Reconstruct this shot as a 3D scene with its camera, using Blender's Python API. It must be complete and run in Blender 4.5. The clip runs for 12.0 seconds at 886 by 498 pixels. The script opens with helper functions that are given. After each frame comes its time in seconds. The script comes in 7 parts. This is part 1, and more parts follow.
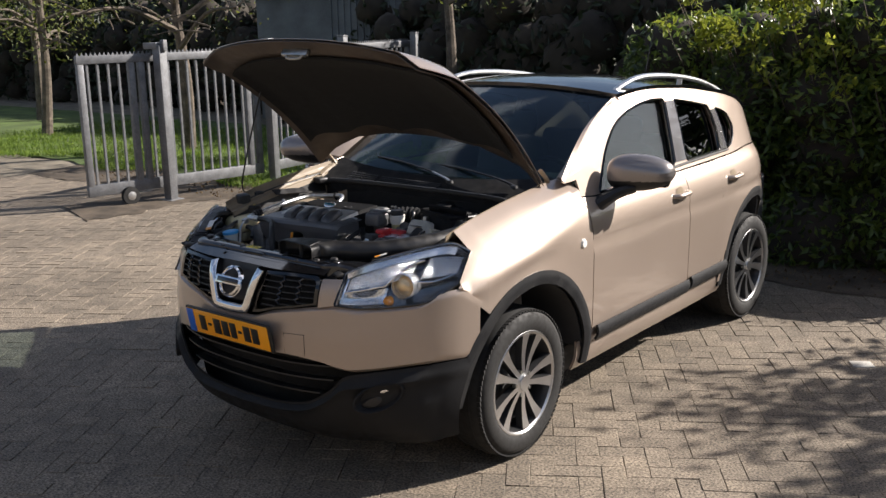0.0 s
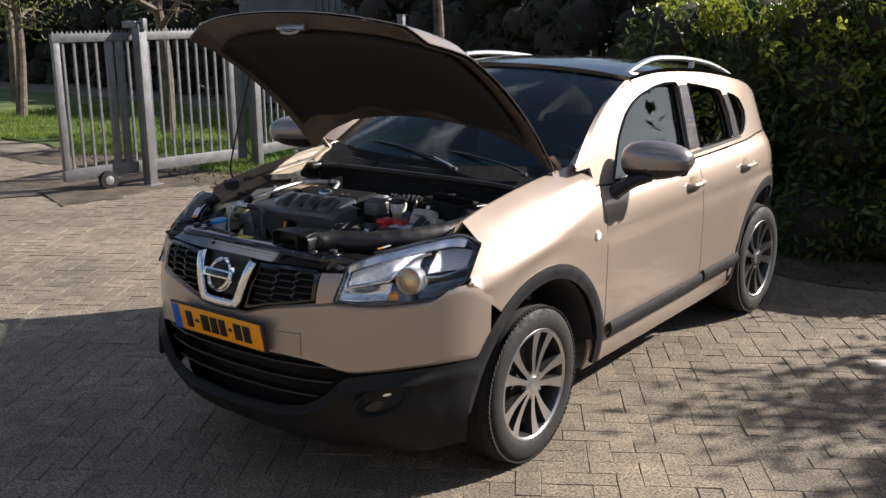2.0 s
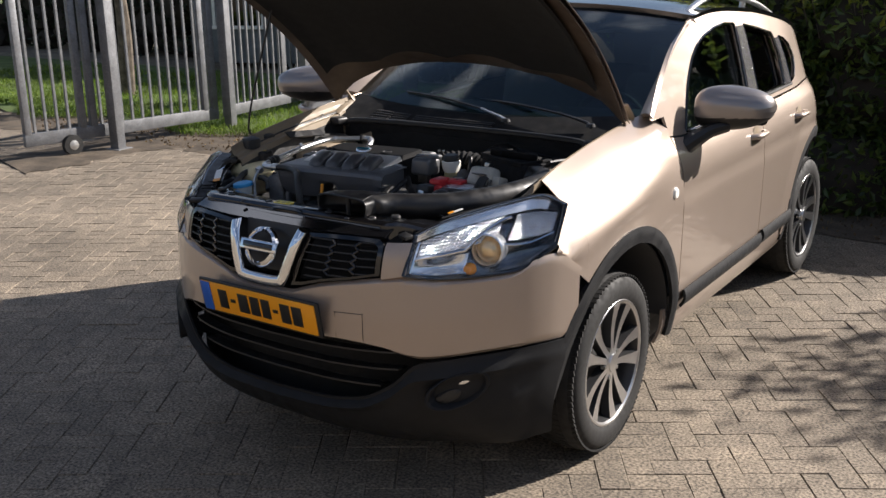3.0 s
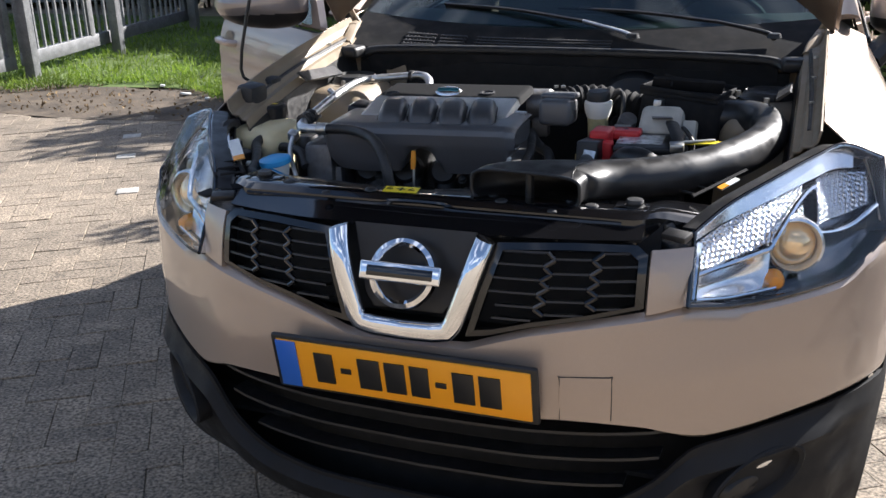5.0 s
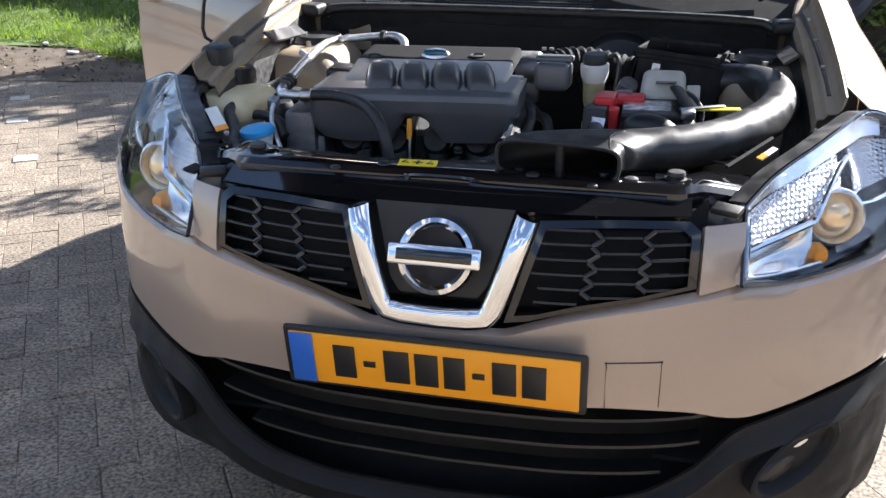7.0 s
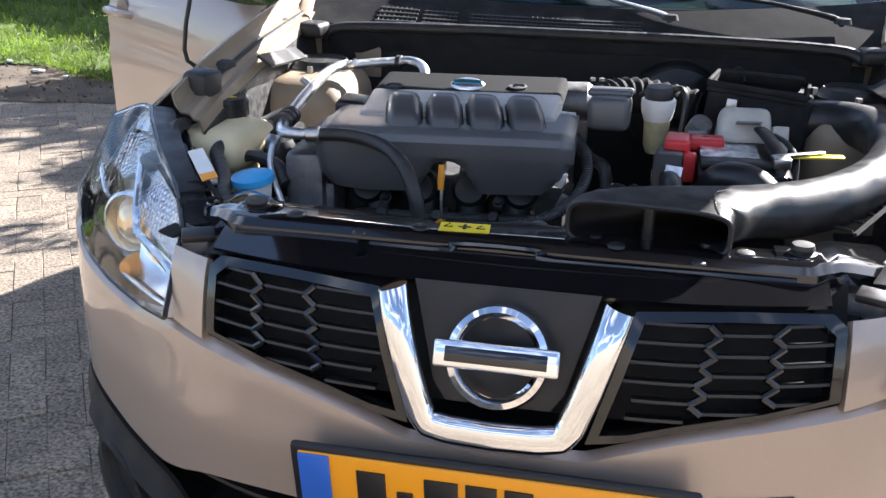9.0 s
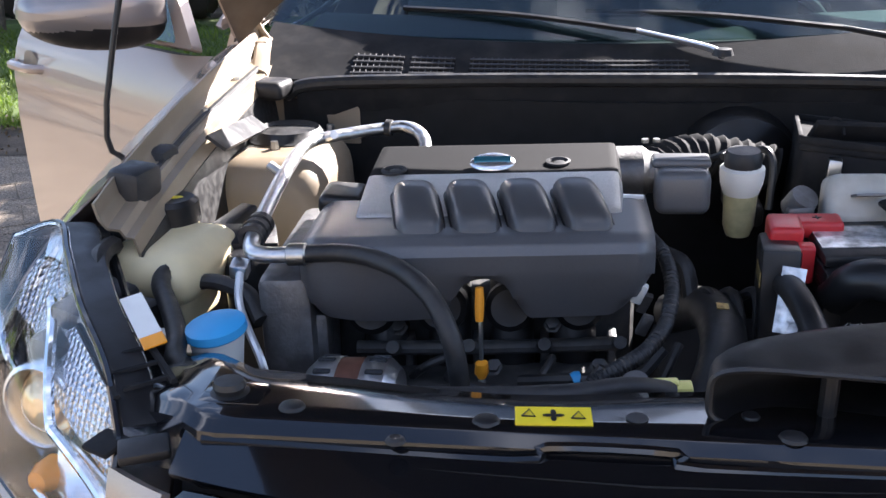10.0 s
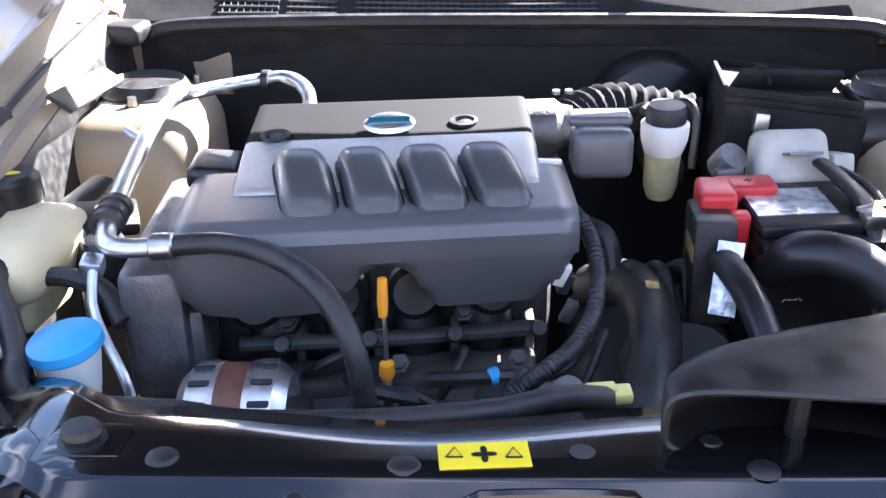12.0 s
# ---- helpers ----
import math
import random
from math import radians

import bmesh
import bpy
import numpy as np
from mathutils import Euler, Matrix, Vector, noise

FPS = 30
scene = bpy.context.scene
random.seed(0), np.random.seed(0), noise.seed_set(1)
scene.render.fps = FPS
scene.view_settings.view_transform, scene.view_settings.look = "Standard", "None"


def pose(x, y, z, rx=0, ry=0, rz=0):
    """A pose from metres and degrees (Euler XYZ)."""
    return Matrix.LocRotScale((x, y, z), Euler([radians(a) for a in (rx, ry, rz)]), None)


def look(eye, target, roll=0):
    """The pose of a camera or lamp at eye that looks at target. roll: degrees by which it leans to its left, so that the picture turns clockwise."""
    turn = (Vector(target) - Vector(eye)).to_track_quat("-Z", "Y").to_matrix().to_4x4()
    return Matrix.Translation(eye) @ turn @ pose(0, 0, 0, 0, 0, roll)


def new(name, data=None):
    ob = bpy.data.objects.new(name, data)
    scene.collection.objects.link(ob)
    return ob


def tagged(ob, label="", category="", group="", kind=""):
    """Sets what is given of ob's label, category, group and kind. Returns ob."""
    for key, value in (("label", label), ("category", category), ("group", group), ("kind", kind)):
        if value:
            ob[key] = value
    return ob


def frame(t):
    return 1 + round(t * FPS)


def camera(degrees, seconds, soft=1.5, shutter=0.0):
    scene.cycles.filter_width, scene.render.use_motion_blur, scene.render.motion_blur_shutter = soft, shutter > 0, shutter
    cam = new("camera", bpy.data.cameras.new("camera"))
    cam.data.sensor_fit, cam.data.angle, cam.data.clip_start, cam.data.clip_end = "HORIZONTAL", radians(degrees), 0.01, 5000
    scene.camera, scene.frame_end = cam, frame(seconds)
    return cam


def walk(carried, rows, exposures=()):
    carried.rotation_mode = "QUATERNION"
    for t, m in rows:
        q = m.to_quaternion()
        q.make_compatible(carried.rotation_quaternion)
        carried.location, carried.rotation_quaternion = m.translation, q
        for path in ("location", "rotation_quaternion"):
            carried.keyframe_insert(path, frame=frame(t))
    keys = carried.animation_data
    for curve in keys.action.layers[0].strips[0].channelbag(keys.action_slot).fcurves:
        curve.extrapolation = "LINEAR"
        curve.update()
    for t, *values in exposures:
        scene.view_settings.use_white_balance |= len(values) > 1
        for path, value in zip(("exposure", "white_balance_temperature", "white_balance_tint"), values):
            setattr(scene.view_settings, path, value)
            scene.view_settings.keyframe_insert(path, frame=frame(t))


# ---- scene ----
cam = camera(48.5, 12.0)
PATH = [
    (0, (3.224, -2.569, 1.975), (2.003, -1.053, 1.516), -1.1),
    (0.5, (3.215, -2.56, 1.977), (1.993, -1.044, 1.521), -1.1),
    (1, (3.148, -2.503, 1.956), (1.926, -0.986, 1.505), -1.0),
    (1.5, (3.065, -2.458, 1.943), (1.858, -0.932, 1.481), -0.8),
    (2, (2.941, -2.4, 1.923), (1.758, -0.862, 1.438), -0.4),
    (2.5, (2.678, -2.341, 1.877), (1.53, -0.787, 1.36), -0.5),
    (3, (2.28, -2.251, 1.805), (1.193, -0.669, 1.245), -0.8),
    (3.5, (1.863, -2.067, 1.731), (0.827, -0.467, 1.125), -1.7),
    (3.7, (1.684, -2.028, 1.716), (0.686, -0.411, 1.093), -1.8),
    (5.3, (0.565, -1.513, 1.572), (-0.033, 0.258, 0.861), -1.6),
    (5.5, (0.514, -1.503, 1.586), (-0.039, 0.273, 0.851), -1.4),
    (6, (0.364, -1.507, 1.561), (-0.055, 0.301, 0.816), 0.1),
    (6.5, (0.365, -1.505, 1.566), (-0.055, 0.291, 0.795), -0.1),
    (8.3, (0.285, -1.424, 1.535), (-0.093, 0.375, 0.765), 1.2),
    (8.5, (0.247, -1.359, 1.517), (-0.116, 0.453, 0.752), 1.3),
    (9, (0.152, -1.118, 1.498), (-0.216, 0.706, 0.765), 1.0),
    (9.5, (0.048, -0.844, 1.525), (-0.314, 0.984, 0.797), -1.0),
    (10, (-0.072, -0.624, 1.492), (-0.327, 1.227, 0.778), -1.4),
    (10.5, (-0.159, -0.497, 1.485), (-0.256, 1.343, 0.707), 0.3),
    (11, (-0.137, -0.447, 1.476), (-0.202, 1.381, 0.666), -0.2),
    (11.5, (-0.117, -0.434, 1.484), (-0.149, 1.378, 0.638), -0.2),
    (12, (-0.112, -0.433, 1.49), (-0.123, 1.372, 0.629), -0.1),
]
walk(cam, [(t, look(eye, target, roll)) for t, eye, target, roll in PATH], exposures=[(0,1.0,6350,14),(3.0,1.02,6300,14),(3.7,1.2,6250,14),(5.3,1.85,5950,13),(6.7,2.12,5920,13),(8.5,2.48,5900,13),(9.5,2.52,6050,16),(10.5,3.02,5950,18),(12,3.65,5800,19)])

# world, sun and exposure
SUN = Vector((0.585, 0.81, 0.60)).normalized()      # towards the sun
world = bpy.data.worlds.new("sky")
scene.world = world
world.use_nodes = True
wn = world.node_tree.nodes
wl = world.node_tree.links
sky = wn.new("ShaderNodeTexSky")
sky.sky_type, sky.sun_disc = "NISHITA", False
sky.sun_elevation = math.asin(SUN.z)
sky.sun_rotation = math.atan2(SUN.x, SUN.y)
# scattered white clouds over the whole sky
sco, cln, clr, clm = wn.new("ShaderNodeTexCoord"), wn.new("ShaderNodeTexNoise"), wn.new("ShaderNodeMapRange"), wn.new("ShaderNodeMix")
stretch = wn.new("ShaderNodeMapping")
stretch.inputs["Scale"].default_value = (1.0, 1.0, 2.6)
wl.new(sco.outputs["Generated"], stretch.inputs["Vector"])
wl.new(stretch.outputs[0], cln.inputs["Vector"])
cln.inputs["Scale"].default_value, cln.inputs["Detail"].default_value, cln.inputs["Roughness"].default_value = 3.2, 8.0, 0.58
for i, v in enumerate((0.52, 0.68, 0.0, 0.85)):
    clr.inputs[i + 1].default_value = v
wl.new(cln.outputs[0], clr.inputs[0])
clm.data_type = "RGBA"
clm.inputs[7].default_value = (10.0, 10.3, 11.0, 1)
wl.new(clr.outputs[0], clm.inputs[0])
wl.new(sky.outputs[0], clm.inputs[6])
wl.new(clm.outputs[2], wn["Background"].inputs[0])
wn["Background"].inputs[1].default_value = 0.05
sun = new("sun", bpy.data.lights.new("sun", "SUN"))
sun.data.energy, sun.data.angle, sun.data.color = 5.0, radians(0.55), (1.0, 0.93, 0.82)
sun.matrix_world = Matrix.Translation((6, 6, 8)) @ SUN.to_track_quat("Z", "Y").to_matrix().to_4x4()


# ---- building helpers ----
def cv(*pts):
    """A smooth curve through (a, value) pairs; value may be a number."""
    xs = [p[0] for p in pts]
    ys = [p[1] for p in pts]
    n = len(xs)
    ms = []
    for i in range(n):
        if i == 0:
            ms.append((ys[1] - ys[0]) / (xs[1] - xs[0]))
        elif i == n - 1:
            ms.append((ys[-1] - ys[-2]) / (xs[-1] - xs[-2]))
        else:
            d0 = (ys[i] - ys[i - 1]) / (xs[i] - xs[i - 1])
            d1 = (ys[i + 1] - ys[i]) / (xs[i + 1] - xs[i])
            ms.append(0.0 if d0 * d1 <= 0 else 2 * d0 * d1 / (d0 + d1))

    def f(a):
        if a <= xs[0]:
            return ys[0]
        if a >= xs[-1]:
            return ys[-1]
        i = next(k for k in range(n - 1) if a <= xs[k + 1])
        h = xs[i + 1] - xs[i]
        t = (a - xs[i]) / h
        return ((2 * t ** 3 - 3 * t * t + 1) * ys[i] + (t ** 3 - 2 * t * t + t) * h * ms[i]
                + (3 * t * t - 2 * t ** 3) * ys[i + 1] + (t ** 3 - t * t) * h * ms[i + 1])
    return f


def smooth_path(pts, per=8, closed=False):
    """Points along a rounded line through pts."""
    p = [Vector(q) for q in pts]
    n = len(p)
    out = []
    for i in range(n if closed else n - 1):
        a = p[(i - 1) % n] if closed or i > 0 else p[0] * 2 - p[1]
        b, c = p[i], p[(i + 1) % n]
        d = p[(i + 2) % n] if closed or i + 2 < n else p[-1] * 2 - p[-2]
        for k in range(per):
            t = k / per
            out.append(0.5 * (2 * b + (c - a) * t + (2 * a - 5 * b + 4 * c - d) * t * t + (3 * b - a - 3 * c + d) * t ** 3))
    if not closed:
        out.append(p[-1])
    return out


# how the assembly being built sits in the car
placing = [Matrix.Identity(4)]


def part(name, bm, material, parent=None, label="", smooth=True, angle=35):
    """Links a bmesh as one mesh object, under a thing or a part."""
    me = bpy.data.meshes.new(name)
    bm.transform(placing[0])
    if smooth:
        bmesh.ops.recalc_face_normals(bm, faces=bm.faces)
        for f in bm.faces:
            f.smooth = True
        lim = radians(angle)
        for e in bm.edges:
            if len(e.link_faces) == 2 and e.calc_face_angle(0) > lim:
                e.smooth = False
    bm.to_mesh(me)
    bm.free()
    mats = material if isinstance(material, (list, tuple)) else [material]
    for m in mats:
        me.materials.append(m)
    ob = new(name, me)
    if parent is not None:
        ob.parent = parent
    if label:
        ob["label"] = label
    return ob


def thing(name, label, category, loc=(0, 0, 0), group="", kind=""):
    ob = new(name)
    ob.location = loc
    ob.empty_display_size = 0.1
    return tagged(ob, label, category, group, kind)


def grid(f, nu, nv, wrap=False):
    """A sheet of nu x nv cells from f(u, v), both 0 to 1."""
    bm = bmesh.new()
    cols = nu if wrap else nu + 1
    vs = [[bm.verts.new(f(i / nu, j / nv)) for j in range(nv + 1)] for i in range(cols)]
    for i in range(nu):
        for j in range(nv):
            a, b = vs[i], vs[(i + 1) % cols]
            bm.faces.new((a[j], b[j], b[j + 1], a[j + 1]))
    bmesh.ops.remove_doubles(bm, verts=bm.verts, dist=1e-6)
    bmesh.ops.dissolve_degenerate(bm, edges=bm.edges, dist=1e-6)
    return bm


def solid(bm, t):
    """Gives a sheet the thickness t."""
    bmesh.ops.recalc_face_normals(bm, faces=bm.faces)
    bmesh.ops.solidify(bm, geom=list(bm.faces), thickness=t)
    return bm


def tube(pts, r, n=10, per=6, caps=True, sharp=False, flat=1.0):
    """A hose or rod along pts; r is a number or a function of 0..1."""
    p = [Vector(q) for q in pts] if sharp else smooth_path(pts, per)
    bm = bmesh.new()
    rings = []
    up = None
    m = len(p)
    for i, q in enumerate(p):
        d = (p[min(i + 1, m - 1)] - p[max(i - 1, 0)]).normalized()
        if up is None:
            up = d.cross(Vector((0.123, 0.321, 0.93))).normalized()
        up = (up - d * up.dot(d)).normalized()
        side = d.cross(up)
        rad = r(i / (m - 1)) if callable(r) else r
        rings.append([bm.verts.new(q + (up * math.cos(2 * math.pi * k / n) + side * math.sin(2 * math.pi * k / n) * flat) * rad) for k in range(n)])
    for a, b in zip(rings, rings[1:]):
        for k in range(n):
            bm.faces.new((a[k], a[(k + 1) % n], b[(k + 1) % n], b[k]))
    if caps:
        bm.faces.new(rings[0][::-1])
        bm.faces.new(rings[-1])
    return bm


def box(size, m=None, bevel=0.004, seg=2, taper=1.0):
    """A rounded box round the origin, moved by m; taper scales its top."""
    bm = bmesh.new()
    bmesh.ops.create_cube(bm, size=1.0)
    for v in bm.verts:
        k = taper if v.co.z > 0 else 1.0
        v.co = Vector((v.co.x * size[0] * k, v.co.y * size[1] * k, v.co.z * size[2]))
    if bevel > 0:
        bmesh.ops.bevel(bm, geom=list(bm.edges), offset=bevel, segments=seg, profile=0.5, affect="EDGES")
    if m is not None:
        bm.transform(m)
    return bm


def lathe(profile, n=24, m=None):
    """Turns (radius, height) pairs round z."""
    bm = grid(lambda u, v: Vector((1, 0, 0)), 1, 1)
    bm.free()
    bm = bmesh.new()
    rings = []
    for r, z in profile:
        if r < 1e-5:
            rings.append([bm.verts.new((0, 0, z))] * n)
        else:
            rings.append([bm.verts.new((r * math.cos(2 * math.pi * k / n), r * math.sin(2 * math.pi * k / n), z)) for k in range(n)])
    for a, b in zip(rings, rings[1:]):
        for k in range(n):
            q = []
            for v in (a[k], a[(k + 1) % n], b[(k + 1) % n], b[k]):
                if v not in q:
                    q.append(v)
            if len(q) > 2:
                bm.faces.new(q)
    if m is not None:
        bm.transform(m)
    return bm


def join(*bms):
    """Joins bmeshes into the first."""
    first = bms[0]
    for b in bms[1:]:
        me = bpy.data.meshes.new("tmp")
        b.to_mesh(me)
        first.from_mesh(me)
        b.free()
        bpy.data.meshes.remove(me)
    return first


def plate_of(outline, holes, place, thick):
    """A sheet with holes, drawn in two numbers and put in space by place(a, b)."""
    bm = bmesh.new()
    edges = []
    for loop in [outline] + list(holes):
        vs = [bm.verts.new((a, b, 0)) for a, b in loop]
        edges += [bm.edges.new((vs[i], vs[(i + 1) % len(vs)])) for i in range(len(vs))]
    bmesh.ops.triangle_fill(bm, use_beauty=True, edges=edges)
    for v in bm.verts:
        v.co = place(v.co.x, v.co.y)
    if thick:
        solid(bm, thick)
    return bm


def loop2(pts, per=5):
    """A rounded closed outline in two numbers."""
    return [(q.x, q.y) for q in smooth_path([(a, b, 0) for a, b in pts], per, True)]


def rounded(pts, r=0.02, seg=4):
    """A closed outline with its corners rounded off."""
    out = []
    n = len(pts)
    for i in range(n):
        a, b, c = (Vector(pts[(i + k) % n]) for k in (-1, 0, 1))
        d0, d1 = (a - b), (c - b)
        k0, k1 = min(r, d0.length * 0.4), min(r, d1.length * 0.4)
        p, q = b + d0.normalized() * k0, b + d1.normalized() * k1
        for j in range(seg + 1):
            t = j / seg
            w = p * (1 - t) ** 2 + b * 2 * t * (1 - t) + q * t * t
            out.append((w.x, w.y))
    return out


def mirrored(bm):
    """A copy of bm on the other side of the car."""
    b = bm.copy()
    b.transform(Matrix.Diagonal((-1, 1, 1, 1)))
    bmesh.ops.reverse_faces(b, faces=b.faces)
    return b


# ---- materials ----
def material(name, colour, rough=0.5, metal=0.0, vary=0.12, scale=6.0, grain=0.0, gscale=180.0, bump=0.0, bscale=120.0,
             coat=0.0, flake=0.0, dust=0.0, dust_colour=(0.35, 0.31, 0.26), spec=0.5):
    m = bpy.data.materials.new(name)
    m.use_nodes = True
    n, l = m.node_tree.nodes, m.node_tree.links
    b = n["Principled BSDF"]
    b.inputs["Roughness"].default_value = rough
    b.inputs["Metallic"].default_value = metal
    b.inputs["Coat Weight"].default_value = coat
    b.inputs["Coat Roughness"].default_value = 0.03
    b.inputs["Specular IOR Level"].default_value = spec
    co = n.new("ShaderNodeTexCoord")

    def tex(s, detail=4.0):
        t = n.new("ShaderNodeTexNoise")
        t.inputs["Scale"].default_value = s
        t.inputs["Detail"].default_value = detail
        l.new(co.outputs["Object"], t.inputs["Vector"])
        return t

    def mix(kind, a, c, fac):
        x = n.new("ShaderNodeMix")
        x.data_type, x.blend_type = "RGBA", kind
        if isinstance(fac, float):
            x.inputs[0].default_value = fac
        else:
            l.new(fac, x.inputs[0])
        for s, v in ((6, a), (7, c)):
            if isinstance(v, tuple):
                x.inputs[s].default_value = (*v, 1)
            else:
                l.new(v, x.inputs[s])
        return x.outputs[2]

    def ramp(src, lo, hi, a=0.0, c=1.0):
        r = n.new("ShaderNodeMapRange")
        l.new(src, r.inputs[0])
        for i, v in enumerate((lo, hi, a, c)):
            r.inputs[i + 1].default_value = v
        return r.outputs[0]
    col = tuple(colour)
    big = tex(scale)
    dark = tuple(c * (1 - vary * 1.6) for c in col)
    light = tuple(min(1, c * (1 + vary)) for c in col)
    out = mix("MIX", dark, light, ramp(big.outputs[0], 0.3, 0.7))
    if grain:
        g = tex(gscale, 2.0)
        out = mix("MULTIPLY", out, mix("MIX", (1 - grain,) * 3, (1 + grain,) * 3, ramp(g.outputs[0], 0.3, 0.7)), 1.0)
    if dust:
        d = tex(scale * 3.1, 8.0)
        out = mix("MIX", out, dust_colour, ramp(d.outputs[0], 0.45, 0.8, 0.0, dust))
        l.new(ramp(d.outputs[0], 0.4, 0.75, rough, min(1, rough + 0.3)), b.inputs["Roughness"])
    l.new(out, b.inputs["Base Color"])
    if flake:
        v = n.new("ShaderNodeTexVoronoi")
        v.inputs["Scale"].default_value = 900.0
        l.new(co.outputs["Object"], v.inputs["Vector"])
        fl = mix("MIX", out, mix("MULTIPLY", out, (1.5, 1.45, 1.4), 1.0), ramp(v.outputs["Distance"], 0.0, 0.5, flake, 0.0))
        l.new(fl, b.inputs["Base Color"])
    if bump:
        t = tex(bscale, 3.0)
        bp = n.new("ShaderNodeBump")
        bp.inputs["Strength"].default_value = bump
        bp.inputs["Distance"].default_value = 0.002
        l.new(t.outputs[0], bp.inputs["Height"])
        l.new(bp.outputs[0], b.inputs["Normal"])
    return m


def glass(name, colour, alpha_rough=0.0, thin=True, ior=1.65):
    m = bpy.data.materials.new(name)
    m.use_nodes = True
    n, l = m.node_tree.nodes, m.node_tree.links
    for x in list(n):
        n.remove(x)
    out = n.new("ShaderNodeOutputMaterial")
    tr, gl = n.new("ShaderNodeBsdfTransparent"), n.new("ShaderNodeBsdfGlossy")
    tr.inputs[0].default_value = (*colour, 1)
    gl.inputs["Roughness"].default_value = alpha_rough
    fr, mx = n.new("ShaderNodeLayerWeight"), n.new("ShaderNodeMixShader")
    fr.inputs[0].default_value = 0.5
    pw, mr = n.new("ShaderNodeMath"), n.new("ShaderNodeMapRange")
    pw.operation = "POWER"
    pw.inputs[1].default_value = 4.0
    f0 = ((ior - 1) / (ior + 1)) ** 2
    mr.inputs[3].default_value, mr.inputs[4].default_value = f0, 0.95
    l.new(fr.outputs["Facing"], pw.inputs[0])
    l.new(pw.outputs[0], mr.inputs[0])
    l.new(mr.outputs[0], mx.inputs[0])
    l.new(tr.outputs[0], mx.inputs[1])
    l.new(gl.outputs[0], mx.inputs[2])
    l.new(mx.outputs[0], out.inputs[0])
    return m


def prism_material():
    """Silvered plastic pressed into small square facets."""
    m = material("faceted_reflector", (0.78, 0.80, 0.84), 0.16, 0.9, 0.1, 60)
    n, l = m.node_tree.nodes, m.node_tree.links
    co, v, bp = n.new("ShaderNodeTexCoord"), n.new("ShaderNodeTexVoronoi"), n.new("ShaderNodeBump")
    v.inputs["Scale"].default_value, v.inputs["Randomness"].default_value = 120.0, 0.15
    bp.inputs["Strength"].default_value, bp.inputs["Distance"].default_value = 1.0, 0.006
    l.new(co.outputs["Object"], v.inputs["Vector"])
    l.new(v.outputs["Distance"], bp.inputs["Height"])
    l.new(bp.outputs[0], n["Principled BSDF"].inputs["Normal"])
    return m


PAINT = material("beige_metallic_paint", (0.395, 0.318, 0.262), 0.42, 0.5, 0.03, 2.0, coat=1.0, flake=0.5)
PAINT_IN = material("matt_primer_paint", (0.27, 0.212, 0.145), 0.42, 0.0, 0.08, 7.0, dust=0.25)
COWLM = material("weathered_black_cowl_plastic", (0.022, 0.0225, 0.024), 0.9, 0, 0.2, 8, bump=0.2, bscale=400, dust=0.05, spec=0.06)
MATT = material("matt_black_box_plastic", (0.016, 0.0165, 0.018), 0.75, 0, 0.2, 9, bump=0.15, bscale=350, dust=0.06, spec=0.12)
# beige inner paint with the bonnet's shade mixed into its colour, plus dust
FRAMEM = material("dusty_inner_paint_shade_darkened", (0.085, 0.062, 0.046), 0.5, 0.1, 0.25, 6.0, dust=0.2)
GREYPAINT = material("grey_mirror_paint", (0.27, 0.245, 0.235), 0.3, 0.6, 0.03, 2.0, coat=1.0, flake=0.4)
CLAD = material("grained_black_plastic", (0.012, 0.0125, 0.014), 0.55, 0, 0.15, 5, bump=0.2, bscale=500, dust=0.02, spec=0.25)
BLACK = material("black_plastic", (0.011, 0.011, 0.012), 0.36, 0, 0.15, 8, bump=0.1, bscale=400, dust=0.03)
GLOSS = material("gloss_black_plastic", (0.006, 0.006, 0.007), 0.10, 0, 0.1, 6, coat=0.5)
COVERM = material("satin_dark_grey_plastic", (0.10, 0.102, 0.108), 0.36, 0, 0.08, 9, grain=0.12, gscale=900, bump=0.10, bscale=900, spec=0.7)
RUBBER = material("tyre_rubber", (0.010, 0.0098, 0.0096), 0.7, 0, 0.2, 12, dust=0.05, dust_colour=(0.12, 0.10, 0.085))
HOSE = material("black_rubber_hose", (0.018, 0.018, 0.019), 0.42, 0, 0.15, 20, dust=0.2, dust_colour=(0.15, 0.14, 0.12))
ALLOY = material("machined_alloy", (0.66, 0.66, 0.67), 0.28, 1.0, 0.06, 9)
ALLOY_DARK = material("dark_alloy_paint", (0.05, 0.05, 0.052), 0.4, 0.6, 0.08, 9)
CHROME = material("chrome", (0.82, 0.83, 0.85), 0.05, 1.0, 0.02, 3)
ALU = material("brushed_aluminium_pipe", (0.68, 0.69, 0.70), 0.28, 1.0, 0.08, 30, dust=0.12)
CAST = material("cast_aluminium", (0.22, 0.22, 0.225), 0.45, 0.9, 0.2, 30, bump=0.3, bscale=220, dust=0.2)
STEEL = material("zinc_plated_steel", (0.5, 0.5, 0.48), 0.35, 1.0, 0.1, 40)
GALV = material("galvanised_steel", (0.18, 0.185, 0.195), 0.5, 0.5, 0.15, 9, grain=0.15, gscale=60, dust=0.15)
GLASS = glass("clear_tinted_glass", (0.55, 0.64, 0.63))
DARKGLASS = glass("privacy_glass", (0.06, 0.07, 0.07))
LENS = glass("clear_lamp_cover", (0.96, 0.97, 0.98), ior=1.45)
CARPET = material("black_fibre_pad", (0.012, 0.012, 0.012), 0.95, 0, 0.2, 30, bump=0.4, bscale=700)
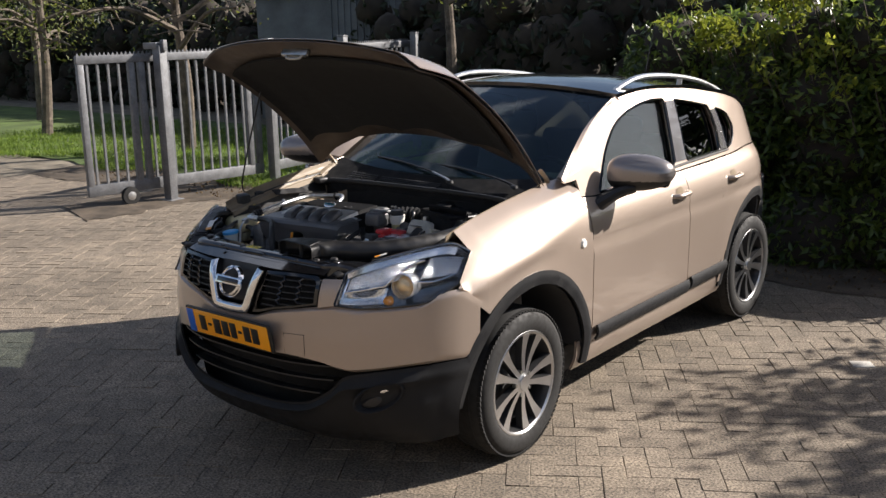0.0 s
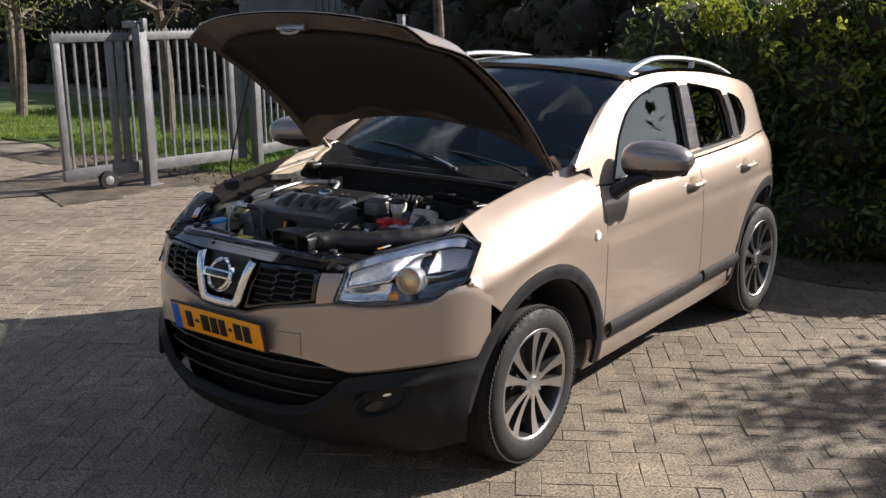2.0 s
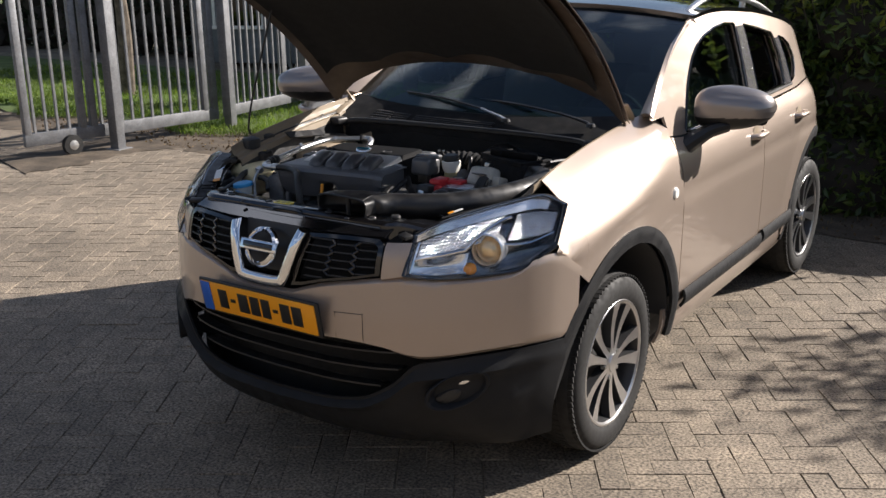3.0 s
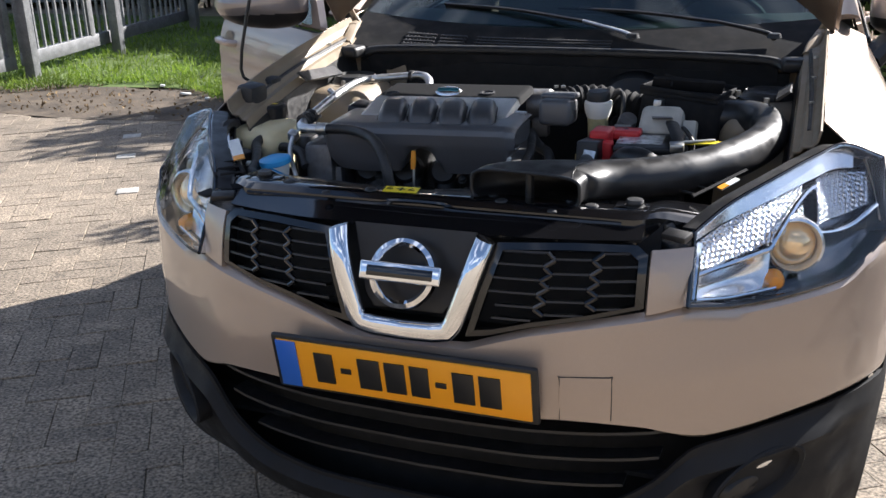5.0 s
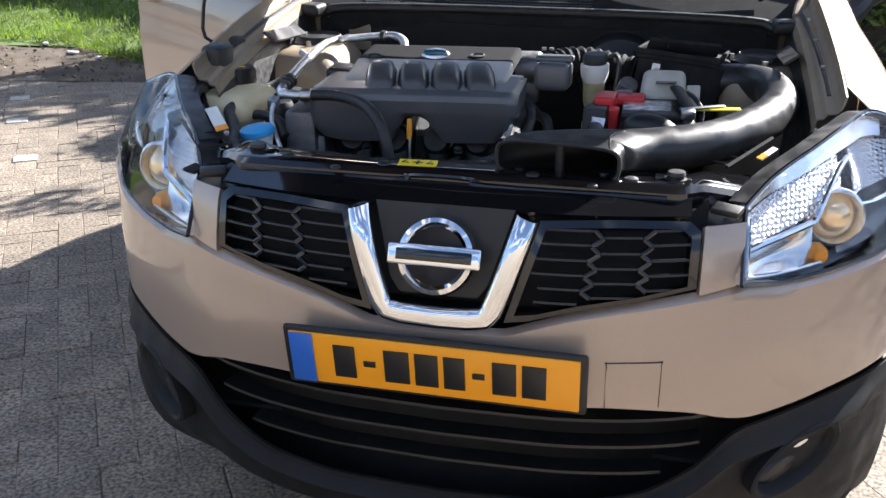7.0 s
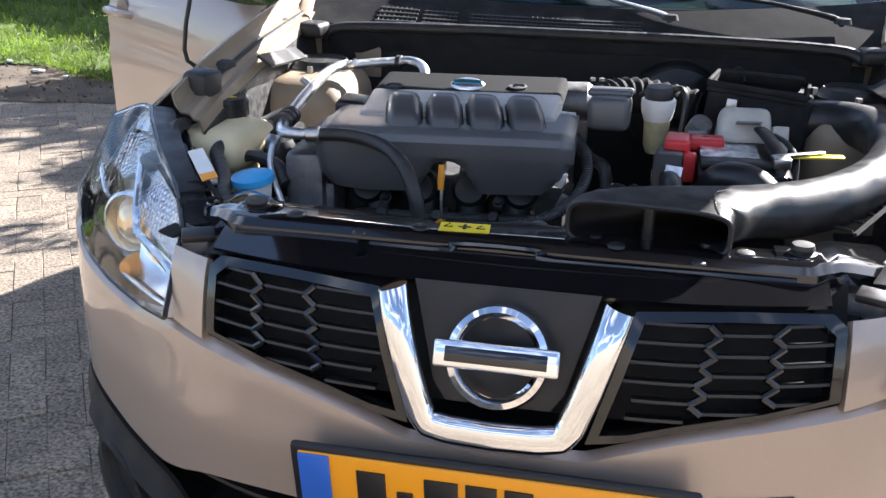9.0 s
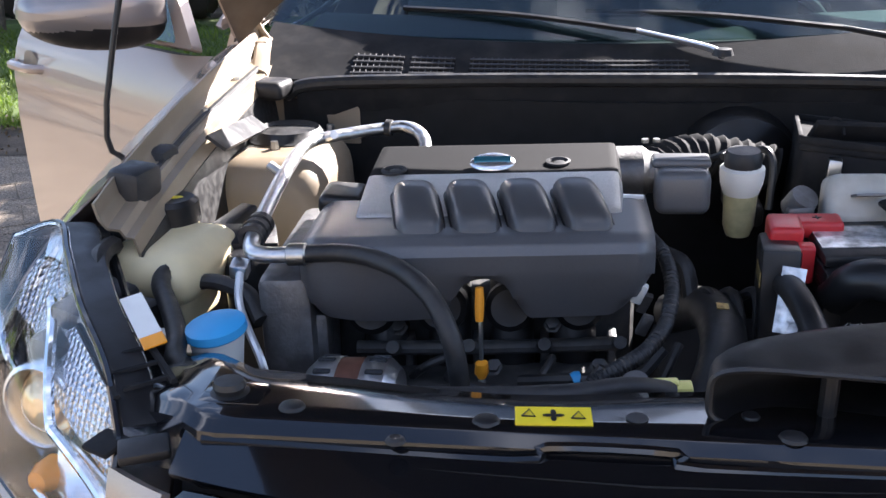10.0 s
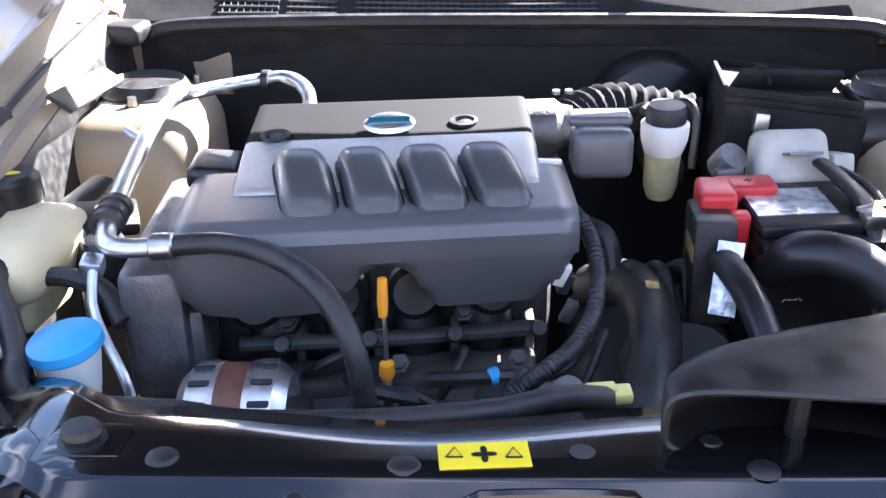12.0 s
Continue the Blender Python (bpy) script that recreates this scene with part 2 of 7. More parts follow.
INTERIOR = material("dark_cabin_trim", (0.03, 0.031, 0.034), 0.7, 0, 0.1, 12, bump=0.1, bscale=300)
SEATM = material("grey_seat_cloth", (0.10, 0.11, 0.12), 0.9, 0, 0.15, 10, bump=0.3, bscale=500)
WHITEP = material("white_translucent_plastic", (0.74, 0.73, 0.68), 0.45, 0, 0.05, 10, dust=0.1)
TANKM = material("yellowed_tank_plastic", (0.86, 0.74, 0.45), 0.35, 0, 0.1, 9, dust=0.12)
BLUE = material("light_blue_plastic", (0.05, 0.36, 0.72), 0.4, 0, 0.06, 12)
RED = material("red_plastic", (0.55, 0.03, 0.035), 0.35, 0, 0.06, 14)
ORANGE = material("orange_plastic", (0.85, 0.33, 0.02), 0.4, 0, 0.05, 14)
YELLOW = material("yellow_sticker", (0.85, 0.66, 0.03), 0.35, 0, 0.03, 9)
PLATEM = material("yellow_reflective_plate", (0.90, 0.37, 0.01), 0.32, 0, 0.03, 9)
PLATEB = material("blue_plate_band", (0.03, 0.13, 0.55), 0.32, 0, 0.03, 9)
INK = material("black_print", (0.012, 0.012, 0.012), 0.4, 0, 0.05, 9)
PAPER = material("white_label", (0.75, 0.75, 0.72), 0.5, 0, 0.06, 20)
AMBER = material("amber_lamp", (0.75, 0.28, 0.03), 0.2, 0, 0.05, 9)
REDLENS = material("red_lamp", (0.4, 0.01, 0.012), 0.12, 0, 0.05, 9, coat=0.6)
COPPER = material("copper_winding", (0.20, 0.09, 0.06), 0.5, 0.4, 0.2, 40)
GREEN = material("green_sticker", (0.04, 0.36, 0.16), 0.5, 0, 0.05, 9)
BULB = material("warm_projector_glass", (0.95, 0.68, 0.36), 0.10, 0.55, 0.05, 9, coat=1.0)
# woven plastic; the sun and sky glare on it is put into the pale colour
COVERTEX = material("woven_plastic_sun_brightened", (0.66, 0.65, 0.62), 0.38, 0.6, 0.06, 9, grain=0.2, gscale=700, bump=0.35, bscale=800)
GLOSSCOV = material("smooth_dark_plastic", (0.075, 0.076, 0.08), 0.30, 0, 0.06, 9, bump=0.08, bscale=700)
BLUEBAR = material("teal_badge_bar", (0.08, 0.32, 0.42), 0.2, 0.6, 0.05, 9)
FLUID = material("amber_fluid_bottle", (0.52, 0.48, 0.27), 0.35, 0, 0.2, 30)
FOIL = material("crinkled_film", (0.62, 0.63, 0.64), 0.22, 0.5, 0.35, 60, bump=1.0, bscale=60)
BRASS = material("gold_print", (0.45, 0.33, 0.12), 0.4, 0.4, 0.3, 200)
GREYCAST = material("pale_grey_plastic", (0.50, 0.49, 0.44), 0.5, 0, 0.12, 20, dust=0.25)
DUCT = material("satin_black_duct", (0.014, 0.014, 0.015), 0.32, 0, 0.08, 8, bump=0.08, bscale=300, dust=0.03)
PALEYEL = material("pale_yellow_plastic", (0.70, 0.66, 0.22), 0.4, 0, 0.05, 20)
SILVER = material("silvered_reflector", (0.80, 0.82, 0.85), 0.22, 0.85, 0.06, 20)
PRISM = prism_material()
DARKCAST = material("oily_dark_casting", (0.06, 0.06, 0.06), 0.5, 0.4, 0.3, 20, bump=0.3, bscale=150, dust=0.15)
PILLARM = material("satin_lilac_grey_film", (0.10, 0.095, 0.10), 0.25, 0.1, 0.04, 4, coat=0.8)
# cover plastic blackened for the part that catches no glare
COVERDARK = material("matt_plastic_shade_darkened", (0.008, 0.0082, 0.009), 0.75, 0, 0.08, 9, bump=0.1, bscale=700, spec=0.12)
LAMPBACK = material("smoked_silver_lamp_body", (0.16, 0.165, 0.175), 0.16, 0.9, 0.2, 25)

# ---- the car: shapes ----
HUB_F, HUB_R, HUB_Z = 0.94, 3.565, 0.347
ARCH = 0.505
half = cv((0.45, 0.865), (0.62, 0.892), (0.95, 0.905), (1.5, 0.902), (2.5, 0.898), (3.3, 0.888), (3.6, 0.866), (3.8, 0.822), (4.0, 0.73), (4.2, 0.60))
lean = cv((0.25, -0.055), (0.36, -0.03), (0.5, -0.008), (0.72, -0.004), (0.88, -0.003), (0.97, -0.012), (1.05, -0.035), (1.12, -0.075),
          (1.2, -0.105), (1.3, -0.138), (1.4, -0.176), (1.5, -0.22), (1.56, -0.26))


def side(y, z, out=0.0):
    """A place on the left flank."""
    return Vector((half(y) + lean(z) + out, y, z))


belt = cv((1.35, 1.13), (1.7, 1.10), (2.6, 1.105), (3.3, 1.115), (3.6, 1.13), (4.1, 1.10))
roofline = cv((1.36, 1.205), (1.6, 1.36), (1.85, 1.475), (2.1, 1.54), (2.45, 1.56), (2.9, 1.54), (3.35, 1.485), (3.65, 1.425), (3.85, 1.34), (4.02, 1.20), (4.1, 1.11))


def arch_z(y, hub, low, r=ARCH):
    d = abs(y - hub)
    return low if d >= r else max(low, HUB_Z + 0.012 + math.sqrt(r * r - d * d))


front_y = cv((0, 0.0), (0.2, 0.008), (0.32, 0.027), (0.44, 0.064), (0.52, 0.108), (0.6, 0.163), (0.69, 0.234), (0.78, 0.318), (0.84, 0.396), (0.885, 0.487), (0.9, 0.565))
nose = cv((0.2, 0.19), (0.3, 0.085), (0.4, 0.03), (0.5, 0.005), (0.6, -0.01), (0.7, -0.012), (0.78, -0.003), (0.86, 0.008), (0.93, 0.026), (1.0, 0.070))


def front(x, z, out=0.0):
    """A place on the face of the car."""
    a = abs(x)
    k = max(0.0, 1 - max(0, a - 0.55) / 0.4)
    corner = 1.6 * max(0.0, z - 0.92) * max(0.0, min(1.6, (a - 0.66) / 0.13))
    return Vector((x, front_y(a) + nose(z) * (0.25 + 0.75 * k) + corner - out, z))


car = thing("car", "beige metallic crossover with its bonnet propped open, parked on brick paving", "car")


def both(name, bm, mat, label=""):
    other = mirrored(bm)
    a = part(name, bm, mat, car, label)
    return a, part(name, other, mat, car, label)


# wings
def face_x(y, z, most):
    """How far out the face of the car reaches at y, up to most."""
    if y > 0.70 or front(most, z).y < y:
        return most
    lo, hi = 0.5, most
    for i in range(24):
        mid = (lo + hi) / 2
        lo, hi = (lo, mid) if front(mid, z).y > y else (mid, hi)
    return lo


def hull_x(y, z):
    """How far out the body reaches: the flank, or the face where that curves in first."""
    return face_x(y, z, half(y) + lean(max(z, 0.26)))


wing_top = cv((0.40, 1.03), (0.55, 1.075), (0.7, 1.113), (0.85, 1.140), (1.05, 1.168), (1.3, 1.195), (1.5, 1.212))


def wing(y, v):
    lo = arch_z(y, HUB_F, 0.42 if y > 1.2 else 0.63)
    top = wing_top(y)
    if y < 0.66:
        lo = max(lo, 0.74 + (0.645 - y) / 0.18 * 0.15)
    w = half(y)
    inner = 0.716
    knee = max(lo + 0.02, top - 0.20)
    pts = [(w + lean(lo), lo), (w + lean((lo + knee) / 2), (lo + knee) / 2), (w + 0.002, knee), (w - 0.022, top - 0.145 if knee < top - 0.16 else (knee + top - 0.095) / 2), (w - 0.066, top - 0.095 if knee < top - 0.11 else knee + (top - knee) * 0.4), (w - 0.122, top - 0.045), (inner, top)]
    s = v * 6
    i = min(5, int(s))
    t = s - i
    k = max(0.0, min(1.0, (y - 1.0) / 0.45))
    k = k * k * (3 - 2 * k)
    p = [Vector((a, b, 0)) for a, b in pts]
    a = p[i - 1] if i else p[0] * 2 - p[1]
    d = p[i + 2] if i + 2 < 7 else p[6] * 2 - p[5]
    b, c = p[i], p[i + 1]
    q = 0.5 * (2 * b + (c - a) * t + (2 * a - 5 * b + 4 * c - d) * t * t + (3 * b - a - 3 * c + d) * t ** 3)
    aim = w + lean(q.y) if i < 5 else w + lean(top) + (inner - w - lean(top)) * t
    q.x += k * (aim - q.x)
    q.x += 0.012 * (1 - k) * max(0.0, 1 - abs(math.hypot(y - HUB_F, q.y - HUB_Z) - ARCH) / 0.14)
    q.x = face_x(y, q.y, q.x) + (0.0015 if y < 0.7 else 0.0)
    return Vector((q.x, y, q.y))


def wing_nose(u, v):
    """The tongue of the wing below the outer end of the lamp."""
    y = 0.458 + 0.157 * u
    cap = 0.905 + 0.119 * u
    lo, hi = 0.0, 1.0
    for i in range(18):
        mid = (lo + hi) / 2
        lo, hi = (mid, hi) if wing(y, mid).z < cap else (lo, mid)
    return wing(y, v * lo)


wing_bm = join(grid(lambda u, v: wing(0.615 + u * (1.472 - 0.615), v), 42, 24), grid(wing_nose, 10, 12))
both("wing", solid(wing_bm, -0.003), PAINT)


# wheel arch trims and liners
def arch_trim(hub, a0, a1, low):
    def f(u, v):
        a = radians(a0 + (a1 - a0) * u)
        r = ARCH + 0.012 - 0.062 * v
        y, z = hub - math.cos(a) * r, HUB_Z + 0.012 + math.sin(a) * r
        over = 0.014 - 0.010 * abs(v - 0.4) + (0.010 * min(1, u * 5) if hub < 2 else 0.002)
        return Vector((hull_x(y, z) + over, y, z))
    return solid(grid(f, 40, 5), 0.016)


def arch_liner(hub):
    def f(u, v):
        a = radians(5 + 170 * u)
        r = ARCH - 0.045
        y = hub - math.cos(a) * r
        return Vector((min(0.89, hull_x(y, 0.6) - 0.012) - 0.33 * v, y, max(0.18, HUB_Z + 0.012 + math.sin(a) * r)))
    return solid(grid(f, 24, 2), 0.006)


both("front_arch_trim", arch_trim(HUB_F, 2, 186, 0.4), CLAD, "grained black arch trim")
both("rear_arch_trim", arch_trim(HUB_R, -4, 122, 0.4), CLAD, "grained black arch trim")
both("front_arch_liner", arch_liner(HUB_F), INTERIOR)
both("rear_arch_liner", arch_liner(HUB_R), INTERIOR)


# door skins and rear quarter, from sill to belt
def flank(y0, y1, low, hub=None, back=0.0):
    def f(u, v):
        y = y0 + (y1 - y0) * u
        lo = low if hub is None else arch_z(y, hub, low)
        z = lo + (belt(y) - lo) * v
        yy = y + back * (z - 0.5) * u
        lo2 = low if hub is None else arch_z(yy, hub, low)
        z = max(z, lo2)
        p = side(yy, z)
        if hub is not None:
            p.x += 0.010 * max(0.0, 1 - abs(math.hypot(yy - hub, z - HUB_Z) - ARCH) / 0.13)
        p.x -= 0.007 * math.exp(-((z - 0.90) / 0.03) ** 2)
        return p
    return solid(grid(f, 40, 26), -0.0035)


DOOR_F = (1.478, 2.553)
front_door = part("front_door", flank(*DOOR_F, 0.43), PAINT, car)
rear_door = part("rear_door", flank(2.560, 3.02, 0.43, HUB_R, 0.42), PAINT, car)
both("rear_quarter", flank(3.027, 4.22, 0.36, HUB_R), PAINT)
part("rear_door", mirrored(flank(2.560, 3.02, 0.43, HUB_R, 0.42)), PAINT, car)


# sills and lower door mouldings
def strip(y0, y1, z0, z1, out, th=0.012):
    def f(u, v):
        y, z = y0 + (y1 - y0) * u, z0 + (z1 - z0) * v
        return side(y, z, out + 0.012 * math.sin(v * math.pi))
    return solid(grid(f, 20, 6), -th)


both("sill", strip(1.36, 3.12, 0.285, 0.43, -0.020), PAINT, "beige painted sill below the doors")
mould = part("door_moulding", strip(1.50, 2.545, 0.415, 0.483, 0.010), CLAD, front_door, "grained black door moulding")
part("door_moulding", strip(2.575, 3.08, 0.425, 0.493, 0.010), CLAD, rear_door, "grained black door moulding")


# upper cabin frame with window openings
WF = rounded([(1.645, 1.118), (1.735, 1.222), (1.80, 1.295), (1.865, 1.347), (1.935, 1.393), (2.03, 1.436), (2.145, 1.467), (2.325, 1.495), (2.47, 1.505), (2.605, 1.50), (2.55, 1.34), (2.507, 1.147), (2.3, 1.128), (1.9, 1.118)], 0.022)
WR = rounded([(2.666, 1.153), (2.69, 1.30), (2.731, 1.488), (2.93, 1.46), (3.142, 1.422), (3.158, 1.30), (3.142, 1.155), (2.88, 1.152)], 0.022)
WQ = rounded([(3.262, 1.157), (3.262, 1.245), (3.24, 1.40), (3.32, 1.383), (3.395, 1.35), (3.432, 1.275), (3.40, 1.215), (3.34, 1.175)], 0.022)
rim_up = [(y, roofline(y)) for y in [1.36 + i * 2.74 / 40 for i in range(41)]]
rim_lo = [(y, belt(y) + 0.004) for y in [4.09 - i * 2.614 / 30 for i in range(31)]] + [(1.474, 1.198), (1.38, 1.196)]
part("cabin_frame", plate_of(rim_up + rim_lo, [WF, WR, WQ], lambda y, z: side(y, z, -0.012), -0.012), PAINT, car)
DOORHOLE = rounded([(1.57, 1.112), (1.70, 1.24), (1.80, 1.335), (1.93, 1.425), (2.12, 1.49), (2.33, 1.52), (2.625, 1.525), (2.62, 1.40), (2.60, 1.25), (2.595, 1.116), (2.2, 1.112)], 0.02)
part("cabin_frame", mirrored(plate_of(rim_up + rim_lo, [DOORHOLE, WR, WQ], lambda y, z: side(y, z), -0.012)), PAINT, car)


def window_of(outline, mat, inset=-0.012):
    return plate_of(outline, [], lambda y, z: side(y, z, inset - 0.012), 0.004)


def window_seal(outline):
    return tube([side(y, z, 0.002) for y, z in outline] + [side(*outline[0], 0.002)], 0.007, 6, 1)


part("side_window", window_of(WF, GLASS), GLASS, front_door, "tinted side window")
part("window_seal", window_seal(WF), GLOSS, front_door)
for w in (WR, WQ):
    both("side_window", window_of(w, DARKGLASS), DARKGLASS, "dark privacy side window")
    both("window_seal", window_seal(w), GLOSS)


def pillar_cover(front_edge, back_edge):
    """A strip between two edges given as (height, y) curves."""
    def f(u, v):
        z = 1.158 + (min(front_edge[-1][0], back_edge[-1][0]) - 1.158) * v
        a, b = cv(*front_edge)(z), cv(*back_edge)(z)
        return side(a + (b - a) * u, z, 0.008)
    return solid(grid(f, 4, 14), 0.006)


both("pillar_cover", pillar_cover([(1.15, 2.524), (1.34, 2.566), (1.49, 2.617)], [(1.15, 2.652), (1.30, 2.676), (1.486, 2.717)]), PILLARM, "lilac-grey satin pillar cover")
both("pillar_cover", pillar_cover([(1.15, 3.156), (1.30, 3.172), (1.41, 3.156)], [(1.15, 3.248), (1.245, 3.247), (1.395, 3.228)]), PILLARM)
both("waist_seal", tube([side(1.64, 1.108, 0.004), side(1.9, 1.108, 0.004), side(2.3, 1.117, 0.004), side(2.5, 1.135, 0.004), side(2.88, 1.142, 0.004), side(3.14, 1.146, 0.004), side(3.26, 1.148, 0.004)], 0.008, 6, 4), HOSE, "black rubber waist seal")


# roof, windscreen and rear
def roof_at(x, y):
    e = half(y) + lean(roofline(y))
    return roofline(y) + 0.055 * (1 - min(1, abs(x) / e) ** 2.2)


def roof(u, v, o=0.0):
    y = 2.11 + 1.72 * v
    e = half(y) + lean(roofline(y)) + 0.004
    x = (2 * u - 1) * e
    bow = 0.10 * (1 - (x / e) ** 2) * (1 - v)
    return Vector((x, y - bow, roof_at(x, y) + o))


part("roof", solid(grid(roof, 24, 24), -0.02), GLOSS, car, "black panoramic glass roof")


def screen(u, v):
    x = (2 * u - 1)
    b = Vector((x * 0.735, 1.315 + 0.11 * x * x, 1.184 + 0.016 * x * x))
    t = roof(u, 0.0)
    p = b.lerp(t, v)
    p += Vector((0, -0.35, 0.8)) * 0.045 * math.sin(math.pi * v) * (1 - 0.5 * x * x)
    return p


part("windscreen", solid(grid(screen, 24, 16), 0.005), GLASS, car, "tinted windscreen")


def pillar(u, v):
    k = 1.0
    p = screen(k, v)
    y = 1.365 + v * (2.11 - 1.365)
    q = side(y, roofline(y), 0.003)
    r = p.lerp(q, u)
    return r + Vector((0.4, -0.3, 0.6)) * 0.012 * math.sin(math.pi * u)


both("windscreen_pillar", solid(grid(pillar, 6, 20), 0.02), PAINT)


def tail(u, v):
    x = 2 * u - 1
    z = 0.30 + v * (1.36 - 0.30)
    yb = cv((0.3, 4.12), (0.5, 4.22), (0.75, 4.22), (0.95, 4.17), (1.1, 4.08), (1.36, 3.86))(z)
    e = half(4.14) + lean(z)
    return Vector((x * e, yb - 0.10 * abs(x) ** 3, z))


tailgate = part("tailgate", solid(grid(tail, 24, 24), 0.02), PAINT, car)
part("rear_window", solid(grid(lambda u, v: tail(0.14 + 0.72 * u, 0.72 + 0.22 * v) + Vector((0, 0.006, 0.003)), 10, 6), 0.004), DARKGLASS, tailgate)
part("roof_rear", solid(grid(lambda u, v: roof(u, 1.0).lerp(tail(u, 1.0), v), 20, 5), 0.01), PAINT, car)
both("rear_corner", solid(grid(lambda u, v: side(4.2, 0.36 + 0.73 * v).lerp(tail(1.0, (0.06 + 0.73 * v) / 1.06), u), 6, 12), 0.004), PAINT)
both("tail_lamp", solid(grid(lambda u, v: side(3.93 + 0.27 * u, 0.86 + 0.2 * v - 0.03 * u, 0.006), 8, 8), 0.012), REDLENS, "red tail lamp")


# roof rails
def rail(s):
    p = [Vector((s * 0.585, 2.14, 1.545)), Vector((s * 0.60, 2.25, 1.59)), Vector((s * 0.602, 2.4, 1.622)), Vector((s * 0.598, 2.6, 1.628)),
         Vector((s * 0.592, 2.95, 1.605)), Vector((s * 0.585, 3.3, 1.555)), Vector((s * 0.575, 3.62, 1.475)), Vector((s * 0.57, 3.72, 1.42))]
    return tube(p, lambda t: 0.019 - 0.004 * abs(2 * t - 1), 10, 6, flat=0.8)


for s in (1, -1):
    r = part("roof_rail", rail(s), ALU, car, "silver roof rail")
    part("rail_foot", tube([(s * 0.588, 3.0, 1.545), (s * 0.592, 3.0, 1.6)], 0.016, 8, 2), ALU, r)
part("aerial", join(tube([(0, 3.70, 1.50), (0, 3.715, 1.60), (0, 3.80, 1.83)], 0.003, 6, 3), tube([(0, 3.70, 1.48), (0, 3.715, 1.56)], 0.012, 8, 2)), BLACK, car, "thin black roof aerial")


# mirrors
def mirror_shell():
    def f(u, v):
        a, b = math.pi * v, 2 * math.pi * u
        x = 0.985 + 0.152 * -math.cos(a) * 1.0
        r = math.sin(a) ** 0.62
        tap = 1.0 - 0.22 * (x - 0.87)
        return Vector((x, 1.755 + 0.09 * r * math.cos(b) * tap + 0.28 * (x - 0.9), 1.212 + 0.092 * r * math.sin(b) * tap + 0.10 * (x - 1.0) * (1 if math.sin(b) < 0 else -0.6)))
    bm = grid(f, 96, 40, True)
    for vert in bm.verts:
        if vert.co.y > 1.81 + 0.28 * (vert.co.x - 0.9):
            vert.co.y = 1.81 + 0.28 * (vert.co.x - 0.9)
    return bm


def mirror_foot():
    return tube([(0.835, 1.61, 1.06), (0.87, 1.64, 1.09), (0.91, 1.69, 1.12), (0.97, 1.74, 1.14)], lambda t: 0.058 - 0.022 * t, 10, 4, flat=0.7)


def two_tone(bm):
    """Marks the faces under the mirror's crease for the second material."""
    for f in bm.faces:
        c = f.calc_center_median()
        if c.z < 1.178:
            f.material_index = 1
    return bm


mir = part("wing_mirror", two_tone(mirror_shell()), [GREYPAINT, BLACK], car, "grey-brown painted wing mirror with a black underside")
part("mirror_foot", mirror_foot(), BLACK, mir)
part("mirror_glass", box((0.2, 0.004, 0.12), pose(1.0, 1.842, 1.195, 0, 0, 16), 0.02), CHROME, mir)
part("side_repeater", lathe([(0.0, 0.010), (0.018, 0.008), (0.024, 0.0), (0.024, -0.004)], 20, Matrix.Translation(side(1.376, 0.92, 0.004)) @ pose(0, 0, 0, 0, 90, 0)), WHITEP, car, "clear oval side indicator")


def handle(y, z):
    p = side(y, z)
    grip = tube([(p.x - 0.005, y - 0.085, z - 0.004), (p.x + 0.032, y - 0.05, z), (p.x + 0.036, y + 0.02, z + 0.002), (p.x + 0.028, y + 0.075, z), (p.x - 0.005, y + 0.095, z - 0.004)], 0.014, 10, 5)
    cup = lathe([(0.0, 0.002), (0.036, 0.003), (0.045, 0.0)], 20, Matrix.Translation(p) @ pose(0, 0, 0, 0, 90, 0) @ Matrix.Diagonal((1.0, 1.15, 1, 1)))
    return grip, cup


for y, z, d in ((2.44, 0.995, front_door), (3.20, 0.995, rear_door)):
    g, c = handle(y, z)
    h = part("door_handle", g, PAINT, d)
    part("handle_recess", c, PAINT_IN, h)

# number plate area, bumper skin
bump_top = cv((0, 0.772), (0.11, 0.772), (0.17, 0.79), (0.24, 0.812), (0.44, 0.846), (0.52, 0.855), (0.60, 0.842), (0.66, 0.844), (0.72, 0.848), (0.78, 0.856), (0.834, 0.896), (0.862, 0.902), (0.885, 0.878), (0.8985, 0.825))
bump_low = cv((0, 0.632), (0.3, 0.628), (0.44, 0.612), (0.52, 0.582), (0.56, 0.574), (0.62, 0.578), (0.72, 0.592), (0.82, 0.604), (0.9, 0.608))


def arch_limit(z, most):
    """How far round the corner a skin may go before the wheel opening."""
    d = 0.478 ** 2 - (z - HUB_Z - 0.012) ** 2
    if d <= 0:
        return most
    edge = HUB_F - math.sqrt(d)
    lo, hi = 0.6, most
    for i in range(20):
        mid = (lo + hi) / 2
        lo, hi = (lo, mid) if front(mid, z).y > edge else (mid, hi)
    return lo


def bumper(u, v):
    x = (2 * u - 1) * 0.8985
    x = (2 * u - 1) * arch_limit(bump_low(abs(x)) * (1 - v) + bump_top(abs(x)) * v, 0.8985)
    lo, hi = bump_low(abs(x)), bump_top(abs(x))
    z = lo + (hi - lo) * v
    p = front(x, z)
    p.y += 0.016 * max(0, (v - 0.93) / 0.07) ** 2 + 0.02 * max(0, (0.05 - v) / 0.05) ** 2
    return p


front_bumper = part("front_bumper", solid(grid(bumper, 90, 18), 0.006), PAINT, car)

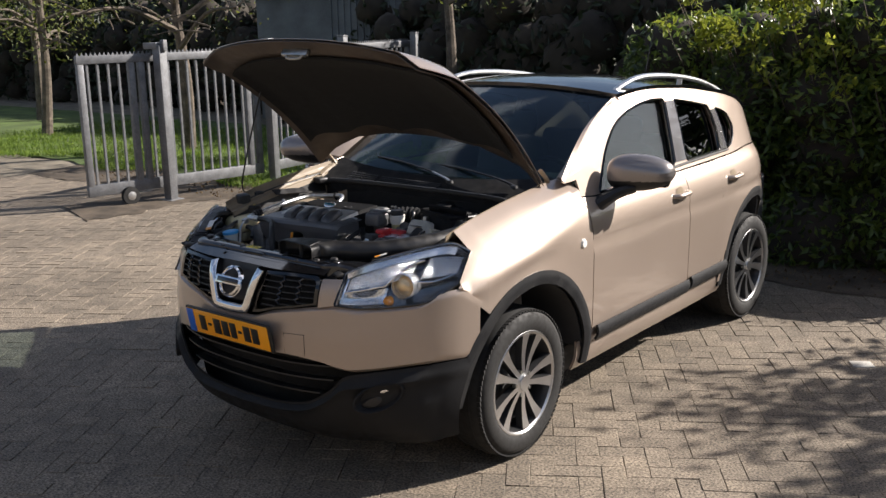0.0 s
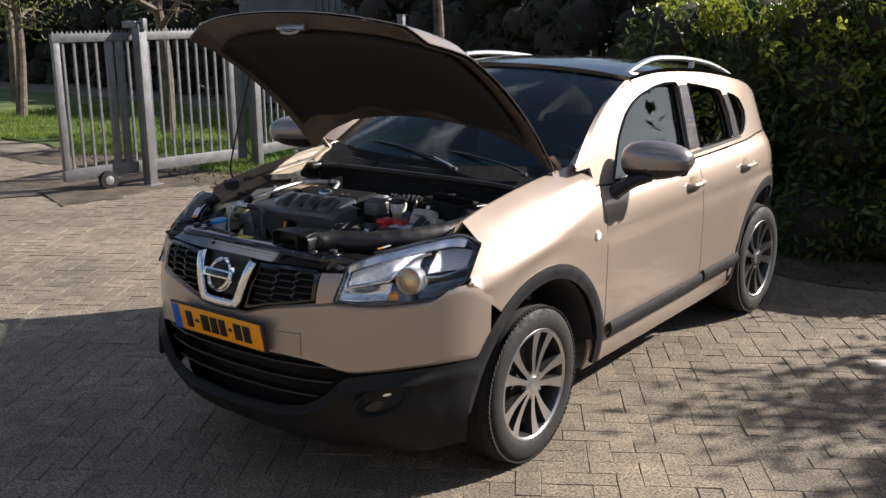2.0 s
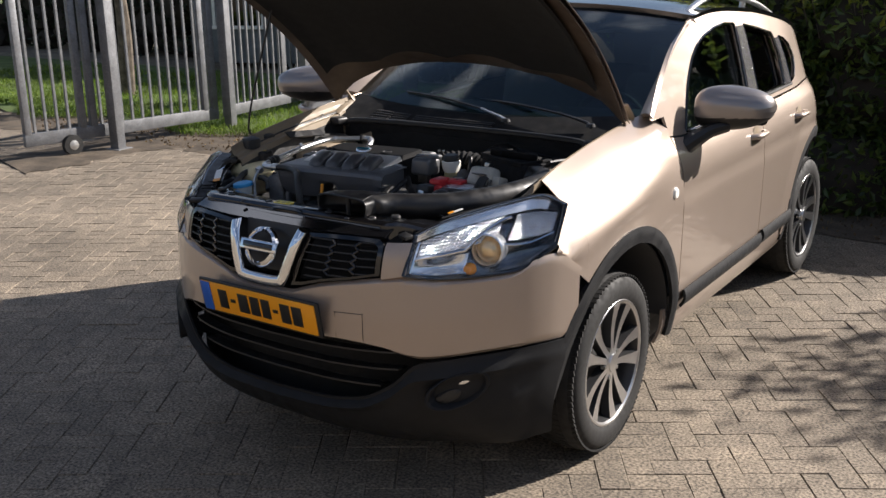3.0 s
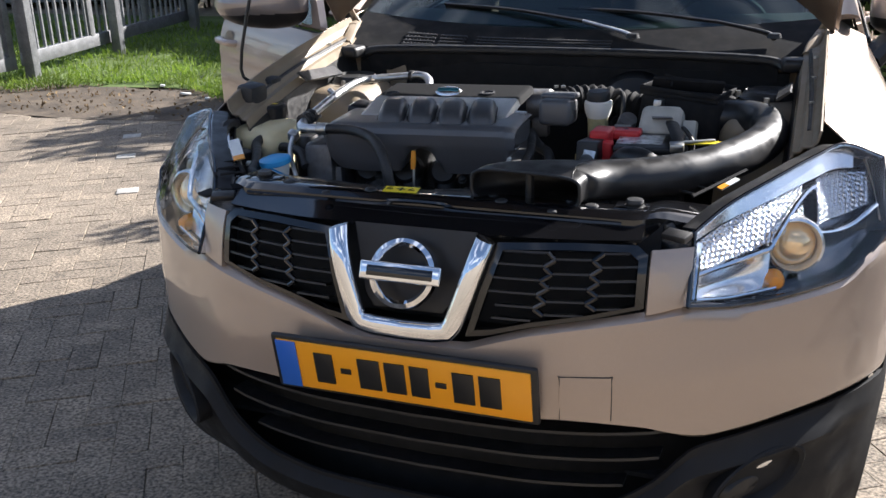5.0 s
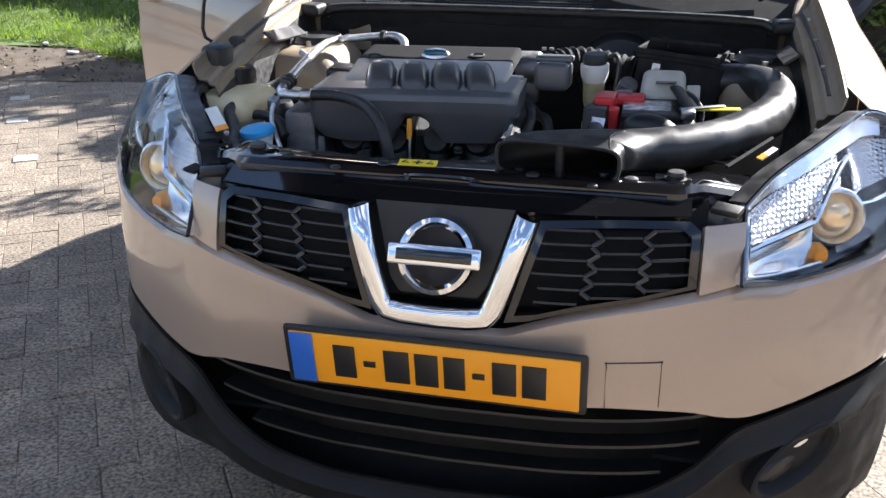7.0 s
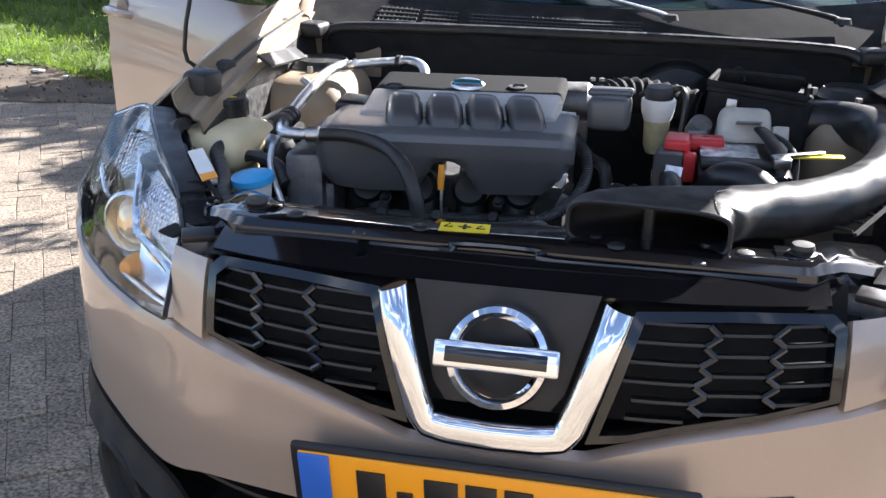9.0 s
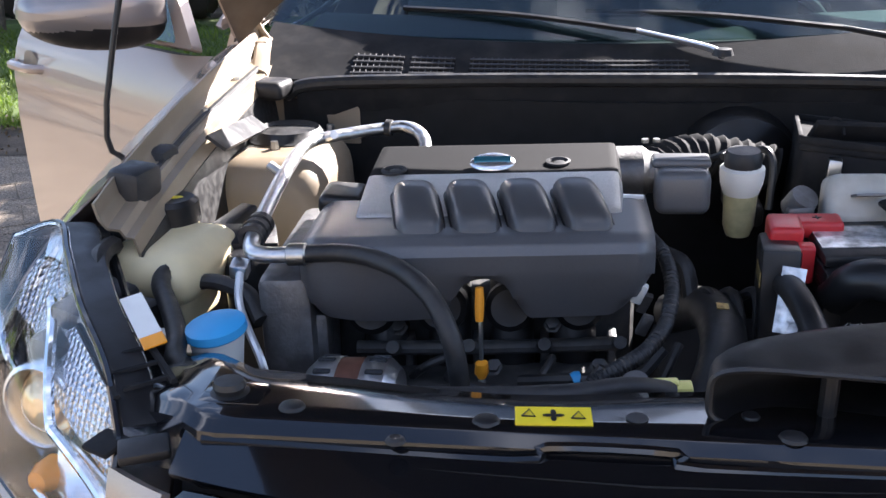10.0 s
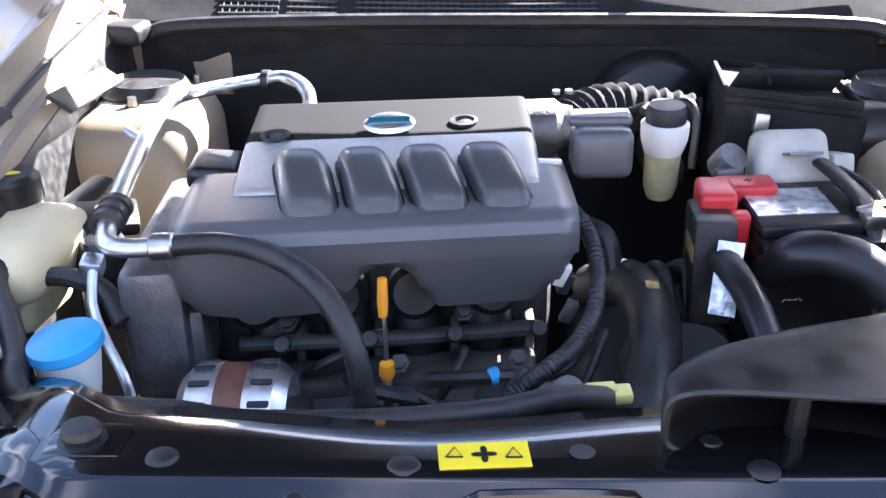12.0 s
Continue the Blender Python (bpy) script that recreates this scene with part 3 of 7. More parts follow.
# lower black apron, with the air intake opening
low_edge = cv((0, 0.205), (0.5, 0.21), (0.7, 0.235), (0.9, 0.28))
lip_top = cv((0, 0.40), (0.2, 0.405), (0.35, 0.425), (0.47, 0.49), (0.545, 0.562), (0.6, 0.571), (0.72, 0.588), (0.82, 0.6), (0.9, 0.604))


def apron(u, v):
    x = (2 * u - 1) * 0.897
    x = (2 * u - 1) * arch_limit(low_edge(abs(x)) * (1 - v) + lip_top(abs(x)) * v, 0.897)
    lo, hi = low_edge(abs(x)), lip_top(abs(x))
    z = lo + (hi - lo) * v
    out = 0.020 * math.sin(math.pi * min(1, v * 1.1)) + 0.030 * math.exp(-((v - 0.86) / 0.06) ** 2) + 0.035 * max(0.0, min(1.0, (abs(x) - 0.55) / 0.2)) * (1 - v)
    return front(x, z, out * (1 if abs(x) < 0.8 else 0.5))


apron_ob = part("lower_apron", solid(grid(apron, 90, 20), 0.008), CLAD, front_bumper, "grained black lower bumper apron")
part("intake_back", solid(grid(lambda u, v: Vector(((2 * u - 1) * 0.78, 0.14 + 0.27 * (2 * u - 1) ** 2, 0.25 + 0.44 * v)), 18, 4), 0.01), CARPET, front_bumper)
for zc, w in ((0.590, 0.50), (0.528, 0.475), (0.462, 0.41)):
    part("intake_slat", solid(grid(lambda u, v: front((2 * u - 1) * w, zc + 0.006 * v, -0.03 - 0.05 * (1 - v)) , 24, 1), 0.006), BLACK, front_bumper)
for s in (1, -1):
    m = Matrix.Translation(front(s * 0.66, 0.475, 0.040)) @ pose(0, 0, 0, 90, 0, s * 40) @ pose(0, 0, 0, 0, 0, s * 22)
    oval = Matrix.Diagonal((1.55, 0.78, 1, 1))
    ring = part("fog_lamp_bezel", lathe([(0.070, -0.030), (0.074, 0.0), (0.070, 0.004), (0.064, 0.0), (0.058, -0.016), (0.050, -0.026), (0.0, -0.030)], 36, m @ oval), CLAD, front_bumper, "satin black oval fog lamp recess")
    part("fog_lamp_blade", lathe([(0.0, 0.006), (0.03, 0.004), (0.04, -0.004)], 24, m @ pose(-0.03 * s, -0.014, -0.020) @ Matrix.Diagonal((1.3, 0.6, 1, 1))), DUCT, ring)
    part("fog_lamp", lathe([(0.0, 0.002), (0.012, 0.0), (0.022, -0.006), (0.026, -0.014)], 24, m @ pose(0.036 * s, 0.014, -0.012) @ Matrix.Diagonal((1.25, 0.62, 1, 1))), CHROME, ring, "small bright fog lamp lens")

# number plate with its surround
def on_plate(a, b, out=0.0):
    return Vector((a, -0.014 - out - (b + 0.055) * 0.18 + 0.012 * 0, 0.703 + b))


def plate_piece(w, h, a, b, d, out, r=0.006):
    m = Matrix.Translation(on_plate(a, b, out)) @ pose(0, 0, 0, 90 + 10.0, 0, 0)
    return box((w, h, d), m, r if d > r * 2 else d * 0.4, 2)


plate = part("number_plate", plate_piece(0.545, 0.128, 0, 0, 0.014, 0.004), BLACK, car, "yellow number plate in a black surround")
part("plate_face", plate_piece(0.52, 0.11, 0, 0, 0.006, 0.012), PLATEM, plate)
part("plate_band", plate_piece(0.044, 0.108, -0.237, 0, 0.003, 0.0165), PLATEB, plate, "blue band")
# the registration shows as plain bars
for a, w in ((-0.158, 0.04), (-0.112, 0.022), (-0.062, 0.046), (-0.008, 0.042), (0.042, 0.038), (0.085, 0.022), (0.13, 0.042), (0.182, 0.042)):
    part("plate_bar", plate_piece(w, 0.012 if w < 0.03 else 0.07, a, 0, 0.003, 0.0165, 0.001), INK, plate)
part("tow_eye_cover", solid(grid(lambda u, v: front(0.30 + 0.092 * u, 0.640 + 0.088 * v, 0.0018), 6, 6), 0.002), PAINT, front_bumper)
part("cover_gap", tube([front(0.301, 0.640, 0.0015), front(0.300, 0.722, 0.0015), front(0.304, 0.728, 0.0015), front(0.387, 0.729, 0.0015), front(0.392, 0.724, 0.0015), front(0.393, 0.640, 0.0015)], 0.0010, 5, 3), INTERIOR, front_bumper)

# grille: back, frame, V, badge
part("grille_back", solid(grid(lambda u, v: front((2 * u - 1) * 0.45, 0.79 + 0.19 * v, -0.075), 20, 4), 0.006), CARPET, car)


# the open door on the far side, swung out on its hinge
OPEN = Matrix.Translation((-0.885, 1.475, 0)) @ Matrix.Rotation(radians(52), 4, "Z") @ Matrix.Translation((0.885, -1.475, 0))


def opened(bm):
    b = mirrored(bm)
    bm.free()
    b.transform(OPEN)
    return b


open_door = part("front_door", opened(flank(*DOOR_F, 0.43)), PAINT, car, "beige front door standing open")
part("door_lining", opened(solid(grid(lambda u, v: side(1.5 + 1.03 * u, 0.42 + (belt(1.5 + 1.03 * u) - 0.43) * v, -0.09 + 0.03 * v), 12, 8), 0.03)), INTERIOR, open_door)
part("door_frame", opened(plate_of(DOORHOLE, [WF], lambda y, z: side(y, z, -0.002), -0.03)), PAINT, open_door)
part("side_window", opened(window_of(WF, GLASS)), GLASS, open_door)
part("door_moulding", opened(strip(1.50, 2.545, 0.415, 0.483, 0.010)), CLAD, open_door)
g2, c2 = handle(2.44, 0.995)
part("door_handle", opened(g2), PAINT, open_door)
part("handle_recess", opened(c2), PAINT_IN, open_door)
mir2 = part("wing_mirror", opened(two_tone(mirror_shell())), [GREYPAINT, BLACK], open_door, "grey-brown painted wing mirror with a black underside")

# ---- bonnet, standing open ----
def bonnet(a, b, out=0.0, k=1.0):
    """a: -1..1 across, b: 0 hinge .. 1 front edge."""
    hw = cv((0, 0.742), (0.5, 0.745), (0.75, 0.74), (0.9, 0.72), (1.0, 0.68))(b)
    length = 1.14 - 0.12 * abs(a) ** 3
    v0 = 0.02 + 0.18 * (1 - abs(a) ** 2.4)
    v = v0 + b * (length - v0)
    x = a * hw * k
    crown = 0.075 * math.sin(math.pi * (v / 1.13) ** 0.9) - 0.055 * max(0, v - 0.85) / 0.28 + 0.055 * (1 - a * a)
    crown -= 0.045 * max(0, abs(a) - 0.86) / 0.14
    crease = 0.008 * math.exp(-((abs(a) - 0.55) / 0.05) ** 2) * (1 - b)
    n = crown + crease + out
    c, s = math.cos(radians(37)), math.sin(radians(37))
    return Vector((x, 1.335 - v * c + n * s - 0.02, 1.225 + v * s + n * c - 0.01))


bonnet_ob = part("bonnet", solid(grid(lambda u, v: bonnet(2 * u - 1, v), 40, 40), 0.003), PAINT, car, "raised bonnet, beige outside")
# inner panel coloured dark brown for the shade it hangs in
part("inner_panel", solid(grid(lambda u, v: bonnet(2 * u - 1, v, -0.012 - 0.028 * min(1, 12 * v * (1 - v)) * min(1, 6 * (1 - abs(2 * u - 1))), 0.985), 40, 40), 0.004), FRAMEM, bonnet_ob, "painted inner frame, colour darkened for the shade beneath the bonnet")


def pad(u, v):
    a = (2 * u - 1) * 0.91
    lo = 0.09 + 0.045 * abs(math.sin(a * 6.0)) + 0.12 * max(0, abs(a) - 0.6)
    hi = 0.85 - 0.10 * max(0, abs(a) - 0.5)
    return bonnet(a, lo + (hi - lo) * v, -0.05, 0.985)


part("sound_pad", solid(grid(pad, 30, 20), 0.012), CARPET, bonnet_ob, "black fibre sound pad")
part("latch_striker", join(tube([bonnet(-0.06, 0.93, -0.04), bonnet(-0.06, 0.93, -0.08), bonnet(0.06, 0.93, -0.08), bonnet(0.06, 0.93, -0.04)], 0.006, 8, 3),
                            box((0.16, 0.02, 0.05), Matrix.Translation(bonnet(0, 0.93, -0.045)) @ pose(0, 0, 0, -37, 0, 0), 0.006)), STEEL, bonnet_ob)
for s in (1, -1):
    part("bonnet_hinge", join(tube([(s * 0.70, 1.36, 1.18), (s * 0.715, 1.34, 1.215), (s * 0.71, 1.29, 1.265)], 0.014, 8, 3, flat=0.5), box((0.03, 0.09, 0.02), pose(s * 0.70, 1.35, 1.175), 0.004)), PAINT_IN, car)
part("prop_rod", tube([bonnet(-0.86, 0.62, -0.03), (-0.748, 0.72, 1.19), (-0.738, 0.735, 1.10), (-0.715, 0.765, 1.085)], 0.0045, 8, 4), BLACK, car, "thin black bonnet prop")


# ---- wheels ----
def make_wheel(hub, out):
    """A wheel round its own centre, axle along x, outer face towards +x."""
    w = new("wheel")
    w.empty_display_size = 0.1
    w.parent = car
    w.location = hub
    turn = pose(0, 0, 0, 0, 90, 0) if out > 0 else pose(0, 0, 0, 0, -90, 0)
    R = 0.347
    tyre = lathe([(0.235, -0.215), (0.25, -0.222), (0.30, -0.225), (0.325, -0.212), (0.341, -0.19), (0.346, -0.15), (R, -0.11), (0.346, -0.07), (0.341, -0.03), (0.325, -0.008), (0.30, 0.004), (0.27, 0.003), (0.25, -0.002), (0.238, -0.01)], 72)
    part("tyre", (tyre.transform(turn), tyre)[1], RUBBER, w, "black road tyre")
    treads = []
    for k in range(90):
        for z, d in ((-0.185, 0.09), (-0.035, -0.09)):
            a = 2 * math.pi * (k + (0.5 if z > -0.1 else 0)) / 90
            treads.append(box((0.007, 0.019, 0.055), pose(0, 0, 0, 0, 0, math.degrees(a)) @ pose(R - 0.0105, 0, z) @ pose(0, 0, 0, 14 if z > -0.1 else -14, 0, 0), 0.0))
    for z in (-0.135, -0.085):
        for k in range(80):
            a = 2 * math.pi * k / 80
            treads.append(box((0.008, 0.022, 0.036), pose(0, 0, 0, 0, 0, math.degrees(a)) @ pose(R - 0.0035, 0, z), 0.0))
    t = join(*treads)
    t.transform(turn)
    part("tread", t, RUBBER, w, smooth=False)
    rim = lathe([(0.238, -0.20), (0.225, -0.19), (0.215, -0.12), (0.215, -0.04), (0.226, -0.012), (0.240, -0.006), (0.246, -0.008), (0.246, -0.014)], 64)
    part("rim", (rim.transform(turn), rim)[1], ALLOY_DARK, w, "machined alloy rim")
    disc = lathe([(0.0, -0.10), (0.15, -0.10), (0.15, -0.115), (0.0, -0.115)], 40)
    part("brake_disc", (disc.transform(turn), disc)[1], DARKCAST, w)
    lip = lathe([(0.228, -0.010), (0.236, -0.004), (0.243, -0.004), (0.247, -0.009)], 64)
    part("rim_lip", (lip.transform(turn), lip)[1], ALLOY, w, "bright machined rim edge")
    back = lathe([(0.0, -0.15), (0.21, -0.15)], 40)
    part("barrel_back", (back.transform(turn), back)[1], INTERIOR, w)
    def spoke(da, w0, w1, r1=0.230):
        def f(u, v):
            r = 0.045 + (r1 - 0.045) * v
            wd = w0 + (w1 - w0) * v ** 2.2
            s = (2 * u - 1)
            z = -0.020 - 0.008 * math.sin(v * math.pi) + 0.008 * v
            if abs(s) > 0.8:
                z -= 0.030
            return Vector((r, max(-0.72, min(0.72, s * 1.2)) * wd * (1.25 if abs(s) > 0.8 else 1.0), z))
        b = grid(f, 10, 10)
        for face in b.faces:
            face.normal_update()
            if abs(face.normal.z) < 0.8:
                face.material_index = 1
        b = solid(b, 0.004)
        b.transform(turn @ pose(0, 0, 0, 0, 0, da))
        return b
    for k in range(5):
        a = 72 * k + 18
        for d in (-14, 14):
            part("spoke", spoke(a + d, 0.0115, 0.033), [ALLOY, ALLOY_DARK], w, angle=20)
    cap = lathe([(0.055, -0.035), (0.05, -0.018), (0.036, -0.012), (0.034, -0.006), (0.0, -0.003)], 32)
    part("hub_cap", (cap.transform(turn), cap)[1], ALLOY, w)
    for k in range(5):
        a = radians(72 * k + 54)
        nut = lathe([(0.0, -0.012), (0.009, -0.012), (0.011, -0.03)], 6, pose(0.057 * math.cos(a), 0.057 * math.sin(a), 0))
        part("wheel_nut", (nut.transform(turn), nut)[1], STEEL, w)
    return w


for y in (HUB_F, HUB_R):
    for s in (1, -1):
        make_wheel((s * 0.868, y, HUB_Z), s)

# ---- ground ----
def paver_material():
    m = bpy.data.materials.new("worn_grey_brown_pavers")
    m.use_nodes = True
    n, l = m.node_tree.nodes, m.node_tree.links
    b = n["Principled BSDF"]
    b.inputs["Roughness"].default_value = 0.85
    co, oi, ge = n.new("ShaderNodeTexCoord"), n.new("ShaderNodeObjectInfo"), n.new("ShaderNodeNewGeometry")
    add = n.new("ShaderNodeMath")
    l.new(oi.outputs["Random"], add.inputs[0])
    l.new(ge.outputs["Random Per Island"], add.inputs[1])
    fr = n.new("ShaderNodeMath")
    fr.operation = "FRACT"
    l.new(add.outputs[0], fr.inputs[0])
    ramp = n.new("ShaderNodeValToRGB")
    e = ramp.color_ramp.elements
    e[0].color, e[1].color = (0.178, 0.146, 0.110, 1), (0.240, 0.195, 0.144, 1)
    k = e.new(0.5)
    k.color = (0.208, 0.170, 0.127, 1)
    l.new(fr.outputs[0], ramp.inputs[0])

    def noise_tex(s, d):
        t = n.new("ShaderNodeTexNoise")
        t.inputs["Scale"].default_value, t.inputs["Detail"].default_value = s, d
        l.new(ge.outputs["Position"], t.inputs["Vector"])
        return t.outputs[0]

    def mul(c, src, lo, hi, a, z):
        r = n.new("ShaderNodeMapRange")
        for i, v in enumerate((lo, hi, a, z)):
            r.inputs[i + 1].default_value = v
        l.new(src, r.inputs[0])
        x = n.new("ShaderNodeMix")
        x.data_type, x.blend_type = "RGBA", "MULTIPLY"
        x.inputs[0].default_value = 1.0
        l.new(c, x.inputs[6])
        l.new(r.outputs[0], x.inputs[7])
        return x.outputs[2]
    c = mul(ramp.outputs[0], noise_tex(0.7, 5), 0.35, 0.7, 0.72, 1.15)
    c = mul(c, noise_tex(9.0, 6), 0.3, 0.7, 0.8, 1.15)
    c = mul(c, noise_tex(90.0, 5), 0.34, 0.66, 0.35, 1.65)
    l.new(c, b.inputs["Base Color"])
    bp = n.new("ShaderNodeBump")
    bp.inputs["Strength"].default_value, bp.inputs["Distance"].default_value = 0.5, 0.003
    l.new(noise_tex(140.0, 4), bp.inputs["Height"])
    l.new(bp.outputs[0], b.inputs["Normal"])
    return m


PAVER = paver_material()
SAND = material("joint_sand_and_earth", (0.19, 0.162, 0.12), 0.95, 0, 0.25, 3, grain=0.3, gscale=300, bump=0.5, bscale=200)
SOIL = material("leaf_littered_earth", (0.085, 0.065, 0.045), 0.95, 0, 0.35, 4, grain=0.4, gscale=90, bump=0.8, bscale=60)
LAWN_EARTH = material("turf_soil", (0.08, 0.12, 0.025), 0.95, 0, 0.3, 2, grain=0.3, gscale=60, bump=0.6, bscale=50)

g = bmesh.new()
bmesh.ops.create_grid(g, x_segments=40, y_segments=40, size=400)
ground = part("ground", g, SAND, smooth=False)
ground.location = (0, 0, -0.0048)
tagged(ground, "sandy earth under the brick paving, reaching to the horizon", "ground", kind="structure")

PAVE_TURN = radians(33)
PCOS, PSIN = math.cos(PAVE_TURN), math.sin(PAVE_TURN)


def paver_verts(cx, cy, lx, ly, z, tilt):
    """Top with worn edges and sides of one paver, in the paving's own axes."""
    hx, hy, c = lx / 2 - 0.0006, ly / 2 - 0.0006, 0.0022
    out = []
    for (ax, ay, az) in ((hx, hy, -0.03), (hx, hy, -0.0025), (hx - c, hy - c, 0.0)):
        for sx, sy in ((-1, -1), (1, -1), (1, 1), (-1, 1)):
            out.append((cx + sx * ax, cy + sy * ay, z + az + tilt[0] * sx + tilt[1] * sy))
    return out


PFACES = [(8, 9, 10, 11)] + [(a, (a + 1) % 4, 4 + (a + 1) % 4, 4 + a) for a in range(4)] + [(4 + a, 4 + (a + 1) % 4, 8 + (a + 1) % 4, 8 + a) for a in range(4)]
rng = random.Random(4)
paving = tagged(new("pavement"), "grey-brown concrete brick paving, worn and slightly uneven", "pavement", kind="structure")
LEN, WID = 0.21, 0.105
paver_meshes = []
for k in range(6):
    me = bpy.data.meshes.new("paver")
    me.from_pydata(paver_verts(0, 0, LEN, WID, 0, (rng.uniform(-.0012, .0012), rng.uniform(-.001, .001))), [], PFACES)
    me.materials.append(PAVER)
    paver_meshes.append(me)
verts, faces, singles = [], [], []
# herringbone: lying and standing pairs of half-brick cells
for r in range(-150, 150):
    for q in range(-150, 150):
        step = (q - r) % 4
        if step not in (0, 3):
            continue
        up = step == 3
        cx, cy = ((q + 0.5) * WID, (r + 1) * WID) if up else ((q + 1) * WID, (r + 0.5) * WID)
        X, Y = cx * PCOS - cy * PSIN, cx * PSIN + cy * PCOS
        if X < -9.5 or X > 7 or Y < -5.5 or Y > 8.0:
            continue
        edge = 4.45 + 0.08 * min(0.0, X) + 0.35 * noise.noise(Vector((X * 0.5, 0, 0)))
        if X < -3.1 and Y > edge + 0.4 + max(0, (-3.1 - X)) * 0.05:
            continue
        if X >= -3.1 and Y > edge + 0.65:
            continue
        z = rng.uniform(-0.0025, 0.0015) + 0.004 * noise.noise(Vector((X * 0.8, Y * 0.8, 3)))
        if -2.55 < X < -0.95 and -0.45 < Y < 3.1 and len(singles) < 300:
            singles.append((X, Y, z, up))
        else:
            i = len(verts)
            pv = paver_verts(0, 0, WID if up else LEN, LEN if up else WID, z, (rng.uniform(-.0012, .0012), rng.uniform(-.001, .001)))
            jx, jy = rng.uniform(-.003, .003), rng.uniform(-.002, .002)
            verts += [(X + jx + a * PCOS - b * PSIN, Y + jy + a * PSIN + b * PCOS, c) for a, b, c in pv]
            faces += [tuple(i + f for f in face) for face in PFACES]
me = bpy.data.meshes.new("pavers")
me.from_pydata(verts, [], faces)
me.materials.append(PAVER)
rest = new("pavers", me)
rest.parent = paving
rest["kind"] = "stuff"
for X, Y, z, up in singles:
    o = new("paver", rng.choice(paver_meshes))
    o.matrix_basis = Matrix.Translation((X, Y, z)) @ Matrix.Rotation(PAVE_TURN + math.pi * rng.choice((0, 1)) + (math.pi / 2 if up else 0.0), 4, "Z")
    o.parent = paving

# ---- grille, badge and lamps ----
def on_face(a, b, out=0.0):
    return front(a, b, out)


def face_plate(outline, holes, out, thick, tilt=0.0):
    return plate_of(outline, holes, lambda a, b: front(a, b, out + tilt * (b - 0.88)), thick)


VLINE = [(-0.150, 0.972), (-0.142, 0.945), (-0.118, 0.87), (-0.100, 0.818), (-0.088, 0.802), (-0.06, 0.797), (0.0, 0.796), (0.06, 0.797), (0.088, 0.802), (0.100, 0.818), (0.118, 0.87), (0.142, 0.945), (0.150, 0.972)]


def v_bar(u, v):
    """A rounded chrome band along the V, broad side to the front."""
    q = v * (len(VLINE) - 1)
    i = min(len(VLINE) - 2, int(q))
    a, b = Vector(VLINE[i]), Vector(VLINE[i + 1])
    c = a.lerp(b, q - i)
    j0, j1 = Vector(VLINE[max(0, i - 1)]), Vector(VLINE[min(len(VLINE) - 1, i + 2)])
    d = ((b - j0).normalized().lerp((j1 - a).normalized(), q - i)).normalized()
    n = Vector((-d.y, d.x))
    t = 2 * math.pi * u
    w = 0.0195 * math.copysign(abs(math.cos(t)) ** 0.7, math.cos(t))
    return front(c.x + n.x * w, c.y + n.y * w, 0.012 + 0.013 * math.sin(t))


vb = grid(v_bar, 20, 60, True)
bmesh.ops.holes_fill(vb, edges=vb.edges)
chrome_v = part("grille_surround", vb, CHROME, car, "chrome V-shaped grille surround")
part("badge_panel", face_plate([(-0.125, 0.975), (-0.088, 0.85), (-0.07, 0.825), (0.07, 0.825), (0.088, 0.85), (0.125, 0.975)], [], -0.012, 0.006), BLACK, car)
bm_b = Matrix.Translation(front(0, 0.903, 0.012)) @ pose(0, 0, 0, 90 - 24, 0, 0)
badge = part("badge", lathe([(0.053, 0.0), (0.051, 0.01), (0.058, 0.018), (0.066, 0.012), (0.069, 0.0)], 48, bm_b @ Matrix.Diagonal((1, 1, 1, 1))), CHROME, car, "round chrome badge with a plain bar")
part("badge_bar", box((0.162, 0.036, 0.014), bm_b @ pose(0, 0, 0.018), 0.004, 3), CHROME, badge)
part("badge_plate", box((0.132, 0.020, 0.003), bm_b @ pose(0, 0, 0.0252), 0.001), GLOSS, badge)

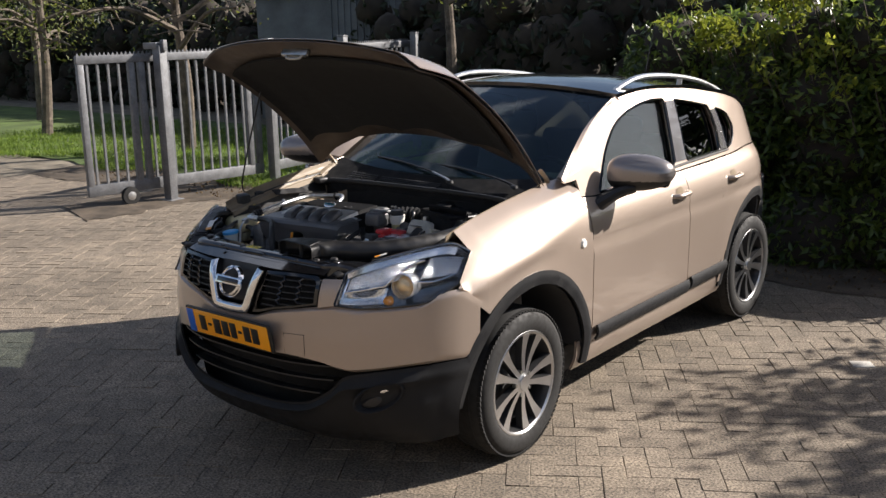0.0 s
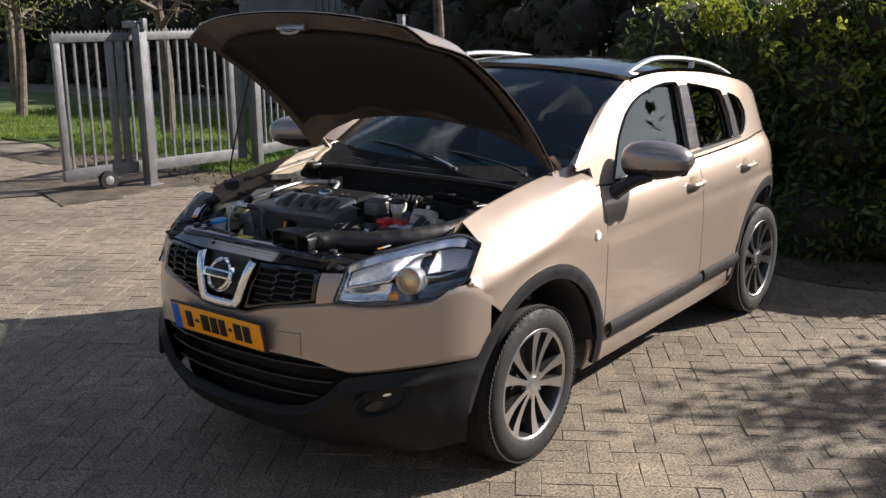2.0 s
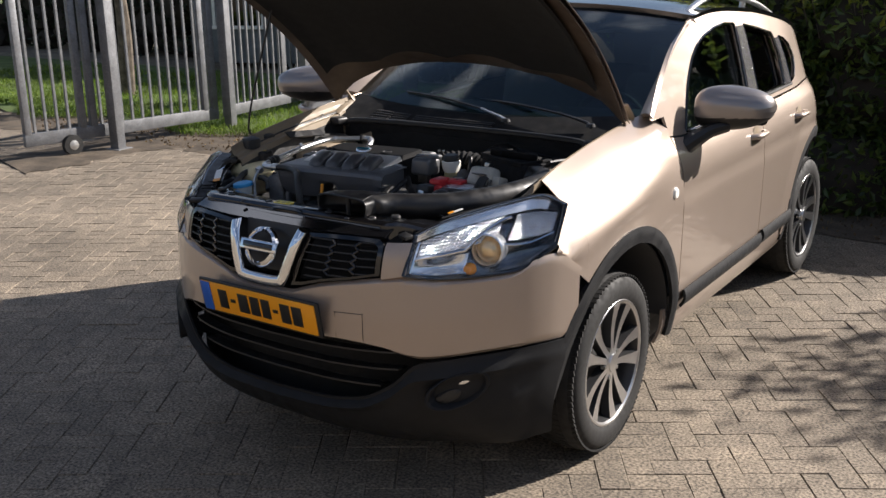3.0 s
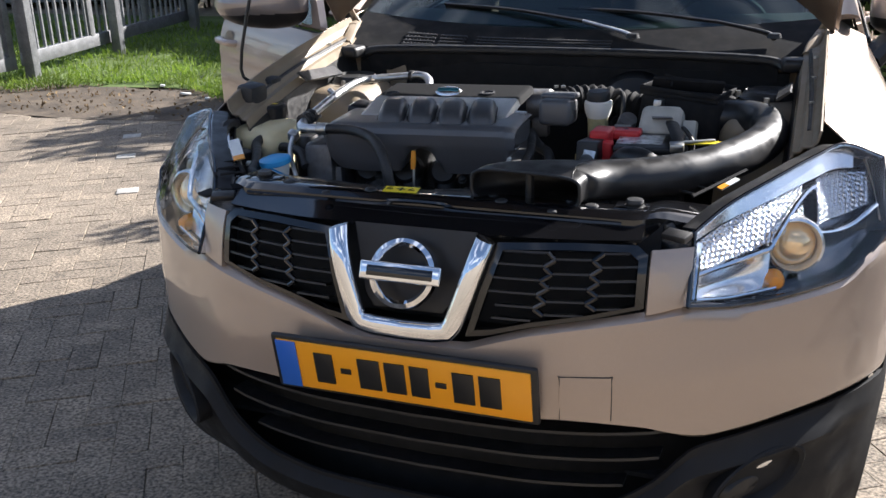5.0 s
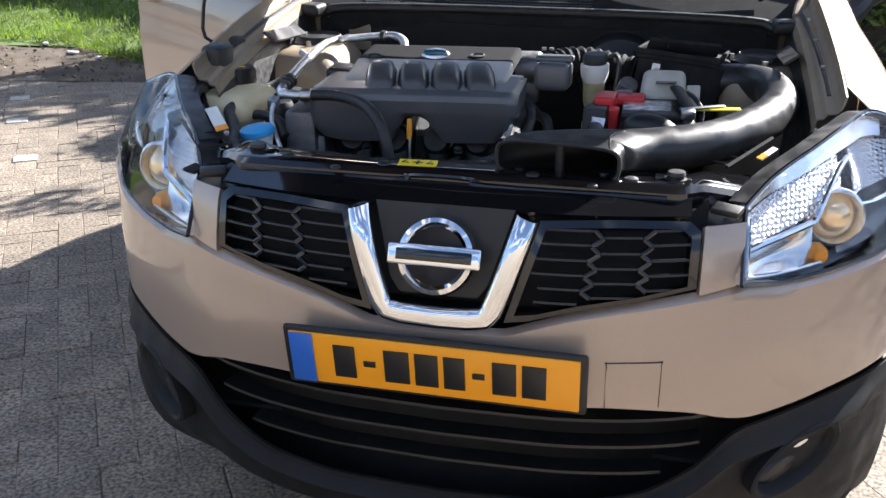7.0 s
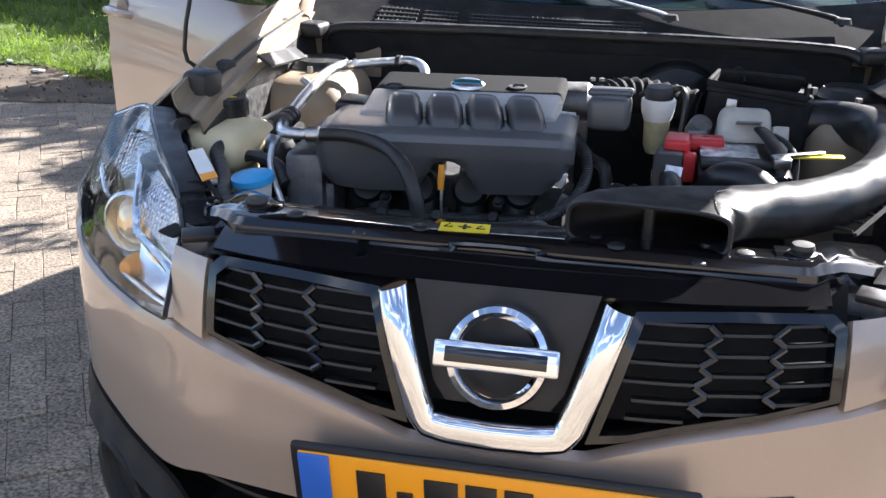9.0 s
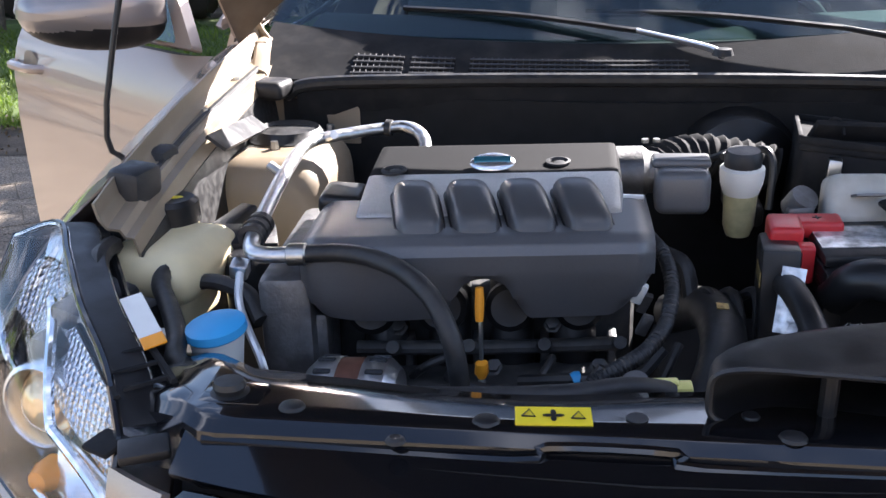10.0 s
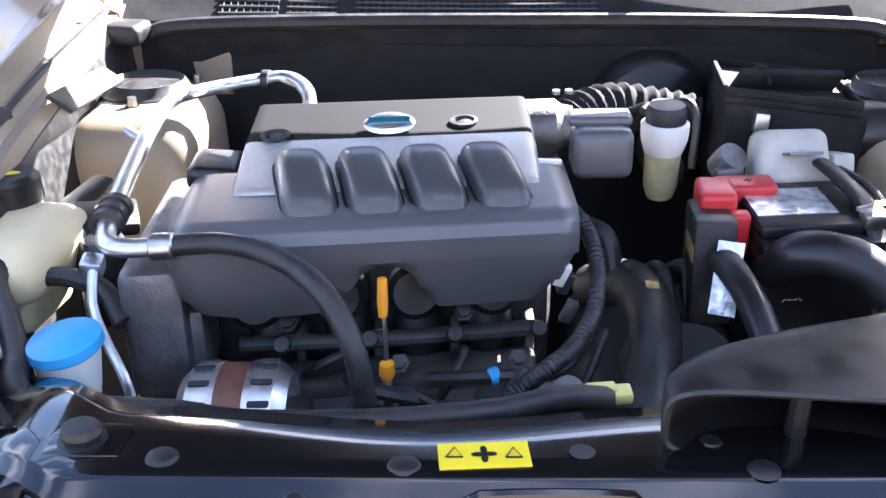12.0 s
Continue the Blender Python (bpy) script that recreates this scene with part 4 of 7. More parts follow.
grille_low = cv((0.14, 0.79), (0.17, 0.80), (0.22, 0.822), (0.44, 0.856))
for s in (1, -1):
    def gx(u, z):
        inner = 0.172 - 0.055 * (0.972 - z) / 0.19
        return s * (inner + (0.438 - inner) * u)
    outline = [(gx(0.0, 0.965), 0.965), (gx(0.5, 0.968), 0.970), (gx(0.93, 0.965), 0.966), (gx(1.0, 0.95), 0.95), (gx(1.0, 0.9), 0.90), (gx(1.0, 0.86), 0.857),
               (gx(0.7, 0.84), 0.838), (gx(0.35, 0.82), 0.818), (gx(0.12, 0.80), 0.796), (gx(0.0, 0.79), 0.79), (gx(0.0, 0.88), 0.88)]
    inner = [(a * 0.90 + s * 0.29 * 0.10, b * 0.86 + 0.888 * 0.14) for a, b in outline]
    gr = part("grille", face_plate(outline, [inner], -0.002, 0.02), GLOSS, car, "black honeycomb grille half")
    rows = [0.828, 0.853, 0.878, 0.903, 0.928, 0.950]
    for k, z in enumerate(rows):
        a0 = 0.05 if z > 0.86 else 0.12
        for (u0, u1) in ((a0, 0.36), (0.42, 0.66), (0.72, 0.97)):
            zz = z + (0.012 if u0 == 0.42 else 0.0)
            if zz < grille_low(abs(gx(u1, zz))) - 0.004 or zz > 0.962:
                continue
            part("slat", solid(grid(lambda u, v: front(gx(u0 + (u1 - u0) * u, zz), zz + 0.004 - 0.010 * v, -0.006 - 0.030 * v), 6, 2), 0.0040), BLACK, gr)
        if k < 5:
            for uc, flip in ((0.39, 1), (0.69, -1)):
                for d in (0, 1):
                    z0, z1 = z + 0.012 * d, z + 0.012 * (d + 1)
                    if z0 < grille_low(abs(gx(uc, z0))):
                        continue
                    e0, e1 = (-0.03, 0.03) if (d == 0) == (flip > 0) else (0.03, -0.03)
                    part("grille_web", tube([front(gx(uc + e0, z0), z0, -0.008), front(gx(uc + e1, z1), z1, -0.008)], 0.0052, 8, 1), GLOSS, gr)
    cheek = solid(grid(lambda u, v: front(s * (0.444 + 0.07 * u), 0.845 + 0.012 * u + (0.112 - 0.012 * u) * v, 0.0 - 0.004 * v * v), 6, 10), 0.012)
    ck = part("bumper_cheek", cheek, PAINT, front_bumper)
    part("cheek_pocket", box((0.05, 0.03, 0.012), Matrix.Translation(front(s * 0.48, 0.972, -0.025)) @ pose(0, 0, 0, 10, 0, -s * 24), 0.003), BLACK, ck)

# headlamps
LAMP_B = [(0.0, (0.515, 0.092, 0.862)), (0.25, (0.6, 0.168, 0.846)), (0.42, (0.66, 0.215, 0.848)), (0.6, (0.72, 0.268, 0.852)), (0.8, (0.785, 0.335, 0.860)), (1.0, (0.860, 0.455, 0.920))]
LAMP_T = [(0.0, (0.512, 0.168, 0.978)), (0.16, (0.562, 0.255, 1.008)), (0.40, (0.635, 0.352, 1.036)), (0.62, (0.708, 0.47, 1.056)), (0.80, (0.760, 0.55, 1.064)), (1.0, (0.838, 0.57, 1.037))]
lamp_edges = [[cv(*[(u, p[k]) for u, p in line]) for k in range(3)] for line in (LAMP_B, LAMP_T)]


def lamp(u, v, depth=0.0, s=1, shrink=0.0):
    uu = shrink + (1 - 2 * shrink) * u
    vv = shrink * 1.4 + (1 - 2.8 * shrink) * v
    b, t = (Vector([f(uu) for f in e]) for e in lamp_edges)
    n = Vector((0.45, -0.8, 0.35)).normalized()
    p = b.lerp(t, vv) - n * depth + n * (0.018 + 0.012 * uu) * math.sin(math.pi * min(1, max(0, uu))) ** 0.6 * math.sin(math.pi * vv)
    return Vector((s * p.x, p.y, p.z))


for s in (1, -1):
    hl = part("headlamp", solid(grid(lambda u, v: lamp(u, v, 0.075, s), 24, 12), 0.006), LAMPBACK, car, "clear swept-back headlamp with a projector")
    cover = part("lamp_cover", grid(lambda u, v: lamp(u, v, 0, s), 36, 16), LENS, hl, "clear moulded lamp cover")
    cover.visible_shadow = False
    part("lamp_rim", tube([lamp(i / 30, 0, 0.003, s) for i in range(31)] + [lamp(1, k / 6, 0.004, s) for k in range(1, 6)] + [lamp(1 - i / 30, 1, 0.004, s) for i in range(31)] + [lamp(0, 0.5, 0.003, s), lamp(0, 0, 0.003, s)], 0.0045, 6, 1), GLOSS, hl)
    part("lamp_wall", solid(grid(lambda u, v: lamp(u, 1, 0.06 * v, s), 24, 3), 0.003), SILVER, hl)
    part("lamp_floor", solid(grid(lambda u, v: lamp(u, 0.01, 0.004 + 0.07 * v, s), 24, 3), 0.003), GLOSS, hl, "gloss black lower lamp edge")
    part("lamp_end", solid(grid(lambda u, v: lamp(0.0, v, 0.004 + 0.07 * u, s), 3, 10), 0.003), SILVER, hl)
    # bright band along the top, then the prism strip under it
    part("upper_band", solid(grid(lambda u, v: lamp(0.015 + 0.86 * u, 0.82 + 0.16 * v, 0.020 + 0.012 * (1 - v), s), 40, 6), 0.003), SILVER, hl, "smooth silver band along the top")
    part("lamp_wall", solid(grid(lambda u, v: lamp(0.995, 0.02 + 0.96 * u, 0.006 + 0.069 * v, s), 12, 3), 0.003), LAMPBACK, hl)
    prism = part("prism_strip", solid(grid(lambda u, v: lamp(0.05 + 0.52 * u, (0.40 + 0.10 * u) + (0.38 - 0.02 * u) * v, 0.036, s), 40, 12), 0.003), PRISM, hl, "faceted daytime lamp strip")
    part("outer_prism", solid(grid(lambda u, v: lamp(0.66 + 0.29 * u, 0.44 + 0.36 * v, 0.040 + 0.014 * math.sin(math.pi * u), s), 20, 12), 0.003), PRISM, hl, "faceted clear indicator reflector")
    part("inner_reflector", solid(grid(lambda u, v: lamp(0.04 + 0.37 * u, 0.07 + 0.30 * v, 0.040 + 0.022 * math.sin(math.pi * u) * math.sin(math.pi * v), s), 16, 10), 0.003), SILVER, hl, "curved silver reflector")
    part("inner_bezel", tube([lamp(0.035, 0.08 + 0.7 * i / 10, 0.018, s) for i in range(11)], 0.006, 8, 2), CHROME, hl)
    part("chrome_brow", tube([lamp(0.04 + 0.34 * i / 10, 0.385 + 0.035 * i / 10, 0.020, s) for i in range(11)] + [lamp(0.38 + 0.24 * i / 8, 0.42 + 0.34 * math.sin(math.pi * 0.5 * i / 8), 0.020, s) for i in range(1, 9)], 0.0065, 8, 2), CHROME, hl)
    part("lower_brow", tube([lamp(0.05 + 0.38 * i / 10, 0.075, 0.018, s) for i in range(11)], 0.004, 8, 2), CHROME, hl)
    part("outer_brow", tube([lamp(0.62 + 0.34 * i / 10, 0.40 - 0.05 * math.sin(math.pi * i / 10), 0.020, s) for i in range(11)], 0.005, 8, 2), CHROME, hl)
    ctr = lamp(0.535, 0.36, 0.042, s)
    m = Matrix.Translation(ctr) @ Vector((s * 0.22, -0.95, 0.12)).to_track_quat("Z", "Y").to_matrix().to_4x4()
    pr = part("projector", lathe([(0.052, -0.05), (0.056, 0.0), (0.0545, 0.010), (0.049, 0.013), (0.0445, 0.006), (0.0440, -0.02)], 40, m), SILVER, hl)
    part("projector_lens", lathe([(0.0, 0.020), (0.016, 0.018), (0.028, 0.011), (0.038, 0.0), (0.0440, -0.012)], 36, m), BULB, pr, "amber-toned projector lens")
    part("outer_shell", solid(grid(lambda u, v: lamp(0.60 + 0.36 * u, 0.06 + 0.30 * v, 0.055 + 0.012 * math.sin(math.pi * v), s), 14, 8), 0.003), LAMPBACK, hl, "smoked lower lamp body")
    c2 = lamp(0.44, 0.12, 0.030, s)
    part("lamp_bulb", lathe([(0.0, 0.016), (0.012, 0.013), (0.018, 0.0), (0.02, -0.02)], 16, Matrix.Translation(c2) @ m.to_3x3().to_4x4()), AMBER, hl)
    part("lamp_shroud", solid(grid(lambda u, v: lamp(0.02 + 0.95 * u, 1.0, 0.01, s).lerp(lamp(0.02 + 0.95 * u, 1.0, 0.01, s) + Vector((-s * 0.03, 0.022, -0.006)), v), 20, 4), 0.004), BLACK, hl)
    part("lamp_label", box((0.026 if s < 0 else 0.012, 0.10 if s < 0 else 0.05, 0.002), Matrix.Translation((s * 0.552, 0.34, 1.024)) @ pose(0, 0, 0, 14, s * 8, -s * 36), 0.0), PAPER, hl, "white sticker with an orange foot")
    part("lamp_label_foot", box((0.026 if s < 0 else 0.012, 0.02, 0.002), Matrix.Translation((s * 0.552, 0.34, 1.024)) @ pose(0, 0, 0, 14, s * 8, -s * 36) @ pose(0, -0.042 if s < 0 else -0.016, 0.0014), 0.0), ORANGE, hl)


# ---- engine bay shell ----
def gutter(u, v, pts):
    y = 0.57 + 0.81 * u
    t = wing_top(y)
    q = v * (len(pts) - 1)
    i = min(len(pts) - 2, int(q))
    a, b = pts[i], pts[i + 1]
    return Vector((a[0] + (b[0] - a[0]) * (q - i), y, t + a[1] + (b[1] - a[1]) * (q - i)))


LEDGE = [(0.716, 0.003), (0.711, -0.020), (0.700, -0.034), (0.682, -0.036), (0.676, -0.046), (0.664, -0.048), (0.658, -0.072)]
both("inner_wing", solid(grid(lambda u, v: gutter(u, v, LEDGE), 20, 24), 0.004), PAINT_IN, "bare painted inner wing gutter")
# inner wing below the ledge, made black to stand for the clutter before it
both("black_apron", solid(grid(lambda u, v: gutter(u, v, [(0.657, -0.068), (0.648, -0.12), (0.64, -0.22), (0.62, -0.5)]), 20, 8), 0.004), HOSE, "black panel added under the gutter in place of dark clutter")
for s in (1, -1):
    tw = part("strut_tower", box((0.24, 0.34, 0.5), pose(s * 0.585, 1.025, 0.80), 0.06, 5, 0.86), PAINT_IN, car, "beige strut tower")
    part("strut_cap", lathe([(0.0, 0.012), (0.05, 0.01), (0.058, 0.016), (0.066, 0.004), (0.075, 0.0)], 28, pose(s * 0.585, 1.07, 1.052)), HOSE, tw)
    for dx, dy in ((-0.075, 0.0), (0.07, 0.04), (0.0, -0.085)):
        part("strut_nut", lathe([(0.0, 0.014), (0.007, 0.014), (0.008, 0.0), (0.012, 0.0)], 6, pose(s * 0.585 + dx, 1.07 + dy, 1.05)), STEEL, tw)
    part("tower_panel", box((0.2, 0.01, 0.12), pose(s * 0.58, 1.215, 1.06), 0.004), PAINT_IN, tw)
    part("wing_bracket", box((0.10, 0.07, 0.035), pose(s * 0.655, 1.17, 1.118, 0, 0, s * 8), 0.012, 3), BLACK, car, "black plastic bracket beside the cowl")
    part("hinge_arm", tube([(s * 0.672, 1.20, 1.14), (s * 0.68, 1.25, 1.16), (s * 0.69, 1.29, 1.17), (s * 0.70, 1.34, 1.18)], 0.016, 8, 4, flat=0.6), PAINT_IN, car)
    part("wing_deflector", solid(grid(lambda u, v: Vector((s * (0.61 + 0.03 * v), 0.82 + 0.22 * u, 1.095 + 0.022 * v - 0.02 * u)), 4, 3), 0.006), BLACK, car)
    part("wing_seal", tube([(s * 0.69, 0.64, 1.065), (s * 0.688, 0.85, 1.108), (s * 0.68, 1.1, 1.138), (s * 0.675, 1.25, 1.152)], 0.006, 6, 4), HOSE, car)
    for k in range(3):
        part("wing_bolt", lathe([(0.0, 0.01), (0.006, 0.01), (0.007, 0.002), (0.012, 0.002), (0.012, 0)], 8, pose(s * 0.69, 0.78 + 0.17 * k, wing_top(0.78 + 0.17 * k) - 0.036)), STEEL, car)
part("firewall", solid(grid(lambda u, v: Vector((-0.63 + 1.26 * u, 1.215 - 0.02 * u + 0.012 * math.sin(9 * u) * v, 0.45 + 0.64 * v)), 20, 8), 0.01), CARPET, car)
part("undertray", box((1.3, 0.9, 0.01), pose(0, 0.66, 0.42), 0.0), INTERIOR, car)
part("radiator", box((0.7, 0.05, 0.42), pose(0, 0.27, 0.72), 0.004), INTERIOR, car)


def cowl_line(x):
    return 1.20 - 0.01 * x - 0.04 * max(0.0, abs(x) - 0.45) * 2


cowl = part("cowl", solid(grid(lambda u, v: Vector(((2 * u - 1) * 0.70, cowl_line((2 * u - 1) * 0.70) + 0.015 + (1.315 + 0.11 * (2 * u - 1) ** 2 - cowl_line((2 * u - 1) * 0.7) - 0.02) * v, 1.128 + 0.05 * v + 0.03 * (2 * u - 1) ** 2 * v)), 40, 8), 0.006), COWLM, car, "black plastic windscreen cowl")
part("cowl_seal", tube([(-0.62, cowl_line(-0.6), 1.10), (-0.56, cowl_line(-0.56), 1.122), (-0.3, cowl_line(-0.3), 1.128), (0, cowl_line(0), 1.13), (0.3, cowl_line(0.3), 1.13), (0.56, cowl_line(0.56), 1.125), (0.62, cowl_line(0.62) - 0.02, 1.11)], 0.013, 10, 8), HOSE, cowl)
part("cowl_front", solid(grid(lambda u, v: Vector((-0.6 + 1.2 * u, cowl_line(-0.6 + 1.2 * u) + 0.005 + 0.012 * v, 1.12 - 0.06 * v)), 20, 3), 0.006), COWLM, cowl)


def cowl_at(x, v, up=0.0):
    a = x / 0.70
    c = cowl_line(x)
    return Vector((x, c + 0.015 + (1.315 + 0.11 * a * a - c - 0.02) * v, 1.128 + 0.05 * v + 0.03 * a * a * v + up))


for x0, x1 in ((-0.50, -0.40), (-0.385, -0.30), (-0.27, 0.14)):
    for v in (0.10, 0.22, 0.34, 0.46):
        part("cowl_slot", tube([cowl_at(x0, v, 0.001), cowl_at((x0 + x1) / 2, v, 0.001), cowl_at(x1, v, 0.001)], 0.006, 6, 2, flat=0.6), INTERIOR, cowl)
    for k in range(int((x1 - x0) / 0.012)):
        x = x0 + 0.006 + 0.012 * k
        part("cowl_rib", tube([cowl_at(x, 0.05, 0.003), cowl_at(x, 0.5, 0.003)], 0.0012, 4, 1), INTERIOR, cowl)
for x, tip, n in ((0.20, (-0.42, 1.41, 1.235), "wiper"), (0.58, (-0.05, 1.40, 1.228), "wiper")):
    base = cowl_at(x, 0.35, 0.02)
    mid = base.lerp(Vector(tip), 0.25) + Vector((0, 0.015, 0.02))
    wp = part(n, tube([base, base + Vector((-0.03, 0.02, 0.012)), mid], lambda t: 0.014 - 0.006 * t, 8, 5, flat=0.6), ALU if x < 0.3 else BLACK, car, "black windscreen wiper arm")
    part("wiper_blade", tube([mid, mid.lerp(Vector(tip), 0.5) + Vector((0, 0, 0.008)), tip], 0.009, 6, 6, flat=0.6), BLACK, wp)
    part("wiper_cap", lathe([(0.0, 0.014), (0.016, 0.012), (0.02, 0.0)], 16, Matrix.Translation(base)), BLACK, wp)

# radiator support across the front
def support(u, v):
    x = -0.50 + 1.0 * u
    rear = 0.25 + 0.10 * max(0, abs(x) - 0.36) / 0.12 + 0.012 * math.sin(x * 14)
    frnt = 0.125 + 0.09 * max(0, abs(x) - 0.38) / 0.12
    pts = [(frnt - 0.012, 0.955), (frnt, 1.012), (frnt + 0.02, 1.022), (rear - 0.03, 1.014), (rear, 1.005), (rear + 0.004, 0.95)]
    q = v * 5
    i = min(4, int(q))
    a, b = pts[i], pts[i + 1]
    return Vector((x, a[0] + (b[0] - a[0]) * (q - i), a[1] + (b[1] - a[1]) * (q - i) - 0.03 * max(0, abs(x) - 0.42) / 0.08))


SUPPORT_SEAT = Matrix(((1.08, 0, 0, -0.012), (0, 1, 0, 0.040), (0, 0, 1, -0.021), (0, 0, 0, 1)))
placing[0] = SUPPORT_SEAT
sup = part("radiator_support", solid(grid(support, 60, 15), 0.004), GLOSS, car, "black painted radiator support panel")
part("grille_top_cover", solid(grid(lambda u, v: Vector((-0.40 + 0.80 * u, front_y(abs(-0.40 + 0.80 * u)) + 0.040 + (0.118 - front_y(abs(-0.40 + 0.80 * u)) * 0.55 - 0.040) * v, 0.988 + 0.018 * v)), 30, 5), 0.006), GLOSS, car, "gloss black grille top cover")
part("support_lip", tube([(-0.38, 0.128, 1.003), (-0.1, 0.118, 1.003), (-0.07, 0.128, 1.012), (0.04, 0.128, 1.012), (0.06, 0.118, 1.003), (0.36, 0.125, 1.003)], 0.006, 8, 4), GLOSS, sup)
for x, y, r in ((-0.305, 0.165, 0.011), (-0.125, 0.155, 0.011), (0.137, 0.15, 0.011), (0.30, 0.165, 0.011), (-0.20, 0.112, 0.008), (0.24, 0.112, 0.008)):
    part("trim_clip", lathe([(0.0, 0.004), (r * 0.6, 0.005), (r, 0.003), (r * 1.15, 0.0)], 18, pose(x, y, 1.021)), BLACK, sup)
for s in (-1, 1):
    st = part("bonnet_stop", lathe([(0.0, 0.018), (0.014, 0.017), (0.016, 0.011), (0.014, 0.005), (0.024, 0.003), (0.026, 0.0)], 20, pose(s * 0.372, 0.19, 1.017)), HOSE, sup, "round rubber bonnet stop")
    part("stop_plate", box((0.06, 0.045, 0.004), pose(s * 0.368, 0.19, 1.019), 0.002), GLOSS, st)
part("support_hole", lathe([(0.0, 0.001), (0.009, 0.001), (0.010, 0.0)], 16, pose(0.008, 0.175, 1.0205)), INTERIOR, sup)
stk = part("warning_sticker", box((0.068, 0.030, 0.0012), pose(-0.066, 0.166, 1.0235, 4, 0, 4), 0.0), YELLOW, sup, "yellow fan warning sticker")
for k in range(4):
    a = math.pi / 2 * k
    part("fan_symbol", lathe([(0.0, 0.0004), (0.0045, 0.0)], 10, pose(-0.066, 0.166, 1.0248, 4, 0, 4) @ pose(0.005 * math.cos(a), 0.005 * math.sin(a), 0, 0, 0, math.degrees(a)) @ Matrix.Diagonal((1.1, 0.6, 1, 1))), INK, stk)
for dx in (-0.022, 0.022):
    part("sticker_symbol", tube([(-0.066 + dx - 0.006, 0.162, 1.025), (-0.066 + dx, 0.174, 1.0255), (-0.066 + dx + 0.006, 0.162, 1.025), (-0.066 + dx - 0.006, 0.162, 1.025)], 0.0008, 4, 1, sharp=True), INK, stk)

# ---- engine and its fittings ----
ENGINE_SEAT = Matrix(((1.0447, -0.0236, -0.0057, -0.012), (0.1478, 1.1097, 0.008, 0.001), (-0.0077, 0.0318, 0.9967, -0.0115), (0, 0, 0, 1)))
placing[0] = ENGINE_SEAT
block = part("engine_block", box((0.42, 0.26, 0.42), pose(-0.155, 0.76, 0.70), 0.02), DARKCAST, car, "cast aluminium engine block")
part("block_ledge", box((0.36, 0.06, 0.10), pose(-0.15, 0.56, 0.78), 0.015), DARKCAST, block)
part("block_foot", box((0.30, 0.10, 0.05), pose(-0.13, 0.52, 0.72), 0.01), DARKCAST, block)
for k in range(4):
    x = -0.29 + 0.085 * k
    part("intake_runner", tube([(x, 0.68, 0.93), (x + 0.004, 0.625, 0.90), (x + 0.006, 0.60, 0.85), (x + 0.008, 0.62, 0.78)], 0.03, 12, 5), BLACK, block, "black plastic intake runner")
cov_low = cv((-0.376, 1.0), (-0.366, 0.955), (-0.34, 0.932), (-0.28, 0.925), (-0.205, 0.928), (-0.188, 0.955), (-0.168, 0.985), (-0.145, 0.99), (-0.12, 0.98), (-0.10, 0.94), (-0.088, 0.926), (0.01, 0.928), (0.035, 0.945), (0.06, 0.985), (0.068, 1.0))


def cover_low(u, v):
    x = -0.376 + 0.444 * u
    lo = cov_low(x)
    e = max(0, abs(x + 0.154) - 0.195) / 0.027
    pts = [(0.66, 1.047), (0.56, 1.048), (0.528, 1.047), (0.512, 1.040), (0.505, 1.028), (0.508, 1.0), (0.520, max(lo, 0.96) if lo < 0.96 else lo), (0.532, lo), (0.545, lo - 0.004), (0.60, lo + 0.004)]
    q = v * 9
    i = min(8, int(q))
    a, b = pts[i], pts[i + 1]
    y, z = a[0] + (b[0] - a[0]) * (q - i), a[1] + (b[1] - a[1]) * (q - i)
    return Vector((x, y + 0.022 * e * e, z - 0.012 * e * e))


cover = part("engine_cover", solid(grid(cover_low, 80, 36), 0.004), COVERM, car, "dark grey plastic engine cover")
for xe in (-0.376, 0.068):
    part("cover_end", plate_of([(0.66, 1.03), (0.55, 1.033), (0.53, 1.02), (0.53, 1.0), (0.66, 0.98)], [], lambda a, b: Vector((xe, a, b)), 0.004), COVERM, cover)


def upper(u, v):
    x = -0.322 + (0.034 + 0.322) * u + 0.0
    y = 0.588 + 0.245 * v
    z = 1.05 + 0.020 * min(1, v / 0.42) + 0.006 * max(0, v - 0.42)
    e = max(0, abs(2 * u - 1) - 0.95) / 0.05
    f = max(0, 0.05 - v) / 0.05 + max(0, v - 0.95) / 0.05
    return Vector((x - 0.012 * v * (1 - 2 * u) * 0.3, y, z - 0.018 * e * e - 0.012 * f * f))


# glare in front and shade behind are painted by two materials, split at y 0.700
upper_bm = grid(upper, 60, 40)
for fc in upper_bm.faces:
    if fc.calc_center_median().y > 0.700:
        fc.material_index = 1
top = part("cover_top", solid(upper_bm, 0.02), [COVERTEX, COVERDARK], cover, "upper cover, woven strip brightened as if sunlit, back darkened as shade")


def pod(x):
    """A cushion with a broad flat back, falling away to the front."""
    def f(u, v):
        a, b = 2 * u - 1, v
        wd = 0.0320 * (1 - abs(2 * b - 1) ** 7 * 0.55)
        y = 0.660 - 0.128 * b
        h = (1 - abs(a) ** 4) ** 0.5 * (1 - abs(2 * b - 1) ** 6) ** 0.55
        z = 1.066 - 0.004 * b - 0.030 * max(0.0, b - 0.35) ** 1.3 + 0.020 * h - 0.012 * (1 - h)
        return Vector((x + 0.028 * b + a * wd, y, z))
    return grid(f, 18, 24)


